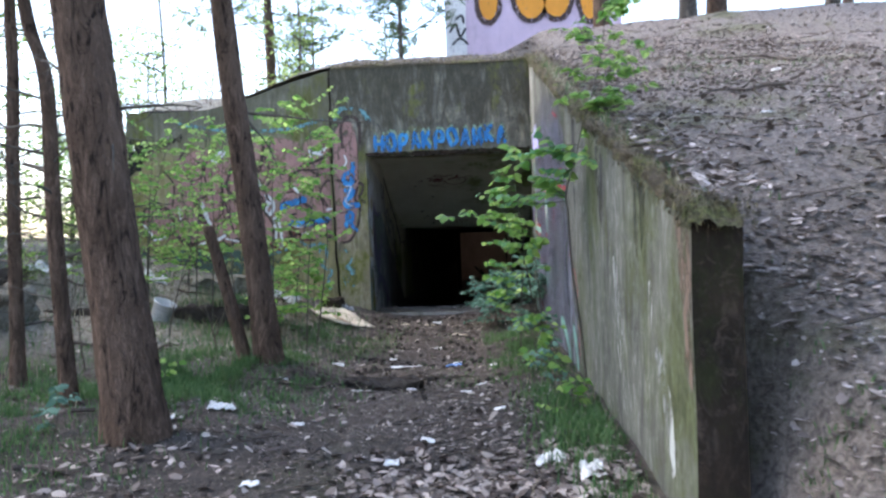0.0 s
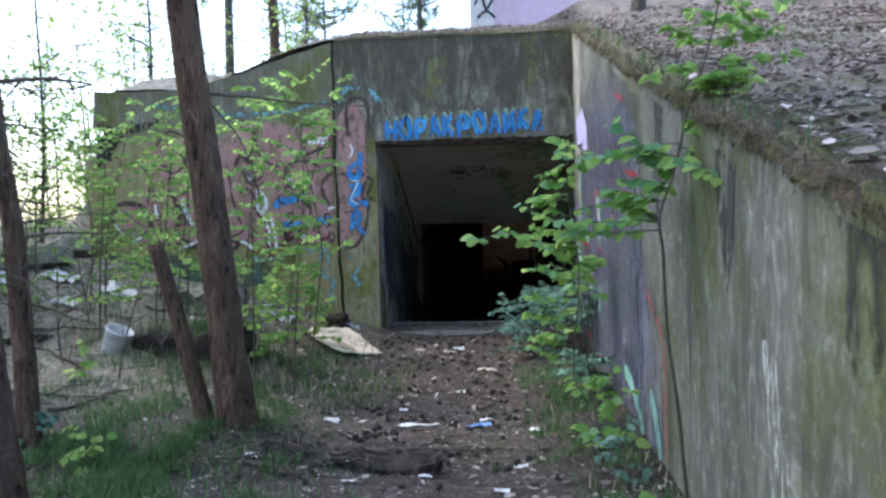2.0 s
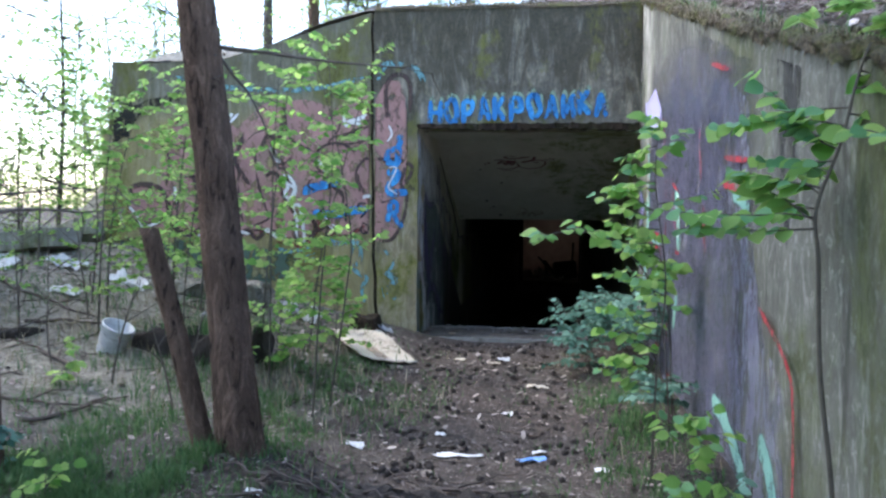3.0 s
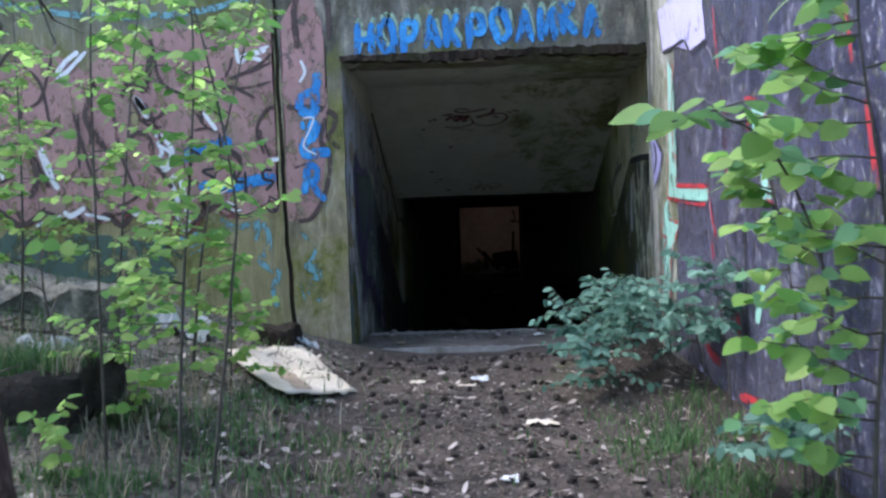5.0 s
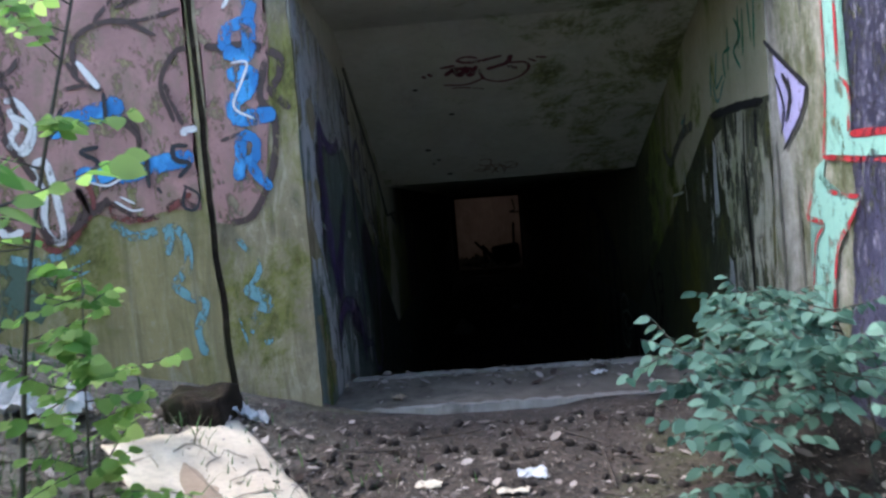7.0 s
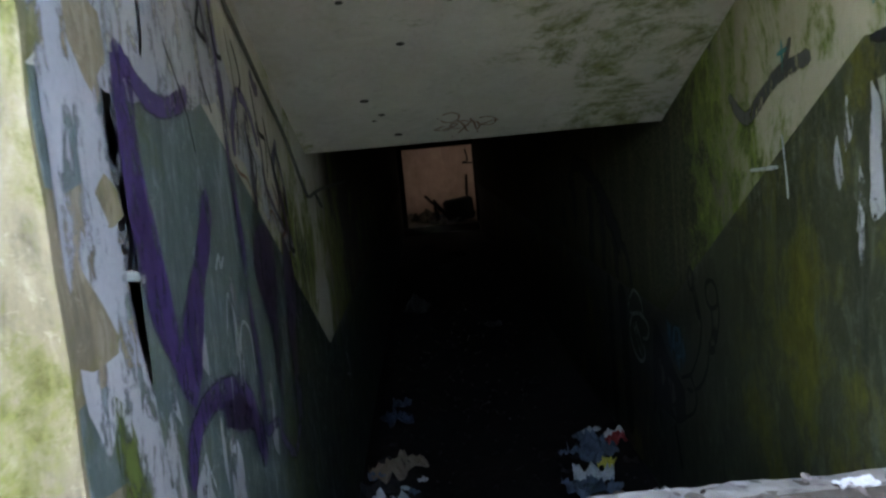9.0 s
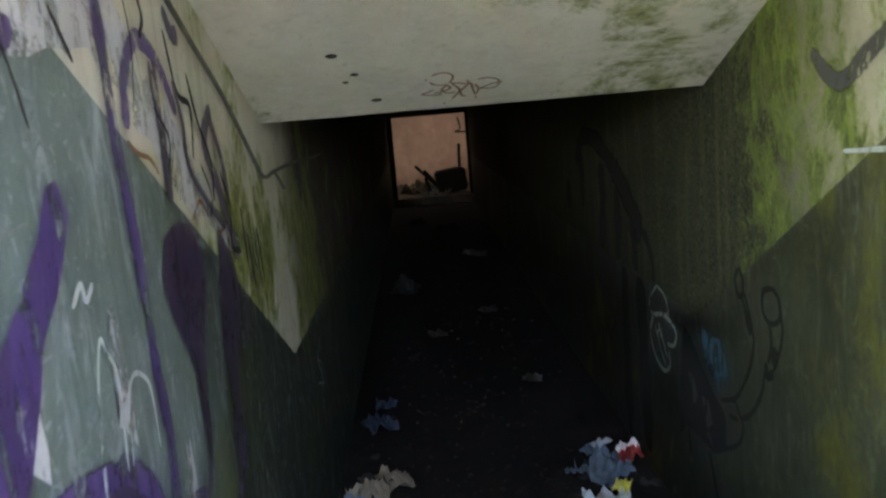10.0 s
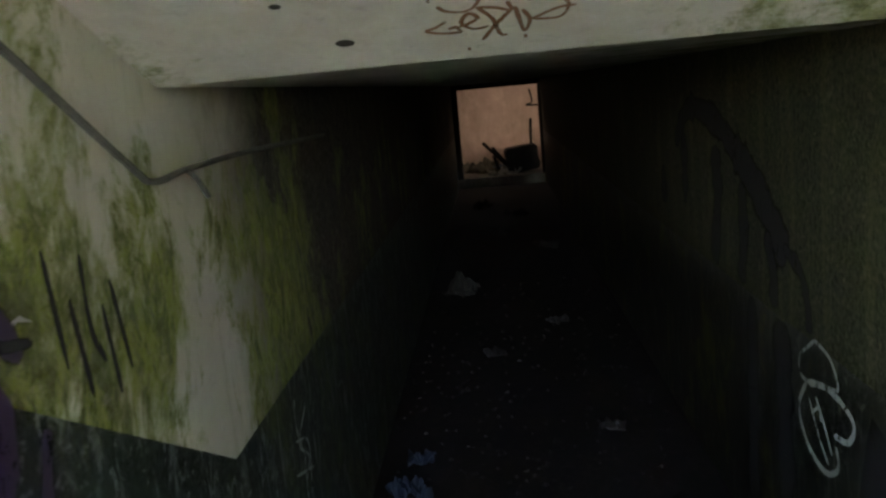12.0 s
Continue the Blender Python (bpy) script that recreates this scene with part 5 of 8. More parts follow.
# ceilings
lines("graffiti", on_slope, [[0.022, (-0.32, 1.98), (-0.31, 2.06), (-0.27, 2.13), (-0.16, 2.17), (-0.03, 2.12), (0.03, 2.02), (0.0, 1.94), (-0.11, 1.93)], [0.04, (-0.27, 1.99), (-0.19, 1.96), (-0.12, 1.92), (-0.1, 1.83)], [(-0.12, 1.97), (-0.05, 2.01)], [(-0.6, 1.93), (-0.49, 1.91)], [(-0.48, 1.84), (-0.43, 1.88), (-0.33, 1.88), (-0.16, 1.83)], [0.02, (-0.47, 1.83), (-0.4, 1.81), (-0.33, 1.84)], [0.04, (-0.57, 2.03), (-0.51, 1.97), (-0.46, 2.04), (-0.42, 1.94), (-0.39, 2.05), (-0.34, 1.93)], [0.04, (-0.53, 1.96), (-0.44, 1.95), (-0.35, 1.97)], [0.022, (-0.59, 2.15), (-0.44, 2.17), (-0.34, 2.13), (-0.29, 2.08)], [0.016, (-0.53, 2.2), (-0.41, 2.21), (-0.29, 2.25)], [(-0.73, 2.0), (-0.71, 2.04)], [(-0.69, 1.98), (-0.66, 2.02)], [0.02, (0.02, 1.89), (0.08, 1.93)], [0.02, (0.07, 1.87), (0.15, 1.89)]], G_CRIMSON, ceil, "crimson marker scrawl", 0.03, 0.005)
lines("graffiti", on_slope, [[(-0.35, 3.47), (-0.32, 3.45), (-0.28, 3.45), (-0.25, 3.49), (-0.26, 3.55), (-0.29, 3.58), (-0.34, 3.57), (-0.36, 3.54)], [(-0.34, 3.62), (-0.37, 3.65), (-0.40, 3.67), (-0.36, 3.69), (-0.31, 3.69), (-0.32, 3.66), (-0.34, 3.67)], [(-0.31, 3.66), (-0.29, 3.65), (-0.26, 3.62), (-0.28, 3.59), (-0.30, 3.62), (-0.30, 3.65), (-0.27, 3.68), (-0.23, 3.67)], [(-0.26, 3.56), (-0.22, 3.63), (-0.20, 3.72), (-0.18, 3.73)], [(-0.17, 3.59), (-0.21, 3.66), (-0.25, 3.75)], [(-0.26, 3.56), (-0.21, 3.57), (-0.17, 3.59), (-0.18, 3.54)], [(-0.16, 3.57), (-0.14, 3.69), (-0.13, 3.71), (-0.12, 3.65), (-0.14, 3.59)], [(-0.13, 3.54), (-0.08, 3.53), (-0.04, 3.55), (-0.02, 3.59), (-0.04, 3.65), (-0.11, 3.65)], [(0.0, 3.59), (-0.05, 3.60), (-0.12, 3.65)], [0.02, (-0.385, 3.50), (-0.375, 3.50)], [0.02, (-0.295, 3.79), (-0.285, 3.79)], [0.02, (-0.135, 3.74), (-0.125, 3.74)]], G_RUST, ceil, "rusty brown marker tag", 0.0125, 0.004)


# ---------- trees ----------
def bark(name, a, b2, groove):
    m, nt, b = nodes_of(name)
    v = coords(nt, (1, 1, 0.25))
    n = noise_of(nt, v, 17, 8, 0.7, 1.2)
    scale_edge = nt.nodes.new("ShaderNodeTexVoronoi")
    scale_edge.feature = "DISTANCE_TO_EDGE"
    scale_edge.inputs["Scale"].default_value = 48
    warped = nt.nodes.new("ShaderNodeVectorMath")
    warp = add(nt, "ShaderNodeTexNoise", Scale=9.0, Detail=5.0)
    nt.links.new(v, warp.inputs["Vector"])
    small = nt.nodes.new("ShaderNodeVectorMath")
    small.operation = "SCALE"
    small.inputs["Scale"].default_value = 0.09
    nt.links.new(warp.outputs["Color"], small.inputs[0])
    nt.links.new(v, warped.inputs[0])
    nt.links.new(small.outputs[0], warped.inputs[1])
    nt.links.new(warped.outputs[0], scale_edge.inputs["Vector"])
    big = noise_of(nt, coords(nt), 2.2, 5, 0.6)
    f = noise_of(nt, coords(nt), 75, 5, 0.75)
    c = mixed(nt, ramp(nt, big, 0.35, 0.65), a, b2)
    c = mixed(nt, scaled(nt, ramp(nt, n, 0.52, 0.62), 0.6), c, tuple(1.7 * k for k in b2))
    c = mixed(nt, ramp(nt, n, 0.46, 0.36), c, groove)
    plate = ramp(nt, scale_edge.outputs["Distance"], 0.0, 0.09)
    c = mixed(nt, scaled(nt, ramp(nt, plate, 0.6, 0.0), 0.22), c, groove)
    c = mixed(nt, scaled(nt, ramp(nt, f, 0.48, 0.7), 0.4), c, tuple(0.5 * k for k in a))
    nt.links.new(c, b.inputs["Base Color"])
    b.inputs["Roughness"].default_value, b.inputs["Specular IOR Level"].default_value = 0.95, 0.2
    bumped(nt, b, mixed(nt, 0.75, plate, mixed(nt, 0.4, n, f)), 1.0, 0.04)
    return m


M_BARK = bark("pine_bark", (0.098, 0.062, 0.043), (0.165, 0.108, 0.077), (0.020, 0.0125, 0.009))
M_BARK_GREY = bark("grey_bark", (0.10, 0.085, 0.07), (0.15, 0.13, 0.11), (0.03, 0.026, 0.022))
M_TWIG = plain("twig_bark", (0.07, 0.055, 0.042), (0.12, 0.10, 0.08), 20, 0.9)
M_STEM = plain("sapling_stem", (0.045, 0.04, 0.03), (0.085, 0.075, 0.055), 20, 0.8)
M_NEEDLE = leafy("pine_needles", (0.06, 0.10, 0.055), (0.14, 0.19, 0.10), 0.45)
M_LIGHTLEAF = leafy("young_birch_leaves", (0.18, 0.28, 0.08), (0.36, 0.46, 0.15), 0.55)
M_LEAF = leafy("sapling_leaves", (0.125, 0.30, 0.058), (0.40, 0.565, 0.17), 0.62, False)
M_BUSHLEAF = leafy("bush_leaves", (0.125, 0.30, 0.058), (0.42, 0.575, 0.18), 0.62)
M_LEAF_DARK = leafy("shaded_shrub_leaves", (0.10, 0.24, 0.10), (0.20, 0.38, 0.17), 0.4, False)
M_LEAF_BLUE = leafy("blue_green_shrub_leaves", (0.032, 0.095, 0.062), (0.185, 0.33, 0.25), 0.4, False)


def trunk_mesh(way, radii, sides=44, step=0.05, depth=0.10, flare=0.35, seed=0.0):
    """A trunk with fissured bark plates along a bent line."""
    bm = bmesh.new()
    pts = curve_through(way, 14)
    total = sum((b - a).length for a, b in zip(pts, pts[1:]))
    n = int(total / step)
    rings, at, k, run = [], 0.0, 0, 0.0
    for i in range(n + 1):
        want = total * i / n
        while k < len(pts) - 2 and run + (pts[k + 1] - pts[k]).length < want:
            run += (pts[k + 1] - pts[k]).length
            k += 1
        p = pts[k].lerp(pts[k + 1], min(1, (want - run) / max(1e-6, (pts[k + 1] - pts[k]).length)))
        s = want / total
        r = radii[0] + (radii[1] - radii[0]) * s
        r *= 1 + flare * math.exp(-want / 0.22)
        ring_v = []
        for j in range(sides):
            a = j * math.tau / sides
            q = Vector((math.cos(a) * 2.2 + seed, math.sin(a) * 2.2, want * 1.3))
            plate = abs(noise.noise(q * 1.9)) + 0.5 * abs(noise.noise(q * 4.3))
            root = 0.12 * math.exp(-want / 0.15) * math.sin(a * 5 + seed)
            rr = r * (1 + depth * (plate - 0.35) + root + 0.05 * noise.noise(q * 0.5))
            ring_v.append(bm.verts.new((p.x + rr * math.cos(a), p.y + rr * math.sin(a), p.z)))
        rings.append(ring_v)
    for r0, r1 in zip(rings, rings[1:]):
        for j in range(sides):
            bm.faces.new((r0[j], r0[(j + 1) % sides], r1[(j + 1) % sides], r1[j]))
    bm.faces.new(rings[-1])
    return bm


def needle_clump(bm, c, size, rnd, count=26):
    for _ in range(count):
        d = Vector((rnd.gauss(0, 1), rnd.gauss(0, 1), rnd.gauss(0.3, 0.8))).normalized()
        o = c + d * size * 0.15 * rnd.random()
        e = o + d * size * rnd.uniform(0.6, 1.1)
        s = d.cross(Vector((rnd.random(), rnd.random(), rnd.random()))).normalized() * size * 0.05
        bm.faces.new((bm.verts.new(o - s), bm.verts.new(o + s), bm.verts.new(e)))


def crooked(rnd, start, way, length, bend=0.25, n=6):
    p, d, out = Vector(start), Vector(way).normalized(), [Vector(start)]
    for _ in range(n):
        d = (d + Vector((rnd.gauss(0, bend), rnd.gauss(0, bend), rnd.gauss(0, bend * 0.8)))).normalized()
        p = p + d * length / n
        out.append(p.copy())
    return out


def pine(name, label, h, r, seed, crown_from, dead=18, lean=(0, 0), crown=70, group="pine trees"):
    """A pine built at the origin: trunk, bare lower branches and a high open crown."""
    rnd = random.Random(seed)
    tree = tagged(new(name), label, "tree", group)
    way = [(lean[0] * s + 0.06 * math.sin(3 * s + seed), lean[1] * s + 0.06 * math.cos(2 * s + seed), h * s - 0.15 * (s == 0)) for s in (0, 0.3, 0.6, 1)]
    part("trunk", trunk_mesh(way, (r, r * 0.25), 14, 0.22, 0.12, 0.25, seed), M_BARK_GREY if seed % 2 else M_BARK, tree, smooth=True)
    pts = curve_through(way, 10)
    bm = bmesh.new()
    for _ in range(dead):
        s = rnd.uniform(0.08, crown_from)
        p = pts[int(s * (len(pts) - 1))]
        a = rnd.uniform(0, math.tau)
        br = crooked(rnd, p, (math.cos(a), math.sin(a), rnd.uniform(-0.35, 0.35)), rnd.uniform(0.5, 1.5), 0.2)
        tube(bm, br, [0.014 * (1 - i / 8) for i in range(7)], 4)
        for _ in range(3):
            q = br[rnd.randrange(2, 6)]
            tube(bm, crooked(rnd, q, (rnd.gauss(0, 1), rnd.gauss(0, 1), rnd.gauss(-0.1, 0.4)), rnd.uniform(0.2, 0.5), 0.3, 4), [0.006, 0.005, 0.004, 0.003, 0.002], 3)
    part("branchwork", bm, M_TWIG, tree, "bare grey lower branches")["kind"] = "stuff"
    bm, nb = bmesh.new(), bmesh.new()
    for i in range(crown):
        s = rnd.uniform(crown_from, 1)
        p = pts[int(s * (len(pts) - 1))]
        a, reach = rnd.uniform(0, math.tau), rnd.uniform(0.5, 2.2) * (1.15 - s) / (1.15 - crown_from) + 0.3
        br = crooked(rnd, p, (math.cos(a), math.sin(a), rnd.uniform(-0.05, 0.45)), reach, 0.16)
        tube(bm, br, [0.022 * (1 - i2 / 7.5) for i2 in range(7)], 3)
        for q in br[2:]:
            for _ in range(3):
                needle_clump(nb, q + Vector((rnd.gauss(0, 0.14), rnd.gauss(0, 0.14), rnd.gauss(0.02, 0.10))), rnd.uniform(0.14, 0.26), rnd, 14)
    part("limbwork", bm, M_TWIG, tree)["kind"] = "stuff"
    part("crown", nb, M_NEEDLE, tree, "open dark green needle crown")["kind"] = "stuff"
    return tree


# the near trees, each where it stands
def near_pine(label, way, radii, seed, stubs, top_from):
    rnd = random.Random(seed)
    tree = tagged(new("pine_tree"), label, "tree")
    part("trunk", trunk_mesh(way, radii, 56, 0.035, 0.13, 0.30, seed), M_BARK, tree, smooth=True)
    pts = curve_through(way, 14)
    for s, az, ln, r, *tilt in stubs:
        p = pts[int(s * (len(pts) - 1))]
        bm = bmesh.new()
        br = crooked(rnd, p, (math.cos(az), math.sin(az), tilt[0] if tilt else 0.25), ln, 0.12, 7)
        tube(bm, br, [r * (1 - i / 8.5) for i in range(8)], 6)
        if ln > 0.5:
            for q in br[2:]:
                tube(bm, crooked(rnd, q, (rnd.gauss(0, 1), rnd.gauss(0, 1), rnd.gauss(-0.3, 0.5)), rnd.uniform(0.1, 0.4), 0.3, 4), [0.005, 0.004, 0.003, 0.002, 0.001], 3)
        part("branch", bm, M_TWIG, tree)
    bm = bmesh.new()
    top = pts[-1]
    for _ in range(26):
        p = pts[int(rnd.uniform(top_from, 1) * (len(pts) - 1))]
        a = rnd.uniform(0, math.tau)
        br = crooked(rnd, p, (math.cos(a), math.sin(a), rnd.uniform(0, 0.5)), rnd.uniform(0.8, 2.0), 0.16)
        for q in br[2:]:
            for _ in range(2):
                needle_clump(bm, q + Vector((rnd.gauss(0, 0.15), rnd.gauss(0, 0.15), rnd.gauss(0, 0.1))), 0.28, rnd, 10)
    part("crown", bm, M_NEEDLE, tree, "high needle crown")["kind"] = "stuff"
    return tree


near_pine("thick pine trunk with furrowed reddish-brown bark beside the path", [(-1.57, -6.82, -0.15), (-1.72, -6.8, 1.25), (-1.85, -6.8, 2.6), (-2.2, -6.8, 6.0), (-2.4, -6.7, 11.0)], (0.172, 0.07), 3, [(0.41, 0.15, 0.62, 0.016), (0.405, -0.3, 0.45, 0.013, -0.9), (0.33, 3.9, 0.06, 0.03), (0.24, -1.2, 0.05, 0.03), (0.36, 4.6, 0.06, 0.03), (0.44, 2.6, 0.7, 0.016)], 0.6)
near_pine("leaning slender pine with smooth brown bark near the portal", [(-1.475, -4.35, -0.05), (-1.63, -4.35, 1.6), (-1.775, -4.35, 3.0), (-2.0, -4.3, 6.0), (-2.2, -4.3, 10.0)], (0.114, 0.05), 8, [(0.375, -0.15, 1.25, 0.014, -0.25), (0.37, -0.6, 0.12, 0.02), (0.37, 2.9, 0.14, 0.018), (0.38, 0.5, 0.8, 0.010, -0.6)], 0.62)
near_pine("thin young pine with many dry twigs", [(-2.46, -5.9, -0.1), (-2.52, -5.9, 1.3), (-2.54, -5.9, 2.25), (-2.7, -5.9, 3.2), (-2.8, -5.8, 7.0)], (0.058, 0.025), 11, [(0.33, 2.3, 0.8, 0.02), (0.25, 3.3, 0.7, 0.01), (0.2, 0.4, 0.6, 0.008), (0.4, 1.2, 0.9, 0.012), (0.3, 5.0, 0.6, 0.01), (0.15, 3.0, 0.5, 0.008), (0.37, 3.6, 1.0, 0.012), (0.22, 2.6, 0.9, 0.010), (0.28, 0.1, 0.7, 0.009), (0.35, 5.6, 0.8, 0.010), (0.42, 2.9, 1.1, 0.012), (0.44, 0.2, 0.8, 0.010), (0.47, 3.7, 1.0, 0.011)], 0.82)
near_pine("thin pine stem behind the thick trunk", [(-2.60, -4.85, -0.1), (-2.65, -4.85, 1.3), (-2.78, -4.85, 2.6), (-2.95, -4.85, 7.0)], (0.068, 0.03), 17, [(0.3, 3.4, 0.8, 0.012), (0.34, 0.2, 0.7, 0.012), (0.38, 2.0, 0.9, 0.01), (0.27, 5.0, 0.3, 0.008), (0.36, 1.0, 0.7, 0.01), (0.24, 3.0, 0.7, 0.009), (0.32, 4.2, 0.9, 0.010), (0.41, 3.2, 1.0, 0.011), (0.45, 5.4, 0.8, 0.010), (0.2, 0.5, 0.5, 0.008)], 0.82)
near_pine("thin dark pine stem among dry brush", [(-3.24, -5.2, 0.0), (-3.21, -5.2, 1.7), (-3.18, -5.2, 3.0), (-3.3, -5.2, 7.0)], (0.055, 0.025), 14, [(0.2, 3.0, 0.7, 0.01), (0.3, 0.6, 0.8, 0.01), (0.35, 2.0, 0.9, 0.01), (0.42, 4.2, 0.8, 0.01), (0.25, 1.4, 0.5, 0.008), (0.27, 3.5, 0.9, 0.010), (0.33, 5.2, 0.8, 0.010), (0.38, 0.3, 0.9, 0.010), (0.45, 2.7, 1.1, 0.011), (0.48, 0.9, 0.8, 0.010)], 0.82)

bm = trunk_mesh([(-1.67, -4.35, -0.05), (-1.80, -4.40, 0.6), (-1.95, -4.45, 1.24)], (0.062, 0.05), 24, 0.05, 0.08, 0.1, 5.0)
tagged(part("dead_tree", bm, M_BARK, smooth=True), "broken dead trunk leaning beside the slender pine", "dead tree")

# hilltop trunks, the wood around, and unseen pines added to dim the ground
variants = [pine("pine_tree", "tall pine with grey bark and bare lower branches", 11 + k, 0.13 + 0.02 * k, k + 20, 0.56 - 0.08 * k, 26, (0.3 - 0.2 * k, 0.2), 46) for k in range(3)]
for k, t in enumerate(variants):
    t.matrix_basis = pose(*((2.25, 2.6), (3.66, 2.6), (4.25, 2.9))[k], ground_height(3, 2.6) - 0.05)
rnd = random.Random(5)
# Pines behind the start are unseen; last nine added to shade the ground.
SPOTS = [(-4.05, 6), (-6, 9), (-11, 3), (-8.5, -1.0), (-9.8, -3.5), (-12.5, -5.5), (-5.2, -4.6), (-9.0, -6.6), (-15, -3), (-5.8, -6.4), (-17, -7), (-4.4, -3.9), (1.2, 12.5), (6.5, 4), (8, 7), (10, 2), (12, -4), (7, -16), (3, -17), (-3, -16.5), (-8, -14), (0.5, -21), (-13, -12), (13, -11), (9, -8.5), (-20, -2), (-16, 11), (-22, 6), (-3.2, -9.8), (-2.4, -12.6), (2.9, -12.2), (4.6, -9.9), (0.4, -14.2), (6.2, -7.2), (-5.4, -11.2), (5.5, -13.0), (-4.4, -8.4)]
for k, (x, y) in enumerate(SPOTS):
    t = copy_thing(variants[k % 3], pose(x, y, ground_height(x, y) - 0.1, 0, 0, rnd.uniform(0, 360)))
    s = rnd.uniform(0.55, 1.1) if x < -4 else rnd.uniform(0.8, 1.1)
    t.scale = (s * 0.85, s * 0.85, s)


young = pine("young_pine", "bushy young pine with pale bluish needles down to the ground", 6.5, 0.06, 33, 0.10, 4, (0.1, 0.1), 48, "young pines")
young.matrix_basis = pose(-1.5, 6.6, ground_height(-1.5, 6.6) - 0.1)
for x, y, s in ((-4.2, 10.5, 0.8), (-6.6, -1.6, 0.55), (-8.6, 1.8, 0.8)):
    copy_thing(young, pose(x, y, ground_height(x, y) - 0.1, 0, 0, 90 * x)).scale = (s, s, s)


def birch(seed, h=6.0):
    rnd = random.Random(seed)
    tree = tagged(new("young_birch"), "young broadleaf tree with light green leaves", "tree", "young birches")
    way = [(0, 0, -0.1), (0.1, 0.05, h * 0.4), (-0.1, 0.1, h)]
    part("trunk", trunk_mesh(way, (0.034, 0.010), 8, 0.25, 0.05, 0.1, seed), M_BARK_GREY, tree)
    bm, tb = bmesh.new(), bmesh.new()
    pts = curve_through(way, 10)
    for _ in range(44):
        p = pts[int(rnd.uniform(0.10, 1) * (len(pts) - 1))]
        a = rnd.uniform(0, math.tau)
        br = crooked(rnd, p, (math.cos(a), math.sin(a), rnd.uniform(0, 0.7)), rnd.uniform(0.5, 1.6), 0.2)
        tube(tb, br, [0.012 * (1 - i / 8) for i in range(7)], 3)
        for q in br[1:]:
            if rnd.random() < 0.4:
                continue
            for _ in range(9):
                c = q + Vector((rnd.gauss(0, 0.13), rnd.gauss(0, 0.13), rnd.gauss(0, 0.11)))
                u = Vector((rnd.gauss(0, 1), rnd.gauss(0, 1), rnd.gauss(0, 0.5))).normalized() * rnd.uniform(0.03, 0.055)
                v = u.cross(Vector((rnd.gauss(0, 0.5), rnd.gauss(0, 0.5), 1))).normalized() * u.length * 0.75
                bm.faces.new([bm.verts.new(c + w) for w in (u, v * 0.9, -u, -v * 0.9)])
    part("limbwork", tb, M_TWIG, tree)["kind"] = "stuff"
    part("crown", bm, M_LIGHTLEAF, tree, "light green leaf crown")["kind"] = "stuff"
    return tree


for x, y, s in ((-4.7, -5.7, 0.32), (-6.2, -5.0, 0.4), (-7.8, -3.8, 0.5), (-5.9, -6.8, 0.35), (-8.4, -5.8, 0.5), (-9.5, -2.0, 0.6), (-5.2, -3.4, 0.25)):
    copy_thing(young, pose(x, y, ground_height(x, y) - 0.1, 0, 0, 70 * x)).scale = (s, s, s)
b0, b1 = birch(41), birch(42, 4.5)
b0.matrix_basis = pose(-5.4, 3.2, ground_height(-5.4, 3.2))
b1.matrix_basis = pose(-3.4, 5.2, ground_height(-3.4, 5.2))
for k, (x, y) in enumerate([(-6.8, 6.4), (-10, 0.6), (-8, -2.4), (-12, 5), (-2.2, 9.5), (-5, 10), (-14.5, -1), (-11, -4.2), (-16, 4.5), (-6.9, 0.2), (-9.2, 10.5), (-19, 0), (-13, 9.5), (-5.3, -0.6), (-5.9, -1.8), (-5.2, 1.0), (-6.6, -3.2), (-4.9, -2.2), (-5.4, -4.4), (-6.9, -5.6), (-7.4, -2.0), (-6.0, -3.9), (-4.2, -6.2), (-6.5, 2.0), (-7.2, 4.6), (-7.8, 0.9), (-10.5, 2.5), (-6.0, 4.0), (-11.5, 6.5), (-7.2, 7.8), (-10.0, 12.0), (-6.4, 8.8), (-8.0, 12.5), (-6.7, 5.4), (-8.8, 6.6), (-7.6, 10.2), (-9.8, 8.0), (-5.7, 11.6), (-4.6, 7.4)]):
    t = copy_thing((b0, b1)[k % 2], pose(x, y, ground_height(x, y) - 0.05, 0, 0, k * 77))
    s = rnd.uniform(0.7, 1.25) if k < 13 else rnd.uniform(0.28, 0.42) if k < 23 else rnd.uniform(0.7, 1.0)
    t.scale = (s, s, s)


# ---------- saplings and shrubs ----------
def leaf_mesh(name, length, wide, material, fold=0.25, curl=0.2):
    bm = bmesh.new()
    mid, lo, hi = [], [], []
    prof = (0.0, 0.80, 1.0, 0.92, 0.62, 0.0)
    for i, w in enumerate(prof):
        t = i / (len(prof) - 1)
        z = -curl * length * t * t
        mid.append(bm.verts.new((length * t, 0, z)))
        if 0 < i < len(prof) - 1:
            lo.append(bm.verts.new((length * t * 0.98, -wide * w / 2, z + fold * wide * w / 2)))
            hi.append(bm.verts.new((length * t * 0.98, wide * w / 2, z + fold * wide * w / 2)))
    for side in (lo, hi):
        bm.faces.new((mid[0], mid[1], side[0]))
        for i in range(len(side) - 1):
            bm.faces.new((mid[i + 1], mid[i + 2], side[i + 1], side[i]))
        bm.faces.new((mid[-2], mid[-1], side[-1]))
    bmesh.ops.recalc_face_normals(bm, faces=bm.faces)
    me = bpy.data.meshes.new(name)
    bm.to_mesh(me)
    bm.free()
    me.materials.append(material)
    for p in me.polygons:
        p.use_smooth = True
    return me


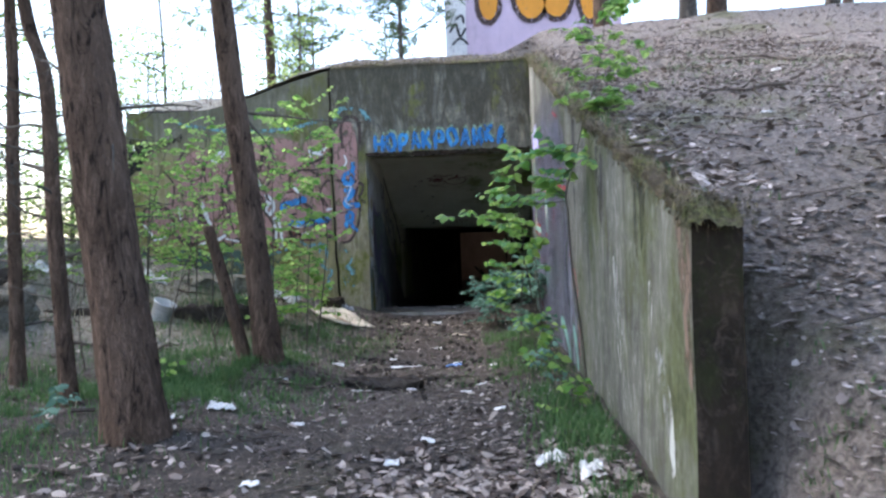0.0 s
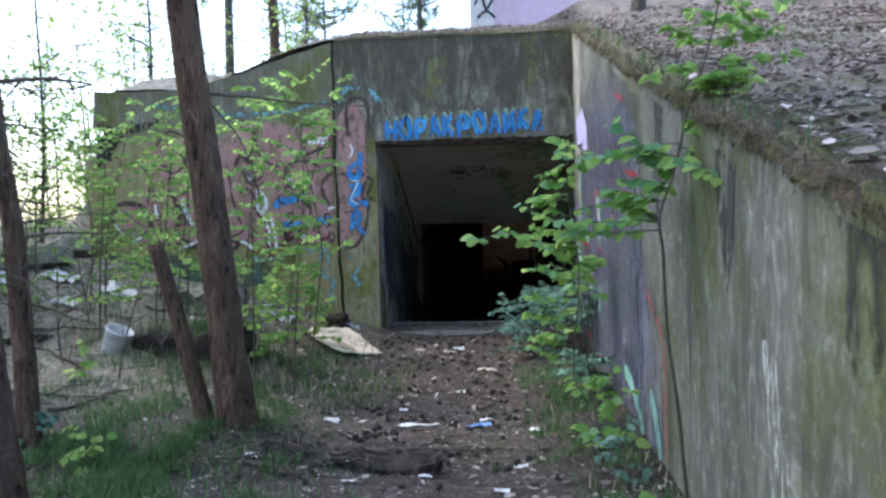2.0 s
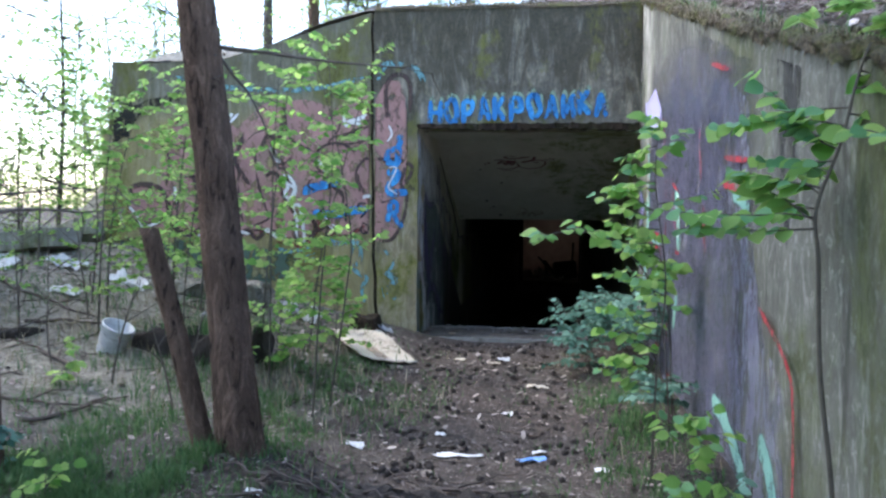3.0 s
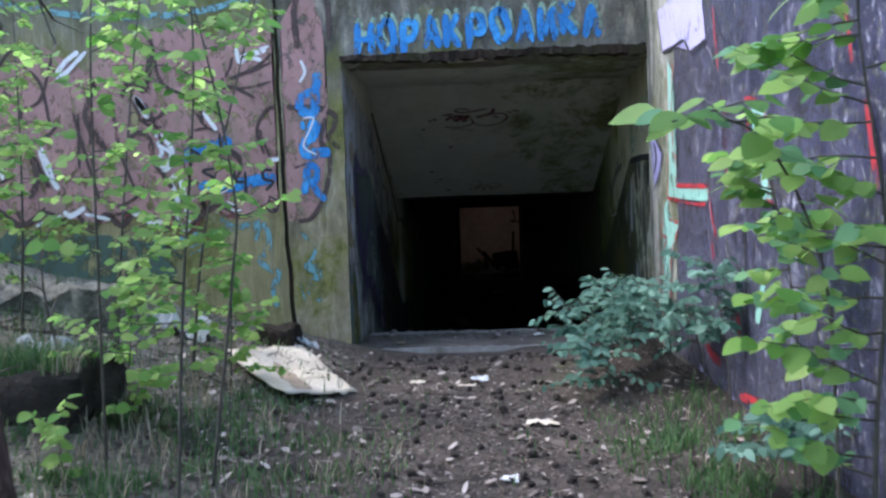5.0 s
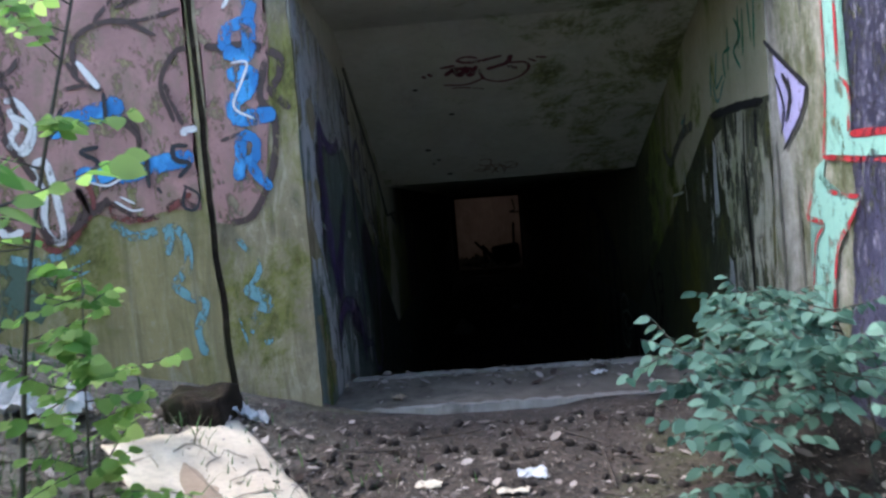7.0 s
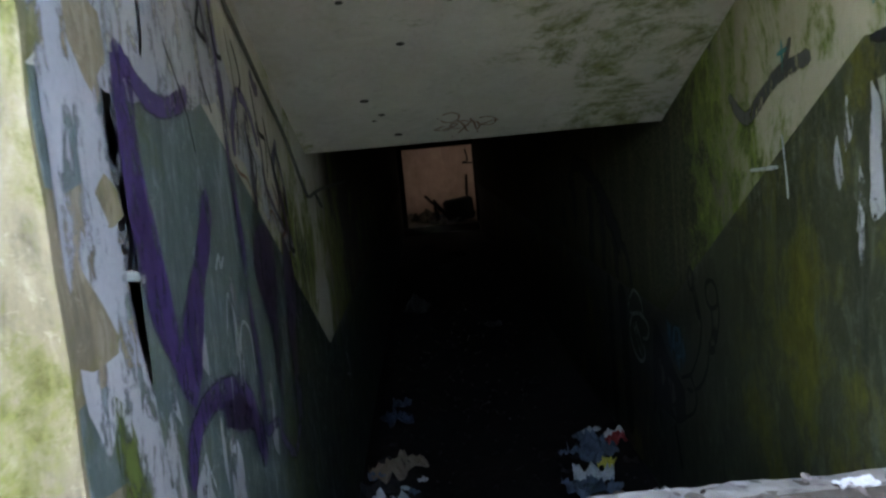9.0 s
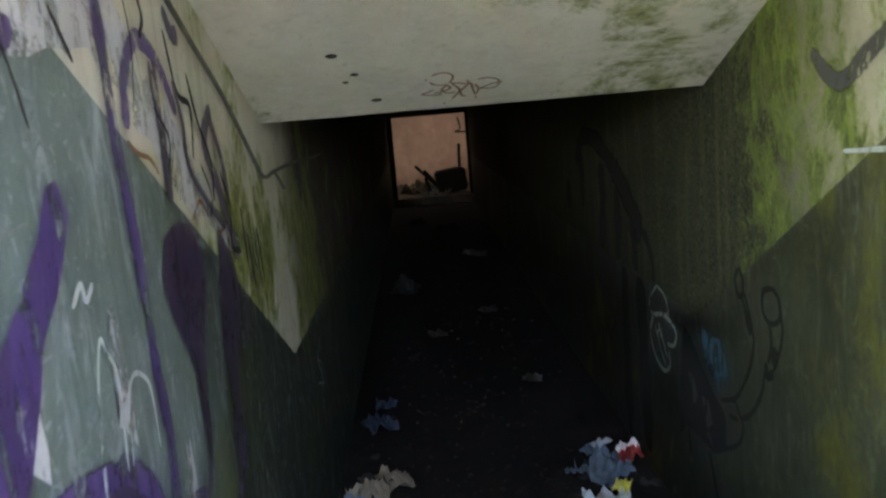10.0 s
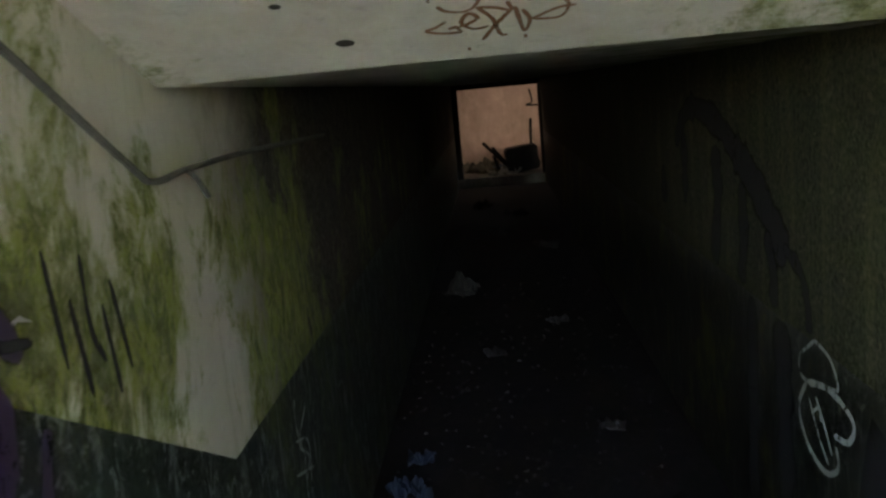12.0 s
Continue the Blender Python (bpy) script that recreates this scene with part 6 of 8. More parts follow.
LEAVES = [leaf_mesh("leaf", 0.058, 0.046, M_LEAF, 0.12), leaf_mesh("leaf", 0.068, 0.052, M_LEAF, 0.08, 0.25), leaf_mesh("leaf", 0.046, 0.037, M_LEAF, 0.18, 0.1)]
LEAVES_BIG = [leaf_mesh("leaf", 0.072, 0.054, M_LEAF, 0.1), leaf_mesh("leaf", 0.085, 0.06, M_LEAF, 0.08, 0.25), leaf_mesh("leaf", 0.062, 0.05, M_LEAF_DARK, 0.12, 0.15)]
LEAVES_LOW = [leaf_mesh("leaf", 0.058, 0.031, M_LEAF_BLUE, 0.10, 0.3), leaf_mesh("leaf", 0.070, 0.037, M_LEAF_BLUE, 0.12, 0.2), leaf_mesh("leaf", 0.048, 0.026, M_LEAF_BLUE, 0.2, 0.35)]


def put_leaf(parent, rnd, p, way, meshes):
    x = Vector((way.x, way.y, way.z * 0.4 - rnd.uniform(0.0, 0.5))).normalized()
    z = (Vector((0, -0.45, 0.75)) + Vector((rnd.gauss(0, 0.4), rnd.gauss(0, 0.4), 0))).normalized()
    y = z.cross(x).normalized()
    z = x.cross(y)
    ob = new("leaf", rnd.choice(meshes))
    s = rnd.uniform(0.7, 1.2)
    ob.matrix_basis = Matrix(((x.x, y.x, z.x, p.x), (x.y, y.y, z.y, p.y), (x.z, y.z, z.z, p.z), (0, 0, 0, 1))) @ Matrix.Scale(s, 4)
    ob.parent = parent


def folded_leaf(crown, rnd, c, least, most):
    """One small leaf, folded along its rib, in a joined crown."""
    b = rnd.uniform(0, math.tau)
    u = Vector((math.cos(b), math.sin(b), rnd.uniform(-0.5, 0.1))).normalized() * rnd.uniform(least, most)
    n = Vector((rnd.gauss(0, 0.4), -0.45 + rnd.gauss(0, 0.4), 0.75)).normalized()
    v = n.cross(u).normalized() * u.length * 0.42
    n = n * u.length * 0.12
    rib = [crown.verts.new(c), crown.verts.new(c + u * 0.55 - n * 0.3), crown.verts.new(c + u - n * 1.2)]
    for w in (v, -v):
        flank = [crown.verts.new(c + u * 0.3 + w + n), crown.verts.new(c + u * 0.68 + w * 0.8 + n * 0.4)]
        crown.faces.new((rib[0], rib[1], flank[1], flank[0]))
        crown.faces.new((rib[1], rib[2], flank[1]))


def sapling(name, label, way, r, twigs, leaves, meshes, seed, reach=(0.25, 0.6), low=0.25, group="saplings", toward=None, droop=0.1, top_toward=None):
    """A thin stem along the way, side twigs, and leaves along the twigs."""
    rnd = random.Random(seed)
    thing = tagged(new(name), label, "sapling", group)
    pts = curve_through(way, 12)
    bm = bmesh.new()
    tube(bm, pts, [0.72 * r * (1 - 0.75 * i / len(pts)) for i in range(len(pts))], 6)
    part("stem", bm, M_STEM, thing, smooth=True)
    count, crown = 0, bmesh.new()
    for k in range(twigs):
        s = low + (1 - low) * (k + rnd.random()) / twigs
        p = pts[min(len(pts) - 1, int(s * (len(pts) - 1)))]
        aim = top_toward if top_toward is not None and s > 0.66 else toward
        a = rnd.uniform(0, math.tau) if aim is None or rnd.random() < 0.35 else aim + rnd.gauss(0, 0.6)
        ln = rnd.uniform(*reach) * (1.1 - 0.5 * s)
        br = crooked(rnd, p, (math.cos(a), math.sin(a), rnd.uniform(0.0, 0.6) - droop), ln, 0.16, 6)
        bm = bmesh.new()
        tube(bm, br, [0.0035 * (1 - i / 7.5) for i in range(7)], 4)
        twig = part("twig", bm, M_STEM, thing)
        line = curve_through(br, 4)
        for i in range(leaves):
            j = int((0.15 + 0.85 * (i + rnd.random()) / leaves) * (len(line) - 1))
            count += 1
            if count > 300:
                folded_leaf(crown, rnd, line[min(j, len(line) - 1)] + Vector((rnd.gauss(0, 0.02), rnd.gauss(0, 0.02), 0)), 0.05, 0.085)
                continue
            t = (line[min(j + 1, len(line) - 1)] - line[max(j - 1, 0)]).normalized()
            side = Vector((-t.y, t.x, 0)) * (1 if i % 2 else -1)
            put_leaf(twig, rnd, line[min(j, len(line) - 1)], (t * 0.6 + side + Vector((rnd.gauss(0, 0.2), rnd.gauss(0, 0.2), 0))).normalized(), meshes)
    if count > 300:
        part("crown", crown, M_BUSHLEAF, thing, "light green leaf crown", True)["kind"] = "stuff"
    return thing


def gz(x, y, d=0.03):
    return rough_ground(x, y) - d


def bushy_sapling(label, way, twigs, leaves, seed, reach):
    """A sapling beyond the near ones: its many leaves are one crown."""
    rnd = random.Random(seed)
    thing = tagged(new("sapling"), label, "sapling", "saplings")
    pts = curve_through(way, 10)
    bm, crown = bmesh.new(), bmesh.new()
    tube(bm, pts, [0.009 * (1 - 0.75 * i / len(pts)) for i in range(len(pts))], 6)
    part("stem", bm, M_STEM, thing, smooth=True)
    tb = bmesh.new()
    for k in range(twigs):
        s = 0.2 + 0.8 * (k + rnd.random()) / twigs
        a = rnd.uniform(0, math.tau)
        br = crooked(rnd, pts[min(len(pts) - 1, int(s * (len(pts) - 1)))], (math.cos(a), math.sin(a), rnd.uniform(-0.1, 0.5)), rnd.uniform(*reach) * (1.15 - 0.5 * s), 0.16, 6)
        tube(tb, br, [0.0035 * (1 - i / 7.5) for i in range(7)], 3)
        line = curve_through(br, 4)
        for i in range(leaves):
            c = line[min(len(line) - 1, int((0.15 + 0.85 * (i + rnd.random()) / leaves) * (len(line) - 1)))]
            folded_leaf(crown, rnd, c, 0.035, 0.062)
    part("limbwork", tb, M_STEM, thing)["kind"] = "stuff"
    part("crown", crown, M_BUSHLEAF, thing, "light green leaf crown", True)["kind"] = "stuff"
    return thing


S = "young broadleaf sapling with light green leaves"
for k, (x, y, h) in enumerate([(-2.95, -1.5, 2.1), (-3.3, -2.6, 2.0), (-3.75, -1.9, 2.1), (-4.3, -2.6, 1.9), (-4.7, -1.2, 2.3), (-3.4, -1.1, 1.6), (-5.3, -2.3, 2.0)]):
    z = gz(x, y)
    bushy_sapling(S + " on the bank", [(x, y, z), (x + 0.05, y, z + 0.45 * h), (x + 0.16 * math.sin(k * 2.1), y + 0.1 * math.cos(k), z + h)], 26, 15, 300 + k, (0.3, 0.7))
sapling("sapling", S + " by graffiti", [(-1.43, -3.18, gz(-1.43, -3.18)), (-1.40, -3.1, 0.75), (-1.33, -3.05, 1.7), (-1.38, -3.0, 2.5)], 0.011, 22, 13, LEAVES, 61, (0.25, 0.6), 0.3)
sapling("sapling", S + " by graffiti", [(-1.40, -2.86, gz(-1.40, -2.86)), (-1.28, -2.85, 0.8), (-1.24, -2.9, 1.2), (-1.36, -2.95, 1.95), (-1.6, -2.9, 2.7)], 0.011, 20, 13, LEAVES, 62, (0.25, 0.55), 0.42)
sapling("sapling", S + " by graffiti", [(-1.83, -2.9, gz(-1.83, -2.9)), (-1.80, -2.95, 0.8), (-1.76, -3.0, 1.75), (-1.7, -3.0, 2.5)], 0.010, 22, 13, LEAVES, 63, (0.25, 0.6), 0.22)
sapling("sapling", S + " by the wall", [(-1.95, -1.5, gz(-1.95, -1.5)), (-1.85, -1.45, 1.0), (-1.6, -1.4, 2.0), (-1.36, -1.5, 2.75)], 0.013, 23, 13, LEAVES, 64, (0.25, 0.65), 0.2)
sapling("sapling", S + " by the wall", [(-2.35, -1.6, gz(-2.35, -1.6)), (-2.3, -1.55, 1.0), (-2.2, -1.5, 2.0), (-2.1, -1.5, 2.6)], 0.012, 23, 13, LEAVES, 65, (0.3, 0.7), 0.3)
sapling("sapling", S + " on the bank", [(-2.9, -2.2, gz(-2.9, -2.2)), (-2.85, -2.2, 1.2), (-2.75, -2.2, 2.0), (-2.65, -2.2, 2.5)], 0.012, 23, 13, LEAVES, 66, (0.3, 0.75), 0.2)
sapling("sapling", S + " on the bank", [(-3.45, -2.2, gz(-3.45, -2.2)), (-3.4, -2.2, 1.2), (-3.25, -2.2, 1.9), (-3.05, -2.2, 2.5)], 0.012, 23, 13, LEAVES, 67, (0.3, 0.75), 0.15)
sapling("sapling", S + ", low and bushy", [(-1.72, -1.5, gz(-1.72, -1.5)), (-1.7, -1.5, 0.5), (-1.66, -1.52, 0.95)], 0.008, 20, 12, LEAVES, 68, (0.2, 0.4), 0.1)
sapling("sapling", S + ", low and bushy", [(-1.95, -2.5, gz(-1.95, -2.5)), (-1.9, -2.45, 0.45), (-1.85, -2.5, 0.9)], 0.008, 16, 12, LEAVES, 69, (0.2, 0.45), 0.1)
sapling("sapling", S + " on the bank", [(-2.45, -3.0, gz(-2.45, -3.0)), (-2.4, -3.0, 0.9), (-2.3, -3.0, 1.6), (-2.25, -3.0, 2.2)], 0.010, 22, 13, LEAVES, 70, (0.3, 0.6), 0.35)
sapling("sapling", S + ", low and bushy", [(-2.3, -0.9, gz(-2.3, -0.9)), (-1.95, -0.85, 0.45), (-1.75, -0.85, 0.5)], 0.007, 8, 7, LEAVES, 71, (0.15, 0.35), 0.3)
sapling("sapling", "tall thin sapling with dark stem growing against the retaining wall", [(1.08, -5.96, gz(1.08, -5.96)), (1.04, -5.96, 0.5), (1.0, -5.95, 0.85), (0.985, -5.95, 1.2), (0.975, -5.95, 1.36), (1.04, -5.95, 1.56), (1.09, -5.95, 1.78), (1.16, -5.95, 1.98), (1.24, -5.95, 2.3), (1.26, -5.95, 2.6)], 0.013, 36, 17, LEAVES_BIG, 72, (0.3, 0.62), 0.40, toward=2.5, top_toward=0.5)
sapling("shrub", "broadleaf shrub with bright green leaves leaning over the path", [(0.68, -4.3, gz(0.68, -4.3)), (0.70, -4.28, 0.5), (0.74, -4.25, 1.0), (0.68, -4.25, 1.5), (0.70, -4.25, 1.85)], 0.010, 26, 11, LEAVES_BIG, 73, (0.22, 0.5), 0.2, toward=2.9)
sapling("shrub", "slim broadleaf shrub beside the graffiti on the retaining wall", [(0.93, -3.2, gz(0.93, -3.2)), (0.9, -3.2, 0.6), (0.85, -3.2, 1.0), (0.78, -3.2, 1.25)], 0.008, 14, 9, LEAVES_BIG, 76, (0.15, 0.34), 0.45)
sapling("shrub", "low broadleaf shrub with bright green leaves on the path edge", [(0.8, -4.85, gz(0.8, -4.85)), (0.78, -4.85, 0.25), (0.7, -4.9, 0.5)], 0.006, 11, 8, LEAVES_BIG, 77, (0.15, 0.4), 0.1)
sapling("shrub", "broadleaf shrub with bright green leaves leaning over the path", [(0.85, -3.7, gz(0.85, -3.7)), (0.82, -3.75, 0.4), (0.76, -3.85, 0.8), (0.64, -4.0, 1.05), (0.42, -4.35, 1.22), (0.22, -4.65, 1.25), (0.10, -4.88, 1.22)], 0.009, 14, 4, LEAVES_BIG, 74, (0.08, 0.18), 0.2)
for k, (x, y, hgt, lean) in enumerate([(0.85, -1.0, 0.60, -0.35), (0.80, -1.4, 0.55, -0.25), (0.97, -1.65, 0.56, -0.12), (0.55, -1.1, 0.46, -0.25), (0.92, -0.6, 0.60, -0.25), (0.95, -3.25, 0.3, -0.08), (0.99, -2.05, 0.80, -0.1), (0.5, -1.4, 0.36, -0.2), (0.9, -1.2, 0.6, -0.15)]):
    sapling("low_shrub", "low dense shrub with blue-green leaves at the wall foot", [(x, y, gz(x, y)), (x + lean * 0.3, y, hgt * 0.5), (x + lean, y, hgt)], 0.008, 21, 12, LEAVES_LOW, 80 + k, (0.22, 0.48), 0.56 if k != 7 else 0.2, "low shrubs", droop=0.18)
for k, (x, y) in enumerate([(0.9, -6.6), (0.85, -5.4), (-2.1, -5.2), (-2.6, -4.9), (-1.95, -3.1), (-2.2, -6.6), (-3.0, -3.6)]):
    sapling("seedling", "small leafy seedling on the forest floor", [(x, y, gz(x, y)), (x + 0.03, y, gz(x, y) + 0.15), (x, y + 0.04, gz(x, y) + 0.3)], 0.005, 7, 6, LEAVES_LOW if k % 2 else LEAVES, 95 + k, (0.1, 0.22), 0.2, "seedlings")


# ---------- forest floor ----------
M_GRASS = leafy("grass", (0.036, 0.095, 0.03), (0.125, 0.215, 0.08), 0.4)
M_DRYGRASS = leafy("dry_grass", (0.16, 0.135, 0.085), (0.40, 0.36, 0.26), 0.3)
M_DRYLEAF = leafy("dry_leaves", (0.05, 0.034, 0.027), (0.46, 0.395, 0.35), 0.1, power=1.9)
M_HILLLEAF = leafy("matted_leaf_litter", (0.09, 0.072, 0.062), (0.52, 0.45, 0.41), 0.1, power=2.0)
M_CONE = plain("pine_cone", (0.022, 0.016, 0.013), (0.055, 0.04, 0.03), 60, 0.9, 0.6, random_tint=0.4)
M_PAPER = plain("dirty_paper", (0.62, 0.60, 0.57), (0.78, 0.77, 0.75), 9, 0.8)
M_PLASTIC = plain("dirty_white_plastic", (0.36, 0.37, 0.37), (0.62, 0.63, 0.63), 11, 0.45)
M_BLUEPLASTIC = plain("blue_plastic", (0.12, 0.28, 0.62), (0.25, 0.42, 0.75), 9, 0.4)
M_BOARD = plain("stained_chipboard", (0.52, 0.44, 0.33), (0.68, 0.61, 0.48), 5, 0.85)
M_SOIL = plain("dark_soil", (0.022, 0.017, 0.013), (0.055, 0.043, 0.033), 6, 0.98, 0.8, 0.04)
M_ROOT = plain("root_wood", (0.035, 0.026, 0.02), (0.12, 0.092, 0.074), 14, 0.9)


def moss_cover():
    m, nt, b = nodes_of("moss_and_straw")
    v = coords(nt)
    fine = noise_of(nt, v, 60, 8, 0.75, 0.5)
    mid = noise_of(nt, v, 13, 8, 0.7, 0.4)
    c = mixed(nt, ramp(nt, fine, 0.36, 0.64), (0.03, 0.022, 0.014), (0.215, 0.17, 0.105))
    c = mixed(nt, scaled(nt, ramp(nt, mid, 0.55, 0.40), 0.6), c, (0.05, 0.04, 0.028))
    c = mixed(nt, scaled(nt, ramp(nt, noise_of(nt, v, 2.6, 8, 0.72, 0.5), 0.50, 0.60), 0.85), c, mixed(nt, ramp(nt, fine, 0.4, 0.6), (0.05, 0.058, 0.013), (0.16, 0.175, 0.045)))
    nt.links.new(c, b.inputs["Base Color"])
    b.inputs["Roughness"].default_value = 0.98
    bumped(nt, b, mixed(nt, 0.4, fine, mid), 1.0, 0.05)
    return m


M_MOSS = moss_cover()


def stuff(name, verts, faces, material, label, category):
    me = bpy.data.meshes.new(name)
    me.from_pydata(verts, [], faces)
    me.materials.append(material)
    return tagged(new(name, me), label, category, kind="stuff")


def clear(x, y):
    """Whether loose ground stuff may lie here."""
    if 0.12 < y < 0.94 and L_IN + 0.04 < x < R_IN - 0.04:
        return True
    return not (-0.05 < y < 0.5 and LEFT_END < x < 1.35) and not (WING_END - 0.05 < y < 0.05 and -0.04 < x - WING_X - wing_shift(y) < 0.02)


def grass(name, spots, material, label, seed):
    rnd = random.Random(seed)
    verts, faces = [], []
    for cx, cy, sx, sy, n, h in spots:
        for _ in range(n):
            x, y = rnd.gauss(cx, sx), rnd.gauss(cy, sy)
            thin = noise.noise(Vector((x * 1.9, y * 1.9, seed))) + 0.6 * noise.noise(Vector((x * 5, y * 5, seed)))
            if not clear(x, y) or (abs(x + 0.25 + 0.05 * y) < 0.45 and rnd.random() < 0.8) or (thin < 0.02 and rnd.random() < 0.85):
                continue
            z, a, hh = (0.41 if -2.97 < x < -2.03 and -2.74 < y < -2.13 else wing_top(y) + 0.05 if WING_END < y < 0 and 0 < x - WING_X - wing_shift(y) < 0.3 else rough_ground(x, y) - 0.01), rnd.uniform(0, math.tau), h * rnd.uniform(0.5, 1.3)
            b, w = hh * rnd.uniform(0.15, 0.8), rnd.uniform(0.002, 0.0045)
            c, s = math.cos(a), math.sin(a)
            i = len(verts)
            for t, k in ((0, 1), (0.5, 0.9), (1, 0)):
                px, py, pz = x + c * b * t * t, y + s * b * t * t, z + hh * (t - 0.25 * t * t * b / hh)
                verts += [(px - s * w * k, py + c * w * k, pz), (px + s * w * k, py - c * w * k, pz)] if k else [(px, py, pz)]
            faces += [(i, i + 1, i + 3, i + 2), (i + 2, i + 3, i + 4)]
    return stuff(name, verts, faces, material, label, "grass")


grass("grass", [(-3.6, -2.0, 0.9, 0.9, 1500, 0.09), (-4.8, -1.4, 1.0, 0.9, 1000, 0.1), (-3.0, -0.8, 0.9, 0.4, 900, 0.1), (-2.6, -7.7, 0.7, 0.7, 900, 0.08), (-1.7, -8.8, 0.6, 0.5, 350, 0.06), (-1.2, -5.6, 0.4, 0.5, 800, 0.07), (0.85, -2.7, 0.12, 0.5, 800, 0.12), (1.5, -8.95, 0.13, 0.2, 900, 0.05), (-1.6, -4.6, 0.3, 0.35, 2700, 0.094), (-2.2, -5.4, 0.7, 0.5, 1125, 0.079), (-2.0, -3.0, 0.5, 0.4, 1725, 0.108), (-1.6, -2.2, 0.35, 0.5, 1100, 0.09), (0.85, -5.4, 0.12, 0.9, 1000, 0.079), (0.98, -7.4, 0.07, 0.6, 800, 0.094), (0.5, -3.0, 0.25, 0.7, 900, 0.079), (0.3, -4.2, 0.4, 0.6, 700, 0.072), (-0.9, -2.4, 0.3, 0.7, 900, 0.072), (-3.4, -4.2, 0.9, 0.9, 675, 0.094), (-4.5, -6.5, 1.5, 1.5, 675, 0.094), (0.2, -2.0, 0.5, 0.35, 700, 0.065), (-3.2, -1.2, 0.7, 0.5, 675, 0.101), (2.4, -5.0, 1.0, 2.0, 500, 0.050), (-1.95, -5.3, 0.42, 0.5, 3200, 0.1), (-1.35, -5.0, 0.2, 0.5, 1500, 0.08), (-2.7, -5.9, 0.6, 0.8, 1700, 0.1), (-2.3, -7.2, 0.5, 0.5, 600, 0.08), (2.6, -3.0, 0.5, 1.0, 1500, 0.05), (-2.5, -2.55, 0.3, 0.14, 1500, 0.12), (0.72, -2.6, 0.16, 0.3, 1300, 0.1), (0.92, -6.6, 0.12, 0.9, 2200, 0.11), (0.55, -4.1, 0.28, 0.6, 1600, 0.08), (-2.0, -5.1, 0.4, 0.45, 5200, 0.1), (-3.0, -6.6, 0.5, 0.6, 5200, 0.08), (-2.3, -7.9, 0.4, 0.5, 2000, 0.06), (-3.7, -5.6, 0.6, 0.8, 3600, 0.09), (-2.5, -4.2, 0.5, 0.5, 2400, 0.09), (-1.5, -3.2, 0.3, 0.6, 1800, 0.09), (-1.75, -1.75, 0.3, 0.3, 500, 0.08)], M_GRASS, "green woodland grass in tufts", 7)
grass("dry_grass", [(-2.6, -2.8, 0.8, 0.8, 525, 0.144), (-3.6, -2.4, 0.8, 1.0, 525, 0.158), (-1.9, -4.4, 0.7, 0.9, 195, 0.115), (-4.8, -3.0, 1.2, 1.6, 525, 0.173), (0.85, -4.6, 0.14, 1.2, 160, 0.130), (1.12, -4.5, 0.05, 2.6, 2200, 0.050), (1.13, -7.6, 0.05, 0.6, 900, 0.040), (1.16, -8.4, 0.05, 0.15, 600, 0.036), (-0.3, 0.75, 0.9, 0.2, 900, 0.086), (-2.3, -1.6, 0.7, 0.5, 450, 0.122), (-1.5, -2.6, 0.45, 0.5, 800, 0.11), (-2.5, -2.5, 0.3, 0.15, 1100, 0.13)], M_DRYGRASS, "pale dry grass stalks", 8)


def dry_leaves(seed, material, label, zones):
    rnd = random.Random(seed)
    verts, faces = [], []
    zones = [(n, lambda r=r: (rnd.uniform(r[0], r[1]), rnd.uniform(r[2], r[3]))) for n, *r in zones]
    for n, pick in zones:
        for _ in range(n):
            x, y = pick()
            if not clear(x, y):
                continue
            z = (0.025 if 0.1 < y < 0.95 and L_IN < x < R_IN else wing_top(y) + 0.08 if WING_END < y < 0 and 0 < x - WING_X - wing_shift(y) < 0.3 else rough_ground(x, y)) + rnd.uniform(0.004, 0.018)
            s, a = (rnd.uniform(0.024, 0.038) if rnd.random() < (0.07 if x > 1.25 else 0.14 if y > -7 else 0.4) else rnd.uniform(0.007, 0.018 if x > 1.25 else 0.022)), rnd.uniform(0, math.tau)
            c, d = math.cos(a), math.sin(a)
            tip, roll, curl, wide = rnd.gauss(0, 0.25), rnd.gauss(0, 0.25), rnd.uniform(-0.3, 0.7), rnd.uniform(0.5, 0.9)
            i = len(verts)
            for u, v in ((1.15, 0.05), (0.5, 0.75), (-0.45, 0.7), (-1.05, 0), (-0.5, -0.7), (0.45, -0.75)):
                v *= wide
                verts.append((x + s * (u * c - v * d), y + s * (u * d + v * c), z + s * (tip * u + roll * v + curl * v * v)))
            faces += [(i, i + 1, i + 2, i + 3), (i, i + 3, i + 4, i + 5)]
    stuff("dry_leaves", verts, faces, material, label, "leaves")


dry_leaves(11, M_DRYLEAF, "scattered brown and pale dry leaves", [(1400, -2.7, -1.1, -2.6, -0.4), (2600, -0.3, 1.2, -10.2, -7.2), (2200, 0.6, 1.1, -11.2, -7.6), (5500, -1.8, 1.1, -11, -0.1), (1500, 0.0, 1.1, -9.5, -5.5), (5200, -7, -1.4, -7, -0.1), (1600, -5, -1.2, -11, -7), (1300, -4, 1.2, 0.45, 2), (40, -1.2, 1.0, 0.13, 0.93)])
dry_leaves(17, M_HILLLEAF, "matted grey-brown leaf litter over the hillside", [(17000, 1.2, 4.4, -9.5, 0.8), (13000, 1.2, 6.5, -10.5, 2.6), (1600, 1.25, 2.3, -9.6, -7.8), (4500, 1.25, 3.4, -11.2, -7.6), (900, 1.2, 1.9, -9.6, 0)])


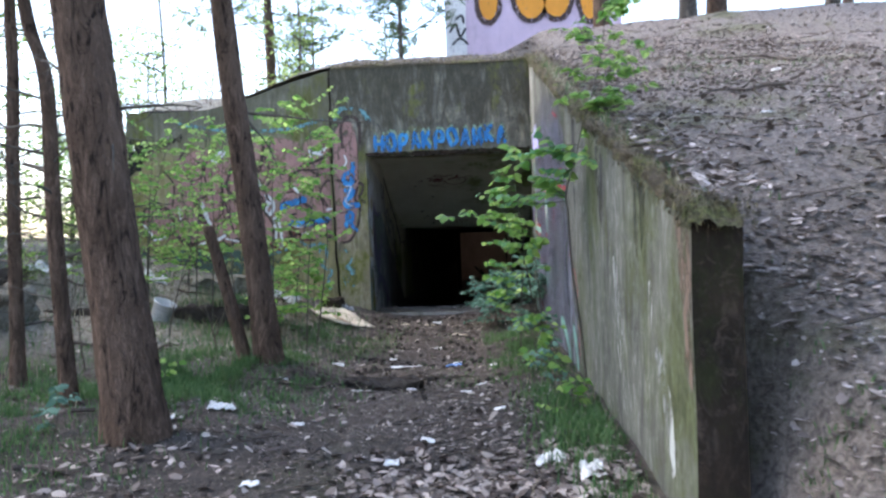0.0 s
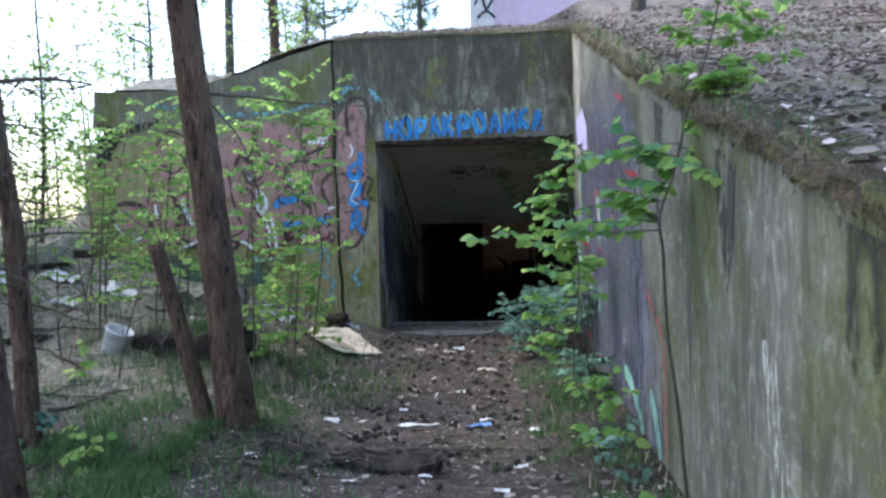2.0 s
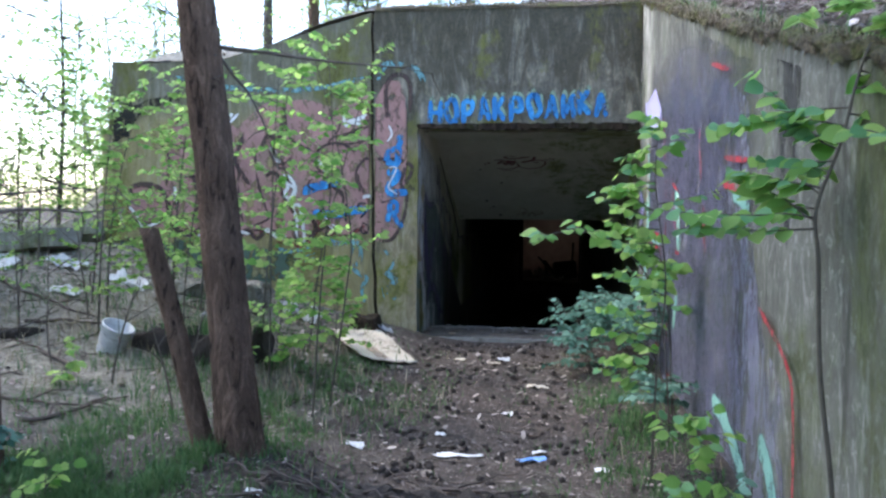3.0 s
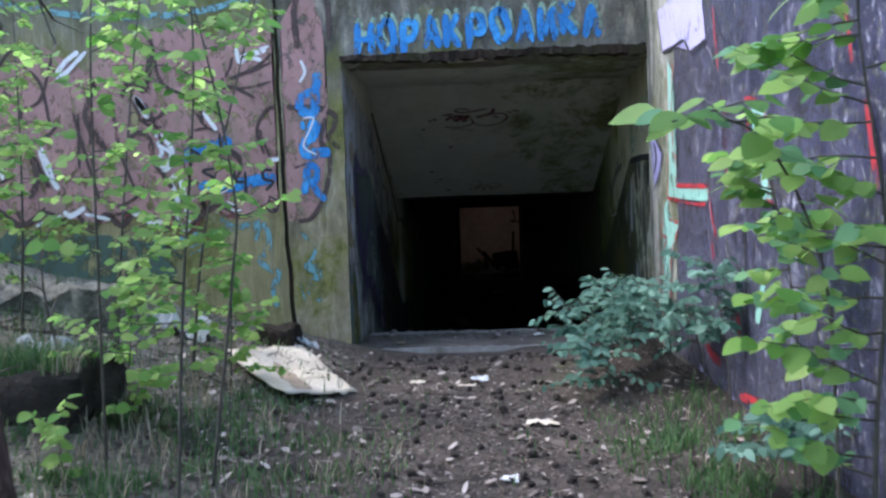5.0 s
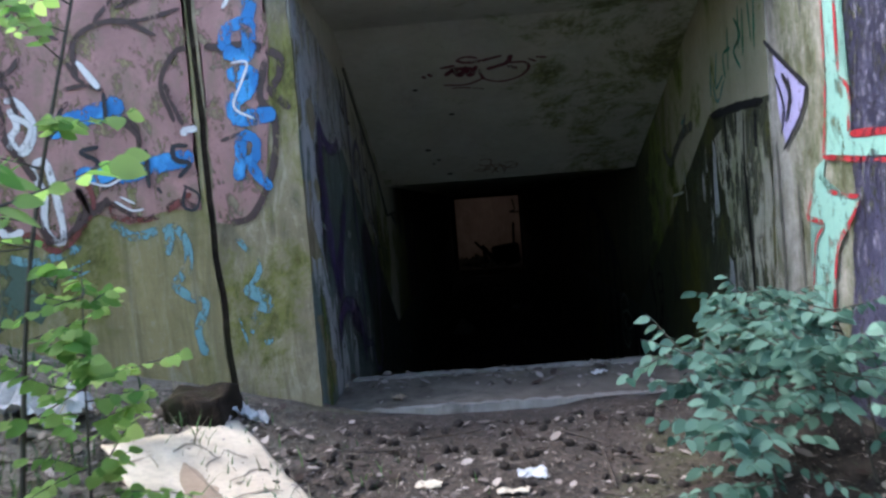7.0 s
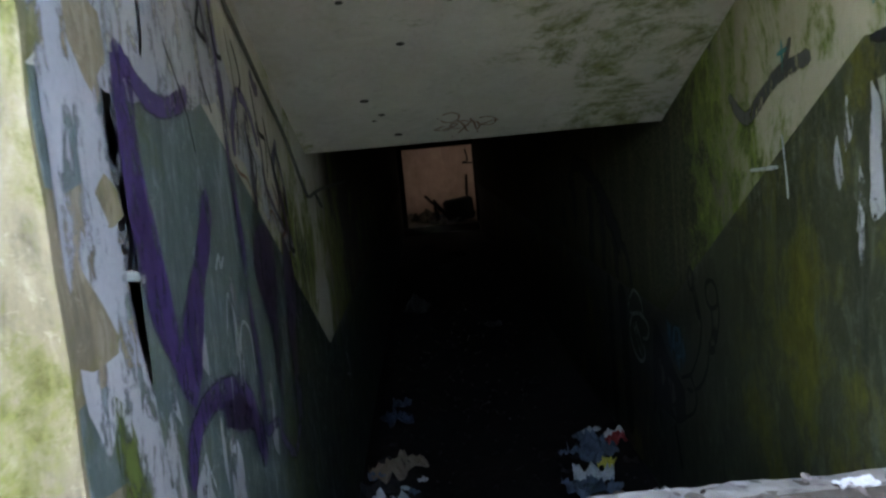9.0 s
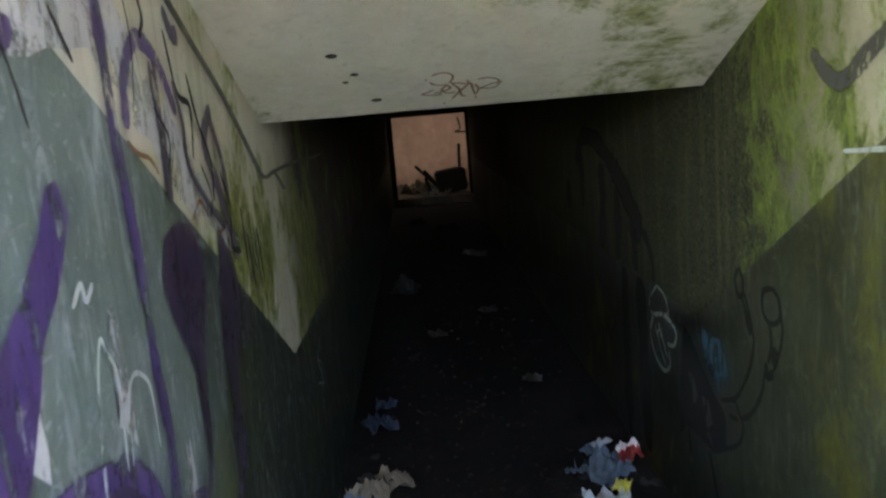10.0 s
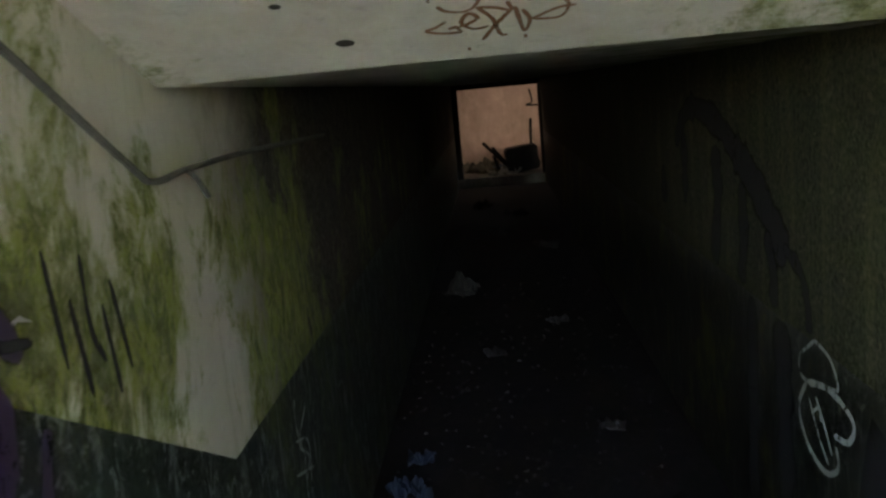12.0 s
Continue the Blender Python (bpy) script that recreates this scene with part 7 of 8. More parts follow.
def fine_litter(label, zones, seed):
    """Needles and crumbs of bark that cover the earth."""
    rnd = random.Random(seed)
    verts, faces = [], []
    for n, x0, x1, y0, y1 in zones:
        for _ in range(n):
            x, y = rnd.uniform(x0, x1) - abs(rnd.gauss(0, 0.5)) * (rnd.random() < 0.6), rnd.uniform(y0, y1) - abs(rnd.gauss(0, 0.7)) * (rnd.random() < 0.5)
            if not clear(x, y):
                continue
            z = rough_ground(x, y) + rnd.uniform(0.001, 0.006)
            a = rnd.uniform(0, math.tau)
            u, w = (rnd.uniform(0.012, 0.03), rnd.uniform(0.0011, 0.002)) if rnd.random() < 0.55 else (rnd.uniform(0.004, 0.013), rnd.uniform(0.003, 0.008))
            c, d, tip = math.cos(a), math.sin(a), rnd.gauss(0, 0.004)
            i = len(verts)
            verts += [(x - u * c, y - u * d, z - tip), (x + w * d, y - w * c, z + 0.003), (x + u * c, y + u * d, z + tip), (x - w * d, y + w * c, z + 0.004)]
            faces.append((i, i + 1, i + 2, i + 3))
    stuff("needle_litter", verts, faces, leafy("needle_litter", (0.016, 0.011, 0.008), (0.36, 0.30, 0.245), 0.05, power=2.4), label, "litter")


fine_litter("fine litter of pine needles, bark crumbs and soil over the path", [(26000, -1.9, 1.1, -4.2, -0.1), (26000, -2.4, 1.15, -9.2, -4.2), (14000, -4.6, -1.9, -6.5, -0.4), (9000, -7.0, 1.0, -13.0, -6.0)], 19)


def twigs():
    rnd = random.Random(12)
    bm = bmesh.new()
    for _ in range(620):
        if rnd.random() < 0.45:
            x, y = rnd.uniform(1.4, 5.5), rnd.uniform(-10, 2)
        else:
            x, y = rnd.uniform(-4.5, 1.05), rnd.uniform(-10, -0.2)
        if not clear(x, y):
            continue
        a, ln = rnd.uniform(0, math.tau), rnd.uniform(0.08, 0.4)
        pts = [(x + math.cos(a) * ln * t, y + math.sin(a) * ln * t + rnd.gauss(0, 0.01), rough_ground(x + math.cos(a) * ln * t, y + math.sin(a) * ln * t) + 0.01) for t in (0, 0.5, 1)]
        if clear(*pts[2][:2]):
            tube(bm, pts, [0.005, 0.004, 0.0025], 4)
    ob = part("twigs", bm, M_ROOT)
    tagged(ob, "small dry twigs on the forest floor", "twigs", kind="stuff")


twigs()


def cone_mesh():
    bm = bmesh.new()
    rings, n = [], 8
    for i in range(6):
        t = i / 5
        r = 0.016 * math.sin(math.pi * (0.12 + 0.86 * t)) ** 0.7
        rings.append([bm.verts.new((0.046 * t - 0.023, (r * (1.18 if (i + j) % 2 else 0.82)) * math.cos(j * math.tau / n), (r * (1.18 if (i + j) % 2 else 0.82)) * math.sin(j * math.tau / n))) for j in range(n)])
    for r0, r1 in zip(rings, rings[1:]):
        for j in range(n):
            bm.faces.new((r0[j], r0[(j + 1) % n], r1[(j + 1) % n], r1[j]))
    bm.faces.new(rings[0])
    bm.faces.new(rings[-1])
    me = bpy.data.meshes.new("pine_cone")
    bm.to_mesh(me)
    bm.free()
    me.materials.append(M_CONE)
    return me


CONE = cone_mesh()
rnd = random.Random(13)
placed = 0
while placed < 290:
    x, y = (rnd.gauss(-0.35, 0.55), rnd.uniform(-4.6, -0.12)) if placed < 230 else (rnd.uniform(-1.2, 0.9), rnd.uniform(-9.5, -4.4))
    if not (clear(x, y) and -1.7 < x < 0.95):
        continue
    ob = tagged(new("pine_cone", CONE), "dark dry pine cone on the path", "pine cone", "pine cones on the path")
    ob.matrix_basis = pose(x, y, rough_ground(x, y) + 0.012, rnd.uniform(0, 360), rnd.uniform(-30, 30), rnd.uniform(0, 360)) @ Matrix.Scale(rnd.uniform(0.75, 1.25), 4)
    placed += 1


def crumple(name, label, x, y, size, material, seed, flat=0.35, category="litter", group="", z=None, turn=0.0, tall=1.0):
    """Crumpled paper or film: a folded sheet."""
    rnd = random.Random(seed)
    bm = bmesh.new()
    n = 13

    def at(u, v):
        q = Vector((u * 2.3 + seed, v * 2.3, seed * 0.7))
        f = noise.noise(q * 1.3) + 0.7 * abs(noise.noise(q * 3.1)) + 0.35 * abs(noise.noise(q * 7.3))
        r = 1 + 0.35 * noise.noise(q * 0.9 + Vector((5, 5, 5))) + 0.12 * noise.noise(q * 4.1)
        px, py = size[0] * (u - 0.5) * r, size[1] * (v - 0.5) * r
        c, s = math.cos(turn), math.sin(turn)
        gx, gy = x + c * px - s * py, y + s * px + c * py
        base = rough_ground(gx, gy) if z is None else z
        return (gx, gy, base + 0.012 + max(-0.006, flat * min(size) * f * tall))
    quad_grid(bm, at, n, n)
    ret = bmesh.ops.extrude_face_region(bm, geom=list(bm.faces))
    for v in [g for g in ret["geom"] if isinstance(g, bmesh.types.BMVert)]:
        v.co.z += 0.002
    return tagged(part(name, fixed(bm), material), label, category, group)


crumple("paper_scrap", "crumpled white paper tissue on the path edge", -1.35, -6.05, (0.16, 0.12), M_PAPER, 1)
crumple("paper_scrap", "crumpled white paper tissue on the path edge", -1.62, -6.35, (0.13, 0.12), M_PAPER, 2)
crumple("paper_scrap", "crumpled white paper on dry leaves", 0.74, -7.5, (0.13, 0.15), M_PAPER, 3)
crumple("paper_scrap", "crumpled white paper on dry leaves", 0.9, -7.85, (0.10, 0.16), M_PAPER, 4)
crumple("paper_scrap", "flat dirty white paper strip on the path", -0.38, -3.65, (0.28, 0.10), M_PAPER, 5, 0.12)
crumple("paper_scrap", "small white scrap on the path", -1.02, -3.66, (0.11, 0.08), M_PAPER, 6, 0.2)
crumple("plastic_scrap", "torn blue plastic scrap on the path", 0.05, -3.72, (0.17, 0.09), M_BLUEPLASTIC, 7, 0.2)
crumple("paper_scrap", "small white scrap beside blue plastic", 0.1, -3.55, (0.09, 0.05), M_PAPER, 8, 0.2)
crumple("bark_scrap", "pale yellowish wood chip on the path", 0.05, -1.92, (0.16, 0.09), M_BOARD, 9, 0.15)
crumple("bark_scrap", "pale wood chip near the entrance", -0.36, -1.06, (0.12, 0.07), M_BOARD, 10, 0.2)
crumple("bark_scrap", "pale wood chip near the entrance", -0.68, -0.95, (0.10, 0.06), M_BOARD, 12, 0.2)
crumple("paper_scrap", "grey scrap near the entrance", -0.28, -0.9, (0.11, 0.08), M_PLASTIC, 13, 0.2)
crumple("plastic_bag", "crumpled white plastic bag with stains", -2.28, -0.75, (0.36, 0.26), M_PLASTIC, 14, 0.5)
crumple("plastic_bag", "small white plastic wrapper by the pier", -1.5, -0.35, (0.13, 0.1), M_PLASTIC, 15, 0.5)
crumple("plastic_bag", "white plastic rubbish on the bank", -4.4, -1.2, (0.32, 0.22), M_PLASTIC, 16, 0.25)
crumple("plastic_bag", "white plastic rubbish on the bank", -4.0, -1.9, (0.22, 0.15), M_PLASTIC, 17, 0.25)
crumple("plastic_bag", "torn white plastic sheet on the bank", -4.95, -1.6, (0.5, 0.35), M_PLASTIC, 19, 0.3)
crumple("plastic_bag", "white plastic rubbish on the bank", -5.9, -1.9, (0.45, 0.25), M_PAPER, 20, 0.2)
crumple("plastic_bag", "white plastic rubbish on the bank", -3.75, -1.25, (0.3, 0.22), M_PAPER, 21, 0.4)
crumple("plastic_bag", "white plastic rubbish on the bank", -2.7, -1.7, (0.3, 0.25), M_PLASTIC, 18, 0.4)
for k, (x, y) in enumerate([(-0.6, -5.1), (0.25, -5.3), (-0.2, -4.9), (0.5, -6.1), (-0.75, -6.4), (0.1, -6.9), (0.35, -4.7), (-0.55, -3.2), (-0.15, -2.7), (0.45, -4.0), (-1.25, -4.8), (3.0, -3.9), (2.2, -6.2), (-0.05, -7.3), (0.6, -8.2), (-0.7, -7.6)]):
    crumple("paper_scrap", "small pale paper scrap on the ground", x, y, (0.075, 0.055), M_PAPER, 30 + k, 0.2, "litter", "small paper scraps")


def warped_board():
    bm = bmesh.new()

    def at(u, v):
        # corner to corner by its four edges
        a, b, c, d = Vector((-1.35, -1.72)), Vector((-1.03, -1.21)), Vector((-1.52, -0.50)), Vector((-1.88, -1.05))
        p = a.lerp(b, u).lerp(d.lerp(c, u), v)
        x = p.x + 0.025 * noise.noise(Vector((u * 7, v * 7, 1)))
        y = p.y + 0.025 * noise.noise(Vector((u * 7, v * 7, 4)))
        lift = 0.012 + 0.05 * (1 - u) * (1 - u) * (1 - v) + 0.03 * (1 - u) * v * v - 0.02 * math.sin(math.pi * v) * (1 - u) + 0.008 * noise.noise(Vector((u * 9, v * 9, 7)))
        return (x, y, max(rough_ground(x, y) + 0.012, ground_height(x, y) + lift))
    quad_grid(bm, at, 22, 16)
    ret = bmesh.ops.extrude_face_region(bm, geom=list(bm.faces))
    for v in [g for g in ret["geom"] if isinstance(g, bmesh.types.BMVert)]:
        v.co.z += 0.012
    board = tagged(part("warped_board", fixed(bm), M_BOARD, smooth=True), "warped pale board with stains and scrawled lines on the ground", "board")
    return board, at


board, board_at = warped_board()
lines("scrawl", lambda u, v, d: tuple(Vector(board_at(u, v)) + Vector((0, 0, 0.012 + d))), [[(0.40, 0.80), (0.55, 0.86), (0.62, 0.70)], [(0.5, 0.62), (0.7, 0.72), (0.85, 0.60)], [(0.6, 0.45), (0.78, 0.5), (0.92, 0.42)], [(0.5, 0.3), (0.7, 0.28), (0.85, 0.22)], [(0.1, 0.8), (0.25, 0.84)]], paint("faded_pencil", (0.26, 0.22, 0.17), None, 0.45), board, "dark scrawled lines", 0.018, 0.003)
patch("stain", lambda u, v, d: tuple(Vector(board_at(u, v)) + Vector((0, 0, 0.012 + d))), [(0.2, 0.05), (0.28, 0.5), (0.4, 0.72), (0.5, 0.45), (0.42, 0.08)], plain("brown_stain", (0.30, 0.22, 0.15), (0.40, 0.31, 0.22), 8), board, "brown water stain", 0.003, 0.03, 0.06)


def bucket():
    thing = tagged(new("bucket"), "dirty white plastic bucket tilted on the bank", "bucket")
    bm = bmesh.new()
    n, prof = 28, [(0.0, 0.0), (0.105, 0.0), (0.11, 0.02), (0.135, 0.26), (0.146, 0.265), (0.146, 0.285), (0.130, 0.285), (0.104, 0.03), (0.0, 0.025)]
    rings = [[bm.verts.new((r * math.cos(k * math.tau / n), r * math.sin(k * math.tau / n), z)) for k in range(n)] for r, z in prof[1:-1]]
    for r0, r1 in zip(rings, rings[1:]):
        for k in range(n):
            bm.faces.new((r0[k], r0[(k + 1) % n], r1[(k + 1) % n], r1[k]))
    bm.faces.new(rings[0][::-1])
    bm.faces.new(rings[-1])
    part("body", fixed(bm), M_PLASTIC, thing, smooth=True)
    bm = bmesh.new()
    tube(bm, [(0.148 * math.cos(a), -0.03 - 0.10 * math.sin(a), 0.27 - 0.08 * math.sin(a)) for a in [math.pi * k / 12 for k in range(13)]], 0.003, 5)
    part("handle", bm, plain("wire", (0.3, 0.3, 0.3), (0.4, 0.4, 0.4), 8, 0.5, metal=0.8), thing, "thin wire handle")
    thing.matrix_basis = pose(-3.08, -2.85, rough_ground(-3.08, -2.85) - 0.03, 16, 20, 30) @ Matrix.Scale(0.82, 4)
    return thing


bucket()


def ledge(name, label, lo, hi, material, amp=0.09):
    bm = bmesh.new()
    box(bm, lo, hi)
    cut_fine(bm, 0.06, amp, 0.14)
    return tagged(part(name, bm, material, smooth=True), label, "earth bank", kind="stuff")


ledge("earth_ledge", "undercut dark earth bank with roots", (-2.95, -2.72, 0.05), (-2.05, -2.15, 0.42), M_SOIL)
ledge("earth_ledge", "dark earth step below the wall", (-3.6, -1.1, 0.3), (-2.6, -0.6, 0.62), M_GROUND)
ledge("earth_ledge", "dark earth step on the slope", (-5.6, -3.7, 0.2), (-4.2, -3.2, 0.7), M_GROUND)
ledge("earth_ledge", "dark undercut earth step on the slope", (-4.6, -2.95, 0.15), (-3.7, -2.6, 0.40), M_SOIL)
ledge("earth_ledge", "dark undercut earth step on the slope", (-6.2, -2.3, 0.4), (-5.0, -1.95, 0.85), M_SOIL)
# Near-black block standing in for the dark hollow beside the pier.
ob = ledge("hollow_block", "dark block standing in for the hollow by the pier", (-1.83, -0.60, -0.02), (-1.56, -0.30, 0.29), M_WINGEND, 0.04)
ob["category"], ob["kind"] = "rubble", ""



def broken_slab(x, y, z, size, turn, tilt, seed, label):
    """A slab of broken concrete with a ragged edge, half sunk in the bank."""
    rnd = random.Random(seed)
    bm = bmesh.new()
    n = 9
    prism(bm, [(size * rnd.uniform(0.75, 1.1) * math.cos(k * math.tau / n), 0.6 * size * rnd.uniform(0.75, 1.1) * math.sin(k * math.tau / n)) for k in range(n)], "z", -0.09, 0.09)
    cut_fine(bm, 0.09, 0.02, 0.13)
    thing = tagged(part("concrete_slab", bm, M_SLABS), label, "rubble", "broken slabs")
    thing.matrix_basis = pose(x, y, z, tilt, 0.6 * tilt, turn)


M_SLABS = concrete("broken_concrete", (0.33, 0.31, 0.26), (0.17, 0.16, 0.13), (0.05, 0.047, 0.038), (0.12, 0.14, 0.04), 0.7, 0.4, (0.5, 0.48, 0.43), 0.4)
for k, (x, y, size, turn, tilt) in enumerate([(-5.05, -0.9, 0.55, 12, -12), (-5.9, -1.3, 0.5, -25, 9), (-5.5, -2.4, 0.45, 40, 8), (-4.9, -0.15, 0.35, 5, -25), (-6.6, -0.6, 0.6, 70, -8)]):
    broken_slab(x, y, rough_ground(x, y) + 0.05, size, turn, tilt, 500 + k, "broken concrete slab half sunk in the bank")


def bare_stem(x, y, h, seed):
    """A dead sapling stem with a few bare side shoots."""
    rnd = random.Random(seed)
    thing = tagged(new("dead_sapling"), "thin bare dead sapling standing on the bank", "sapling", "dead saplings")
    z = rough_ground(x, y) - 0.04
    way = crooked(rnd, Vector((x, y, z)), (rnd.gauss(0, 0.12), rnd.gauss(0, 0.12), 1), h, 0.08, 6)
    bm = bmesh.new()
    tube(bm, way, [0.009 * (1 - i / 8) for i in range(7)], 5)
    part("stem", bm, M_TWIG, thing)
    for k in (2, 3, 4):
        a = rnd.uniform(0, math.tau)
        bm = bmesh.new()
        tube(bm, crooked(rnd, way[k], (math.cos(a), math.sin(a), 0.8), h * rnd.uniform(0.2, 0.4), 0.15, 4), [0.005, 0.0045, 0.004, 0.003, 0.002], 4)
        part("side_shoot", bm, M_TWIG, thing)


for k, (x, y, h) in enumerate([(-3.55, -2.3, 0.95), (-3.3, -3.2, 1.0), (-3.75, -2.9, 0.8), (-2.35, -3.3, 0.75), (-2.75, -3.4, 0.9), (-4.1, -2.4, 1.1), (-3.05, -2.0, 1.2), (-2.5, -1.9, 1.0), (-4.5, -3.1, 0.9), (-3.9, -1.7, 1.0), (-2.15, -3.75, 0.7), (-3.4, -4.1, 0.8), (-3.0, -4.6, 0.7), (-4.3, -4.4, 1.1)]):
    bare_stem(x, y, h, 300 + k)


def fallen_branch(x, y, turn, length, seed):
    rnd = random.Random(seed)
    a = math.radians(turn)
    pts = []
    for k in range(8):
        px, py = x + math.cos(a) * length * k / 7 + rnd.gauss(0, 0.02), y + math.sin(a) * length * k / 7 + rnd.gauss(0, 0.02)
        pts.append(Vector((px, py, rough_ground(px, py) + 0.012 + rnd.uniform(0, 0.02))))
    thing = tagged(new("fallen_branch"), "fallen dry branch lying on the forest floor", "branch", "fallen branches")
    bm = bmesh.new()
    tube(bm, pts, [0.017 * (1 - k / 10) for k in range(8)], 6)
    part("limb", bm, M_ROOT, thing)
    for k in (2, 4, 5):
        b2 = a + rnd.choice((-0.7, 0.7))
        end = pts[k] + Vector((math.cos(b2), math.sin(b2), 0)) * length * 0.25
        end.z = rough_ground(end.x, end.y) + 0.03
        bm = bmesh.new()
        tube(bm, [pts[k], (pts[k] + end) * 0.5 + Vector((0, 0, 0.03)), end], [0.008, 0.006, 0.003], 4)
        part("side_shoot", bm, M_ROOT, thing)


for k, (x, y, turn, length) in enumerate([(-3.9, -2.6, 20, 0.9), (-3.1, -3.3, 150, 0.8), (-4.6, -2.0, -15, 1.2), (-2.9, -4.2, 60, 0.7), (-3.6, -3.9, 5, 1.0), (-2.3, -6.2, 30, 0.6), (-3.0, -6.6, 170, 0.9), (-4.6, -3.9, 40, 1.1), (-2.0, -7.4, -20, 0.5), (-3.7, -5.6, 100, 0.9), (2.6, -5.2, 200, 0.7), (3.4, -3.2, 120, 0.8), (2.2, -7.9, 70, 0.6), (-3.4, -1.5, 10, 1.0), (-0.95, -4.42, 3, 1.0), (-1.25, -4.95, -8, 0.6)]):
    fallen_branch(x, y, turn, length, 340 + k)

# the fallen root mass across the path
roots = tagged(new("root_mass"), "tangle of dark exposed roots across the path", "roots")
rnd = random.Random(21)
for k in range(30):
    x, y = rnd.uniform(-1.2, -0.25), rnd.gauss(-4.62, 0.12)
    a = rnd.gauss(0.1, 0.5) + (math.pi if rnd.random() < 0.5 else 0)
    ln = rnd.uniform(0.15, 0.55)
    pts = []
    for t in (0, 0.2, 0.4, 0.6, 0.8, 1):
        px, py = x + math.cos(a) * ln * t + rnd.gauss(0, 0.02), y + math.sin(a) * ln * t + rnd.gauss(0, 0.02)
        pts.append((px, py, rough_ground(px, py) + 0.02 + 0.05 * math.sin(math.pi * t) * rnd.random()))
    bm = bmesh.new()
    r = rnd.uniform(0.004, 0.012)
    tube(bm, pts, [r, r, r * 0.9, r * 0.75, r * 0.6, r * 0.35], 6)
    part("root", bm, M_ROOT, roots, smooth=True)
# Dark block standing in for the shaded hollow among the roots.
bm = bmesh.new()
box(bm, (-1.3, -4.80, -0.25), (-0.15, -4.46, -0.095))
cut_fine(bm, 0.04, 0.07, 0.09)
part("root_hollow", bm, M_SOIL, roots, "dark soil block standing in for the hollow among the roots")

# needles and moss overhanging the wing wall and the portal
rnd = random.Random(22)
bm = bmesh.new()


def mat_strip(u, v):
    y = WING_END - 0.03 + (0.05 - WING_END) * u
    w = Vector((y, v * 0.5, 0))
    lap = -0.025 - 0.03 * noise.noise(w * 2.1) - 0.03 * noise.noise(w * 9) - 0.015 * noise.noise(w * 31)
    across = lap + (0.155 + 0.20 * ease(-8.0, -7.0, y) - lap) * max(0.0, (v - 0.2) / 0.8)
    drop = (-0.01 - 0.03 * abs(noise.noise(w * 2.7)) - 0.035 * abs(noise.noise(w * 13)) - 0.03 * abs(noise.noise(w * 41))) * max(0.0, 1 - v / 0.2) * ease(WING_END, WING_END + 0.3, y)
    z = wing_top(y) + 0.018 + 0.035 * math.sin(math.pi * min(1, v * 1.1)) + 0.02 * noise.noise(w * 5) + 0.025 * noise.noise(w * 17) + 0.015 * noise.noise(Vector((y, v, 2)) * 40) + drop
    z = max(z - 0.1, rough_ground(WING_X + wing_shift(y) + across, y) + 0.004) if v > 0.75 and y > -7.6 else z
    z -= 0.05 * max(0.0, 1 - u * 200)
    return (WING_X + wing_shift(y) + across, y - 0.05 * max(0.0, 1 - u * 120), z)


quad_grid(bm, mat_strip, 700, 22)
tagged(part("moss_mat", bm, M_MOSS, smooth=True), "mat of moss and needles lapping over the wall top", "moss", kind="stuff")
bm = bmesh.new()


def top_strip(u, v):
    x = -1.70 + 2.75 * u
    w = Vector((x, v * 3, 3))
    return (x, -0.012 - 0.012 * noise.noise(w * 5) + 0.55 * v, 3.43 + 0.03 * math.sin(math.pi * min(1, v * 1.5)) + 0.02 * noise.noise(w * 5) - (0.035 if v < 0.08 else 0))


quad_grid(bm, top_strip, 60, 8)
tagged(part("moss_mat", bm, M_MOSS, smooth=True), "thin mat of moss and grass on the portal top", "moss", kind="stuff")



def fringe():
    """Straw and moss threads hanging over the wall tops."""
    rnd = random.Random(77)
    verts, faces = [], []
    for k in range(3750):
        if k >= 3400:
            p = Vector((WING_X + wing_shift(WING_END) + rnd.uniform(-0.05, 0.22), WING_END - rnd.uniform(-0.03, 0.04), wing_top(WING_END) + rnd.uniform(-0.03, 0.06)))
            out = Vector((rnd.gauss(0, 0.6), -rnd.uniform(0.1, 1.0), 0))
        elif k < 2500:
            y = rnd.uniform(WING_END, -0.05)
            p = Vector((WING_X + wing_shift(y) + rnd.uniform(-0.05, 0.05), y, wing_top(y) + rnd.uniform(-0.02, 0.08)))
            out = Vector((-rnd.uniform(0.1, 1.0), rnd.gauss(0, 0.7), 0))
        else:
            p = Vector((rnd.uniform(-1.7, 0.95), rnd.uniform(-0.02, 0.04), 3.43 + rnd.uniform(-0.01, 0.03)))
            out = Vector((rnd.gauss(0, 0.7), -rnd.uniform(0.1, 1.0), 0))
        ln = rnd.uniform(0.02, 0.065 if k < 3400 else 0.035)
        q = p + out * ln * 0.6 + Vector((0, 0, rnd.uniform(-0.2, 0.5) * ln))
        e = q + out * ln * 0.3 - Vector((0, 0, ln * rnd.uniform(0.3, 1.0)))
        w = Vector((out.y, -out.x, 0)).normalized() * rnd.uniform(0.0012, 0.003)
        i = len(verts)
        verts.extend(tuple(a) for a in (p - w, p + w, q + w, q - w, e))
        faces.extend(((i, i + 1, i + 2, i + 3), (i + 3, i + 2, i + 4)))
    stuff("moss_fringe", verts, faces, leafy("straw_and_moss", (0.03, 0.028, 0.012), (0.22, 0.185, 0.10), 0.25, power=1.8), "threads of straw and moss hanging over the wall tops", "moss")


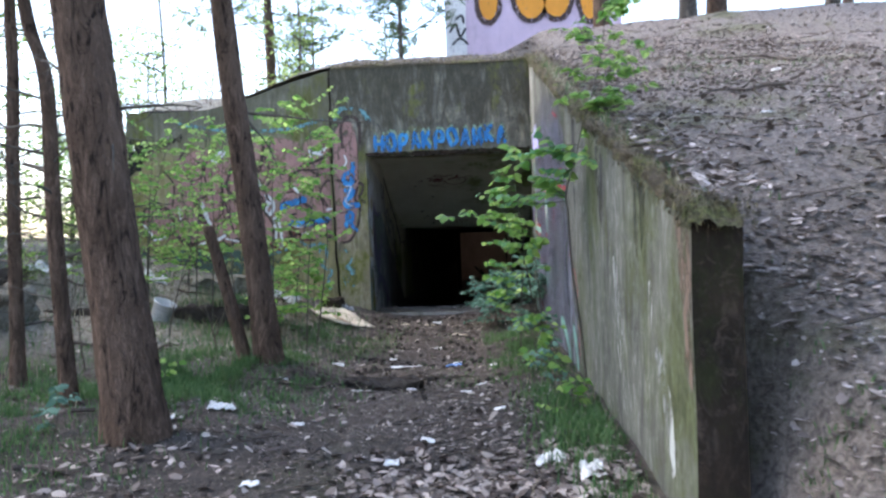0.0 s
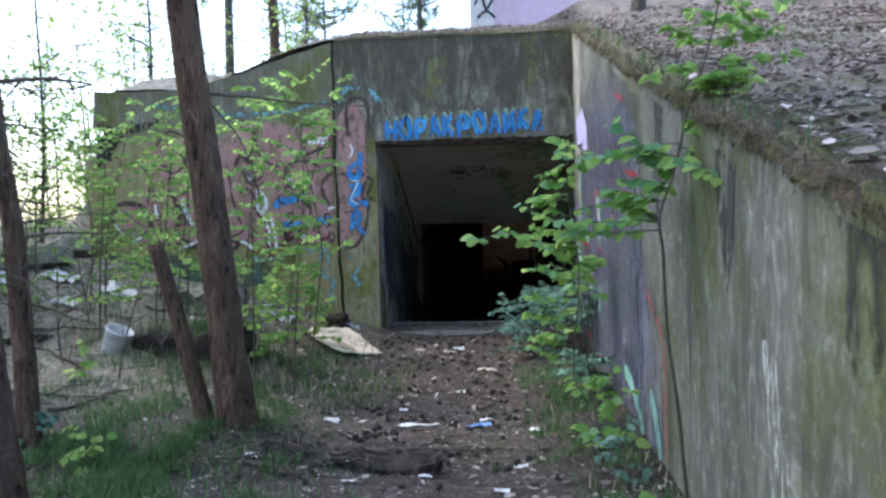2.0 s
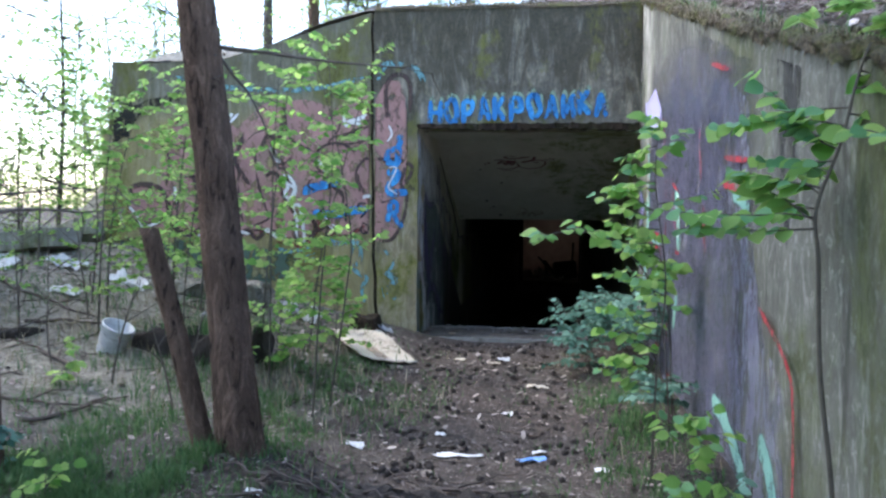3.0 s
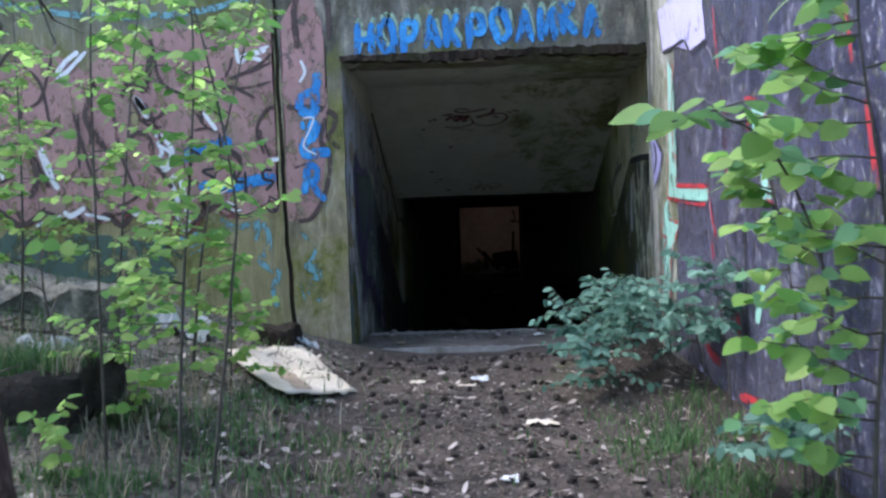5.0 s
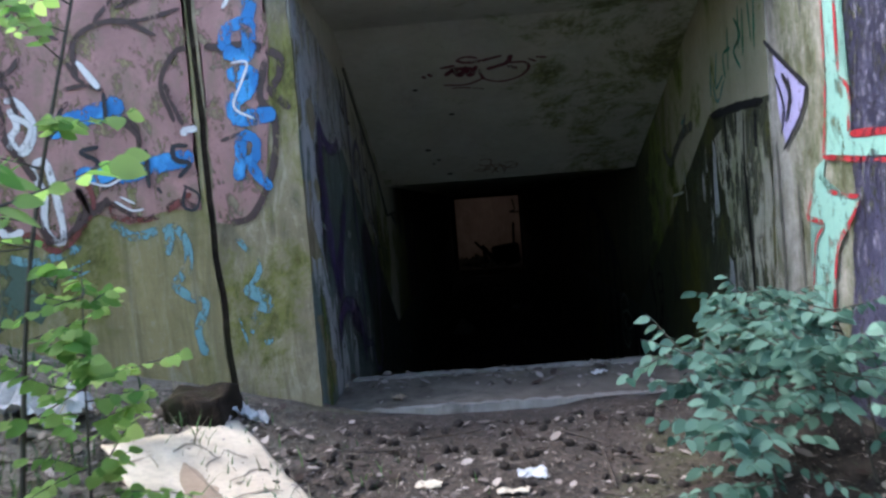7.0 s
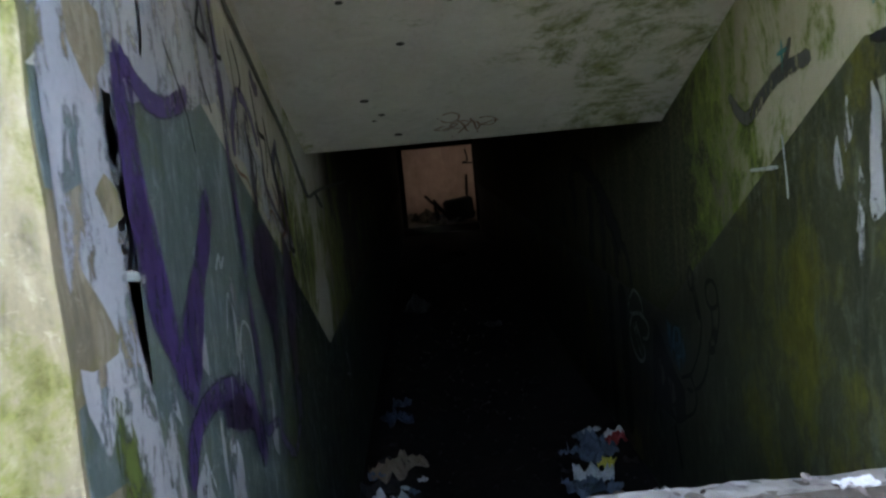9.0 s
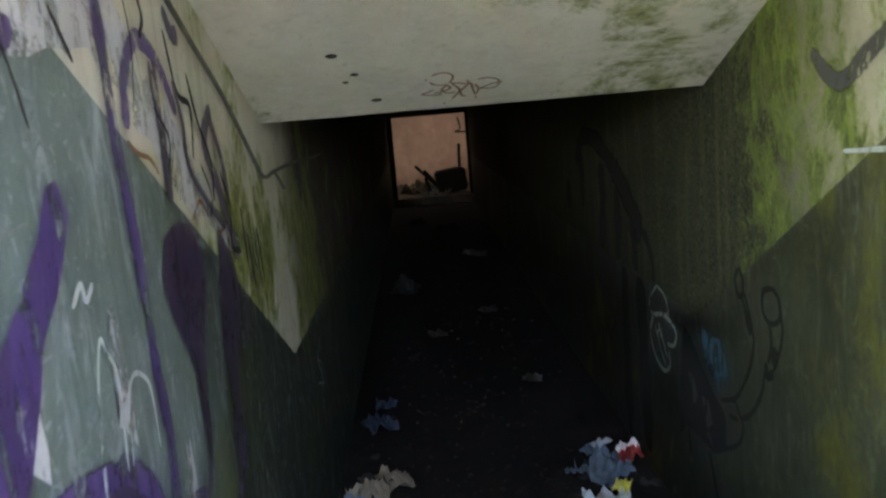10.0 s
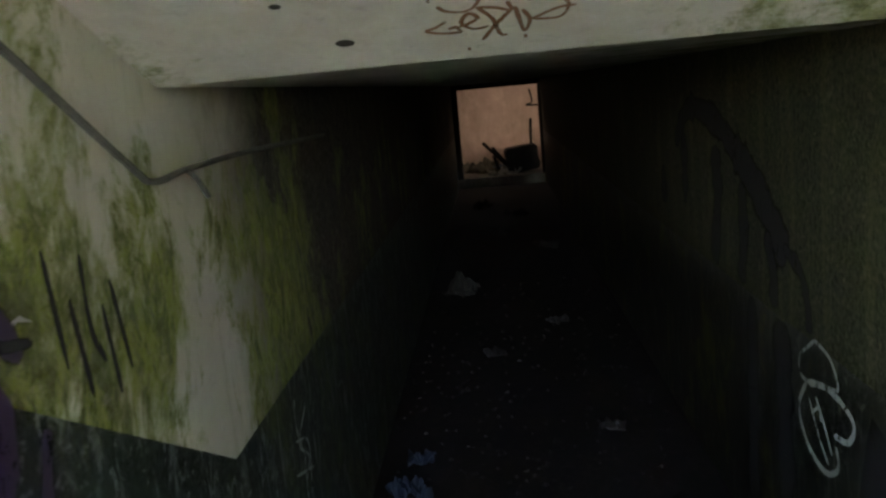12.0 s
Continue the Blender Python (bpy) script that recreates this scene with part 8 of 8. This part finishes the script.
fringe()
bm = trunk_mesh([(1.85, 0.9, ground_height(1.85, 0.9) - 0.1), (1.87, 0.9, ground_height(1.85, 0.9) + 0.17)], (0.085, 0.075), 18, 0.03, 0.1, 0.3, 9.0)
tagged(part("tree_stump", bm, M_BARK_GREY), "small dark tree stump on the hillside", "stump")

# ---------- pink building beyond the hill ----------
house = tagged(new("pink_building"), "low building with a pink wall covered by orange graffiti letters", "building")
bm = bmesh.new()
box(bm, (-0.6, 9.0, 3.0), (3.6, 13.0, 8.2))
part("wall", fixed(bm), M_PINKWALL, house)
bm = bmesh.new()
box(bm, (-0.8, 8.8, 8.2), (3.8, 13.2, 8.4))
part("roof", fixed(bm), M_SLAB, house)
patch("graffiti", on_pink, [(-0.94, 4.6), (-0.94, 8.0), (-0.45, 8.0), (-0.45, 4.6)], G_WHITE, house, "pale unpainted strip at the corner", 0.004, 0.02, 0.3)
for cx, cz, rx, rz in ((0.10, 6.6, 0.22, 0.45), (1.12, 6.75, 0.38, 0.6), (1.72, 6.75, 0.34, 0.6), (2.5, 6.8, 0.22, 0.75)):
    lines("graffiti", on_pink, [ring(cx, cz, rx + 0.05, rz + 0.05, 14)], G_BROWN, house, "dark outline of an orange letter", 0.14, 0.02)
    patch("graffiti", on_pink, ring(cx, cz, rx, rz, 14)[:-1], G_ORANGE, house, "orange bubble letter", 0.03, 0.02, 0.2)
lines("graffiti", on_pink, [[(-0.85, 5.9), (-0.7, 6.1), (-0.6, 5.8), (-0.45, 6.0)], [(-0.8, 5.6), (-0.6, 5.75), (-0.4, 5.6)], [(-0.7, 6.2), (-0.55, 6.3), (-0.5, 6.1)]], G_BLACK, house, "black scrawl", 0.06, 0.02)

# ---------- things in the passage ----------
bm = bmesh.new()
tube(bm, [(p.x, p.y, p.z) for p in curve_through([(L_IN + 0.015, 1.6, 1.98), (L_IN + 0.015, 2.5, 1.56), (L_IN + 0.02, 2.96, 1.34), (L_IN + 0.015, 3.55, 1.02), (L_IN + 0.02, 3.7, 0.955), (L_IN + 0.02, 4.0, 0.965), (L_IN + 0.015, 4.71, 0.965), (L_IN + 0.015, 6.3, 0.94)], 8)], 0.011, 6)
tube(bm, [(L_IN + 0.02, 3.98, 0.965), (L_IN + 0.035, 4.02, 0.92), (L_IN + 0.05, 4.06, 0.86)], 0.010, 6)
tagged(part("wall_cable", bm, plain("dirty_cable", (0.06, 0.06, 0.05), (0.13, 0.13, 0.10), 20, 0.8)), "old painted-over cable clipped along the passage wall", "cable")

# Flat near-black discs on the ceiling, painted for the shade inside drilled holes.
M_HOLE = plain("hole_shade", (0.012, 0.012, 0.01), (0.03, 0.028, 0.022), 30)
for x, y, r in ((-0.79, 3.19, 0.022), (-0.71, 3.39, 0.017), (-0.76, 3.465, 0.013), (-0.63, 3.695, 0.022), (-0.55, 2.6, 0.018), (-0.8, 2.2, 0.016)):
    bm = bmesh.new()
    k = (CEIL[2][1] - CEIL[1][1]) / (CEIL[2][0] - CEIL[1][0])
    vs = [bm.verts.new((x + r * 1.25 * math.cos(a), y + r * math.sin(a), line_at(CEIL, y) + k * r * math.sin(a) - 0.003)) for a in [i * math.tau / 12 for i in range(12)]]
    bm.faces.new(vs)
    part("drill_hole", bm, M_HOLE, ceil, "flat dark disc for the shade in a drilled hole")

rnd = random.Random(31)
M_RED = plain("red_packaging", (0.35, 0.03, 0.03), (0.55, 0.06, 0.05), 9, 0.5)
M_YELLOW = plain("yellow_packaging", (0.6, 0.5, 0.05), (0.75, 0.65, 0.1), 9, 0.5)
M_BLUEGREY = plain("blue_grey_cloth", (0.07, 0.095, 0.13), (0.15, 0.19, 0.25), 9, 0.9)
M_TAN = plain("tan_cardboard", (0.20, 0.15, 0.10), (0.31, 0.24, 0.17), 9, 0.9)
# Near-black copies of paper and blue plastic, the corridor's shade in their colour.
M_GREYED = plain("dimmed_paper", (0.012, 0.010, 0.009), (0.03, 0.026, 0.023), 8, 0.9)
M_BLUEDARK = plain("dimmed_blue_plastic", (0.008, 0.015, 0.03), (0.022, 0.038, 0.07), 9, 0.7)
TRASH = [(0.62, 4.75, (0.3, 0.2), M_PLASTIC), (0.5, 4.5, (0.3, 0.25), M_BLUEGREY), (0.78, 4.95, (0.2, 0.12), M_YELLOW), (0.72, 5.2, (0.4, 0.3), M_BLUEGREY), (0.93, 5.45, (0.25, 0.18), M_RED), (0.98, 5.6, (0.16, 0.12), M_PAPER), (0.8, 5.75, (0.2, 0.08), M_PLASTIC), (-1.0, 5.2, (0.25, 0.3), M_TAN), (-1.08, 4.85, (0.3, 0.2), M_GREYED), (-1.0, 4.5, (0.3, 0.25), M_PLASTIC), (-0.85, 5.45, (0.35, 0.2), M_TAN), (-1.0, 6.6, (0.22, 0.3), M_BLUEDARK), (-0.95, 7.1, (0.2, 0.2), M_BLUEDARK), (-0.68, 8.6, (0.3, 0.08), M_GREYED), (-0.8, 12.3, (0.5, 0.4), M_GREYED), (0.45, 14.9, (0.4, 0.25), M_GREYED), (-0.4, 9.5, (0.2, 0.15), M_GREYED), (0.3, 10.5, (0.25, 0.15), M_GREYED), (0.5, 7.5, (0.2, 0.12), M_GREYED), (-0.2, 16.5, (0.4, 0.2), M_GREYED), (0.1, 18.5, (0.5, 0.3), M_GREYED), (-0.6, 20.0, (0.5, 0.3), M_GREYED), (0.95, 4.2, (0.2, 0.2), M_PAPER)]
heap = random.Random(44)
for cx, cy in ((0.75, 5.1), (-1.0, 4.95)):
    for _ in range(11):
        w = heap.uniform(0.06, 0.16)
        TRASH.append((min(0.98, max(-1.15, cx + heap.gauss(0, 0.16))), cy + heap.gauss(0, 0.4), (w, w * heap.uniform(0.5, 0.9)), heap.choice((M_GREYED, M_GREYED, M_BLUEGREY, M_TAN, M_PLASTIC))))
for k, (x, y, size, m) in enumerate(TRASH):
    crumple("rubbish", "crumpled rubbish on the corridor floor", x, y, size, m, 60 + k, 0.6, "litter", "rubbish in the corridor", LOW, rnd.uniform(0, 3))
for k, (x, y) in enumerate([(0.78, 0.85), (0.2, 0.6), (-0.9, 0.3)]):
    crumple("rubbish", "small pale scrap on the landing", x, y, (0.09, 0.06) if k else (0.12, 0.06), M_PAPER if k < 2 else M_TAN, 90 + k, 0.3, "litter", "scraps on the landing", 0.02, k)


def crumbs():
    """Broken plaster and dirt strewn over the corridor floor and the steps' foot."""
    rnd = random.Random(71)
    verts, faces = [], []
    for _ in range(900):
        x, y, s = rnd.uniform(-1.2, 1.03), 3.9 + 9 * rnd.random() ** 1.6, rnd.uniform(0.006, 0.03)
        i, a = len(verts), rnd.uniform(0, 2)
        for k in range(4):
            verts.append((x + s * rnd.uniform(0.6, 1.2) * math.cos(a + k * 1.57), y + s * rnd.uniform(0.6, 1.2) * math.sin(a + k * 1.57), LOW))
        verts.append((x + rnd.gauss(0, s * 0.2), y + rnd.gauss(0, s * 0.2), LOW + s * rnd.uniform(0.4, 0.9)))
        faces += [(i + k, i + (k + 1) % 4, i + 4) for k in range(4)]
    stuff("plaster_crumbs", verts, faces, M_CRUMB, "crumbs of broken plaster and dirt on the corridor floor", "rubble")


# Plaster toned down to near-black, close to the floor's colour.
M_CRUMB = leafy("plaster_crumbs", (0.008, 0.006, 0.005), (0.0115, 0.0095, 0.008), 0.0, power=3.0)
crumbs()


def dark_chair():
    thing = tagged(new("broken_chair"), "dark broken chair lying on rubble in the far room", "chair")
    steel = plain("black_frame", (0.003, 0.003, 0.003), (0.006, 0.005, 0.005), 9, 0.95)
    bm = bmesh.new()
    box(bm, (-0.42, -0.25, 0), (0.46, 0.25, 0.68))
    bmesh.ops.bevel(bm, geom=list(bm.edges), offset=0.05, segments=2, affect="EDGES")
    part("seat", fixed(bm), steel, thing)
    for a, b in (((-0.4, 0.1, 0.2), (-0.95, 0.1, 0.95)), ((-0.4, -0.15, 0.25), (-0.75, -0.15, 0.8)), ((0.35, 0.2, 0.5), (0.48, 0.2, 1.35)), ((-0.6, 0.1, 0.0), (-0.72, 0.1, 0.55))):
        bm = bmesh.new()
        tube(bm, [a, tuple((p + q) / 2 for p, q in zip(a, b)), b], 0.042, 6)
        part("leg", bm, steel, thing)
    thing.matrix_basis = pose(0.52, 24.75, LOW + 0.27, 0, -6, 8) @ Matrix.Scale(1.0, 4)


dark_chair()
for k, (x, y, s, m) in enumerate([(-0.1, 25.2, 0.5, M_BLUEGREY), (0.2, 25.0, 0.4, M_PLASTIC), (-0.5, 25.3, 0.6, M_SLAB), (-0.75, 25.8, 0.7, M_SLAB), (0.35, 24.8, 0.3, M_PLASTIC), (-0.2, 24.7, 0.4, M_SLAB), (0.02, 24.45, 0.34, M_PAPER), (0.3, 24.4, 0.26, M_PAPER), (-0.3, 24.4, 0.24, M_PLASTIC)]):
    crumple("rubble_lump", "lump of rubble and plastic on the far floor", x, y, (s, s), m, 120 + k, 0.55, "rubble", "rubble in the far room", LOW + 0.24, k)
bm = bmesh.new()
tube(bm, curve_through([(0.80, 24.15, 0.93), (0.86, 24.15, 0.6), (0.7, 24.15, 0.52), (1.06, 24.15, 0.50)], 6), 0.025, 5)
tagged(part("hanging_cable", bm, plain("black_cable", (0.015, 0.014, 0.013), (0.03, 0.03, 0.03), 9)), "torn black cable hanging in the doorway", "cable")
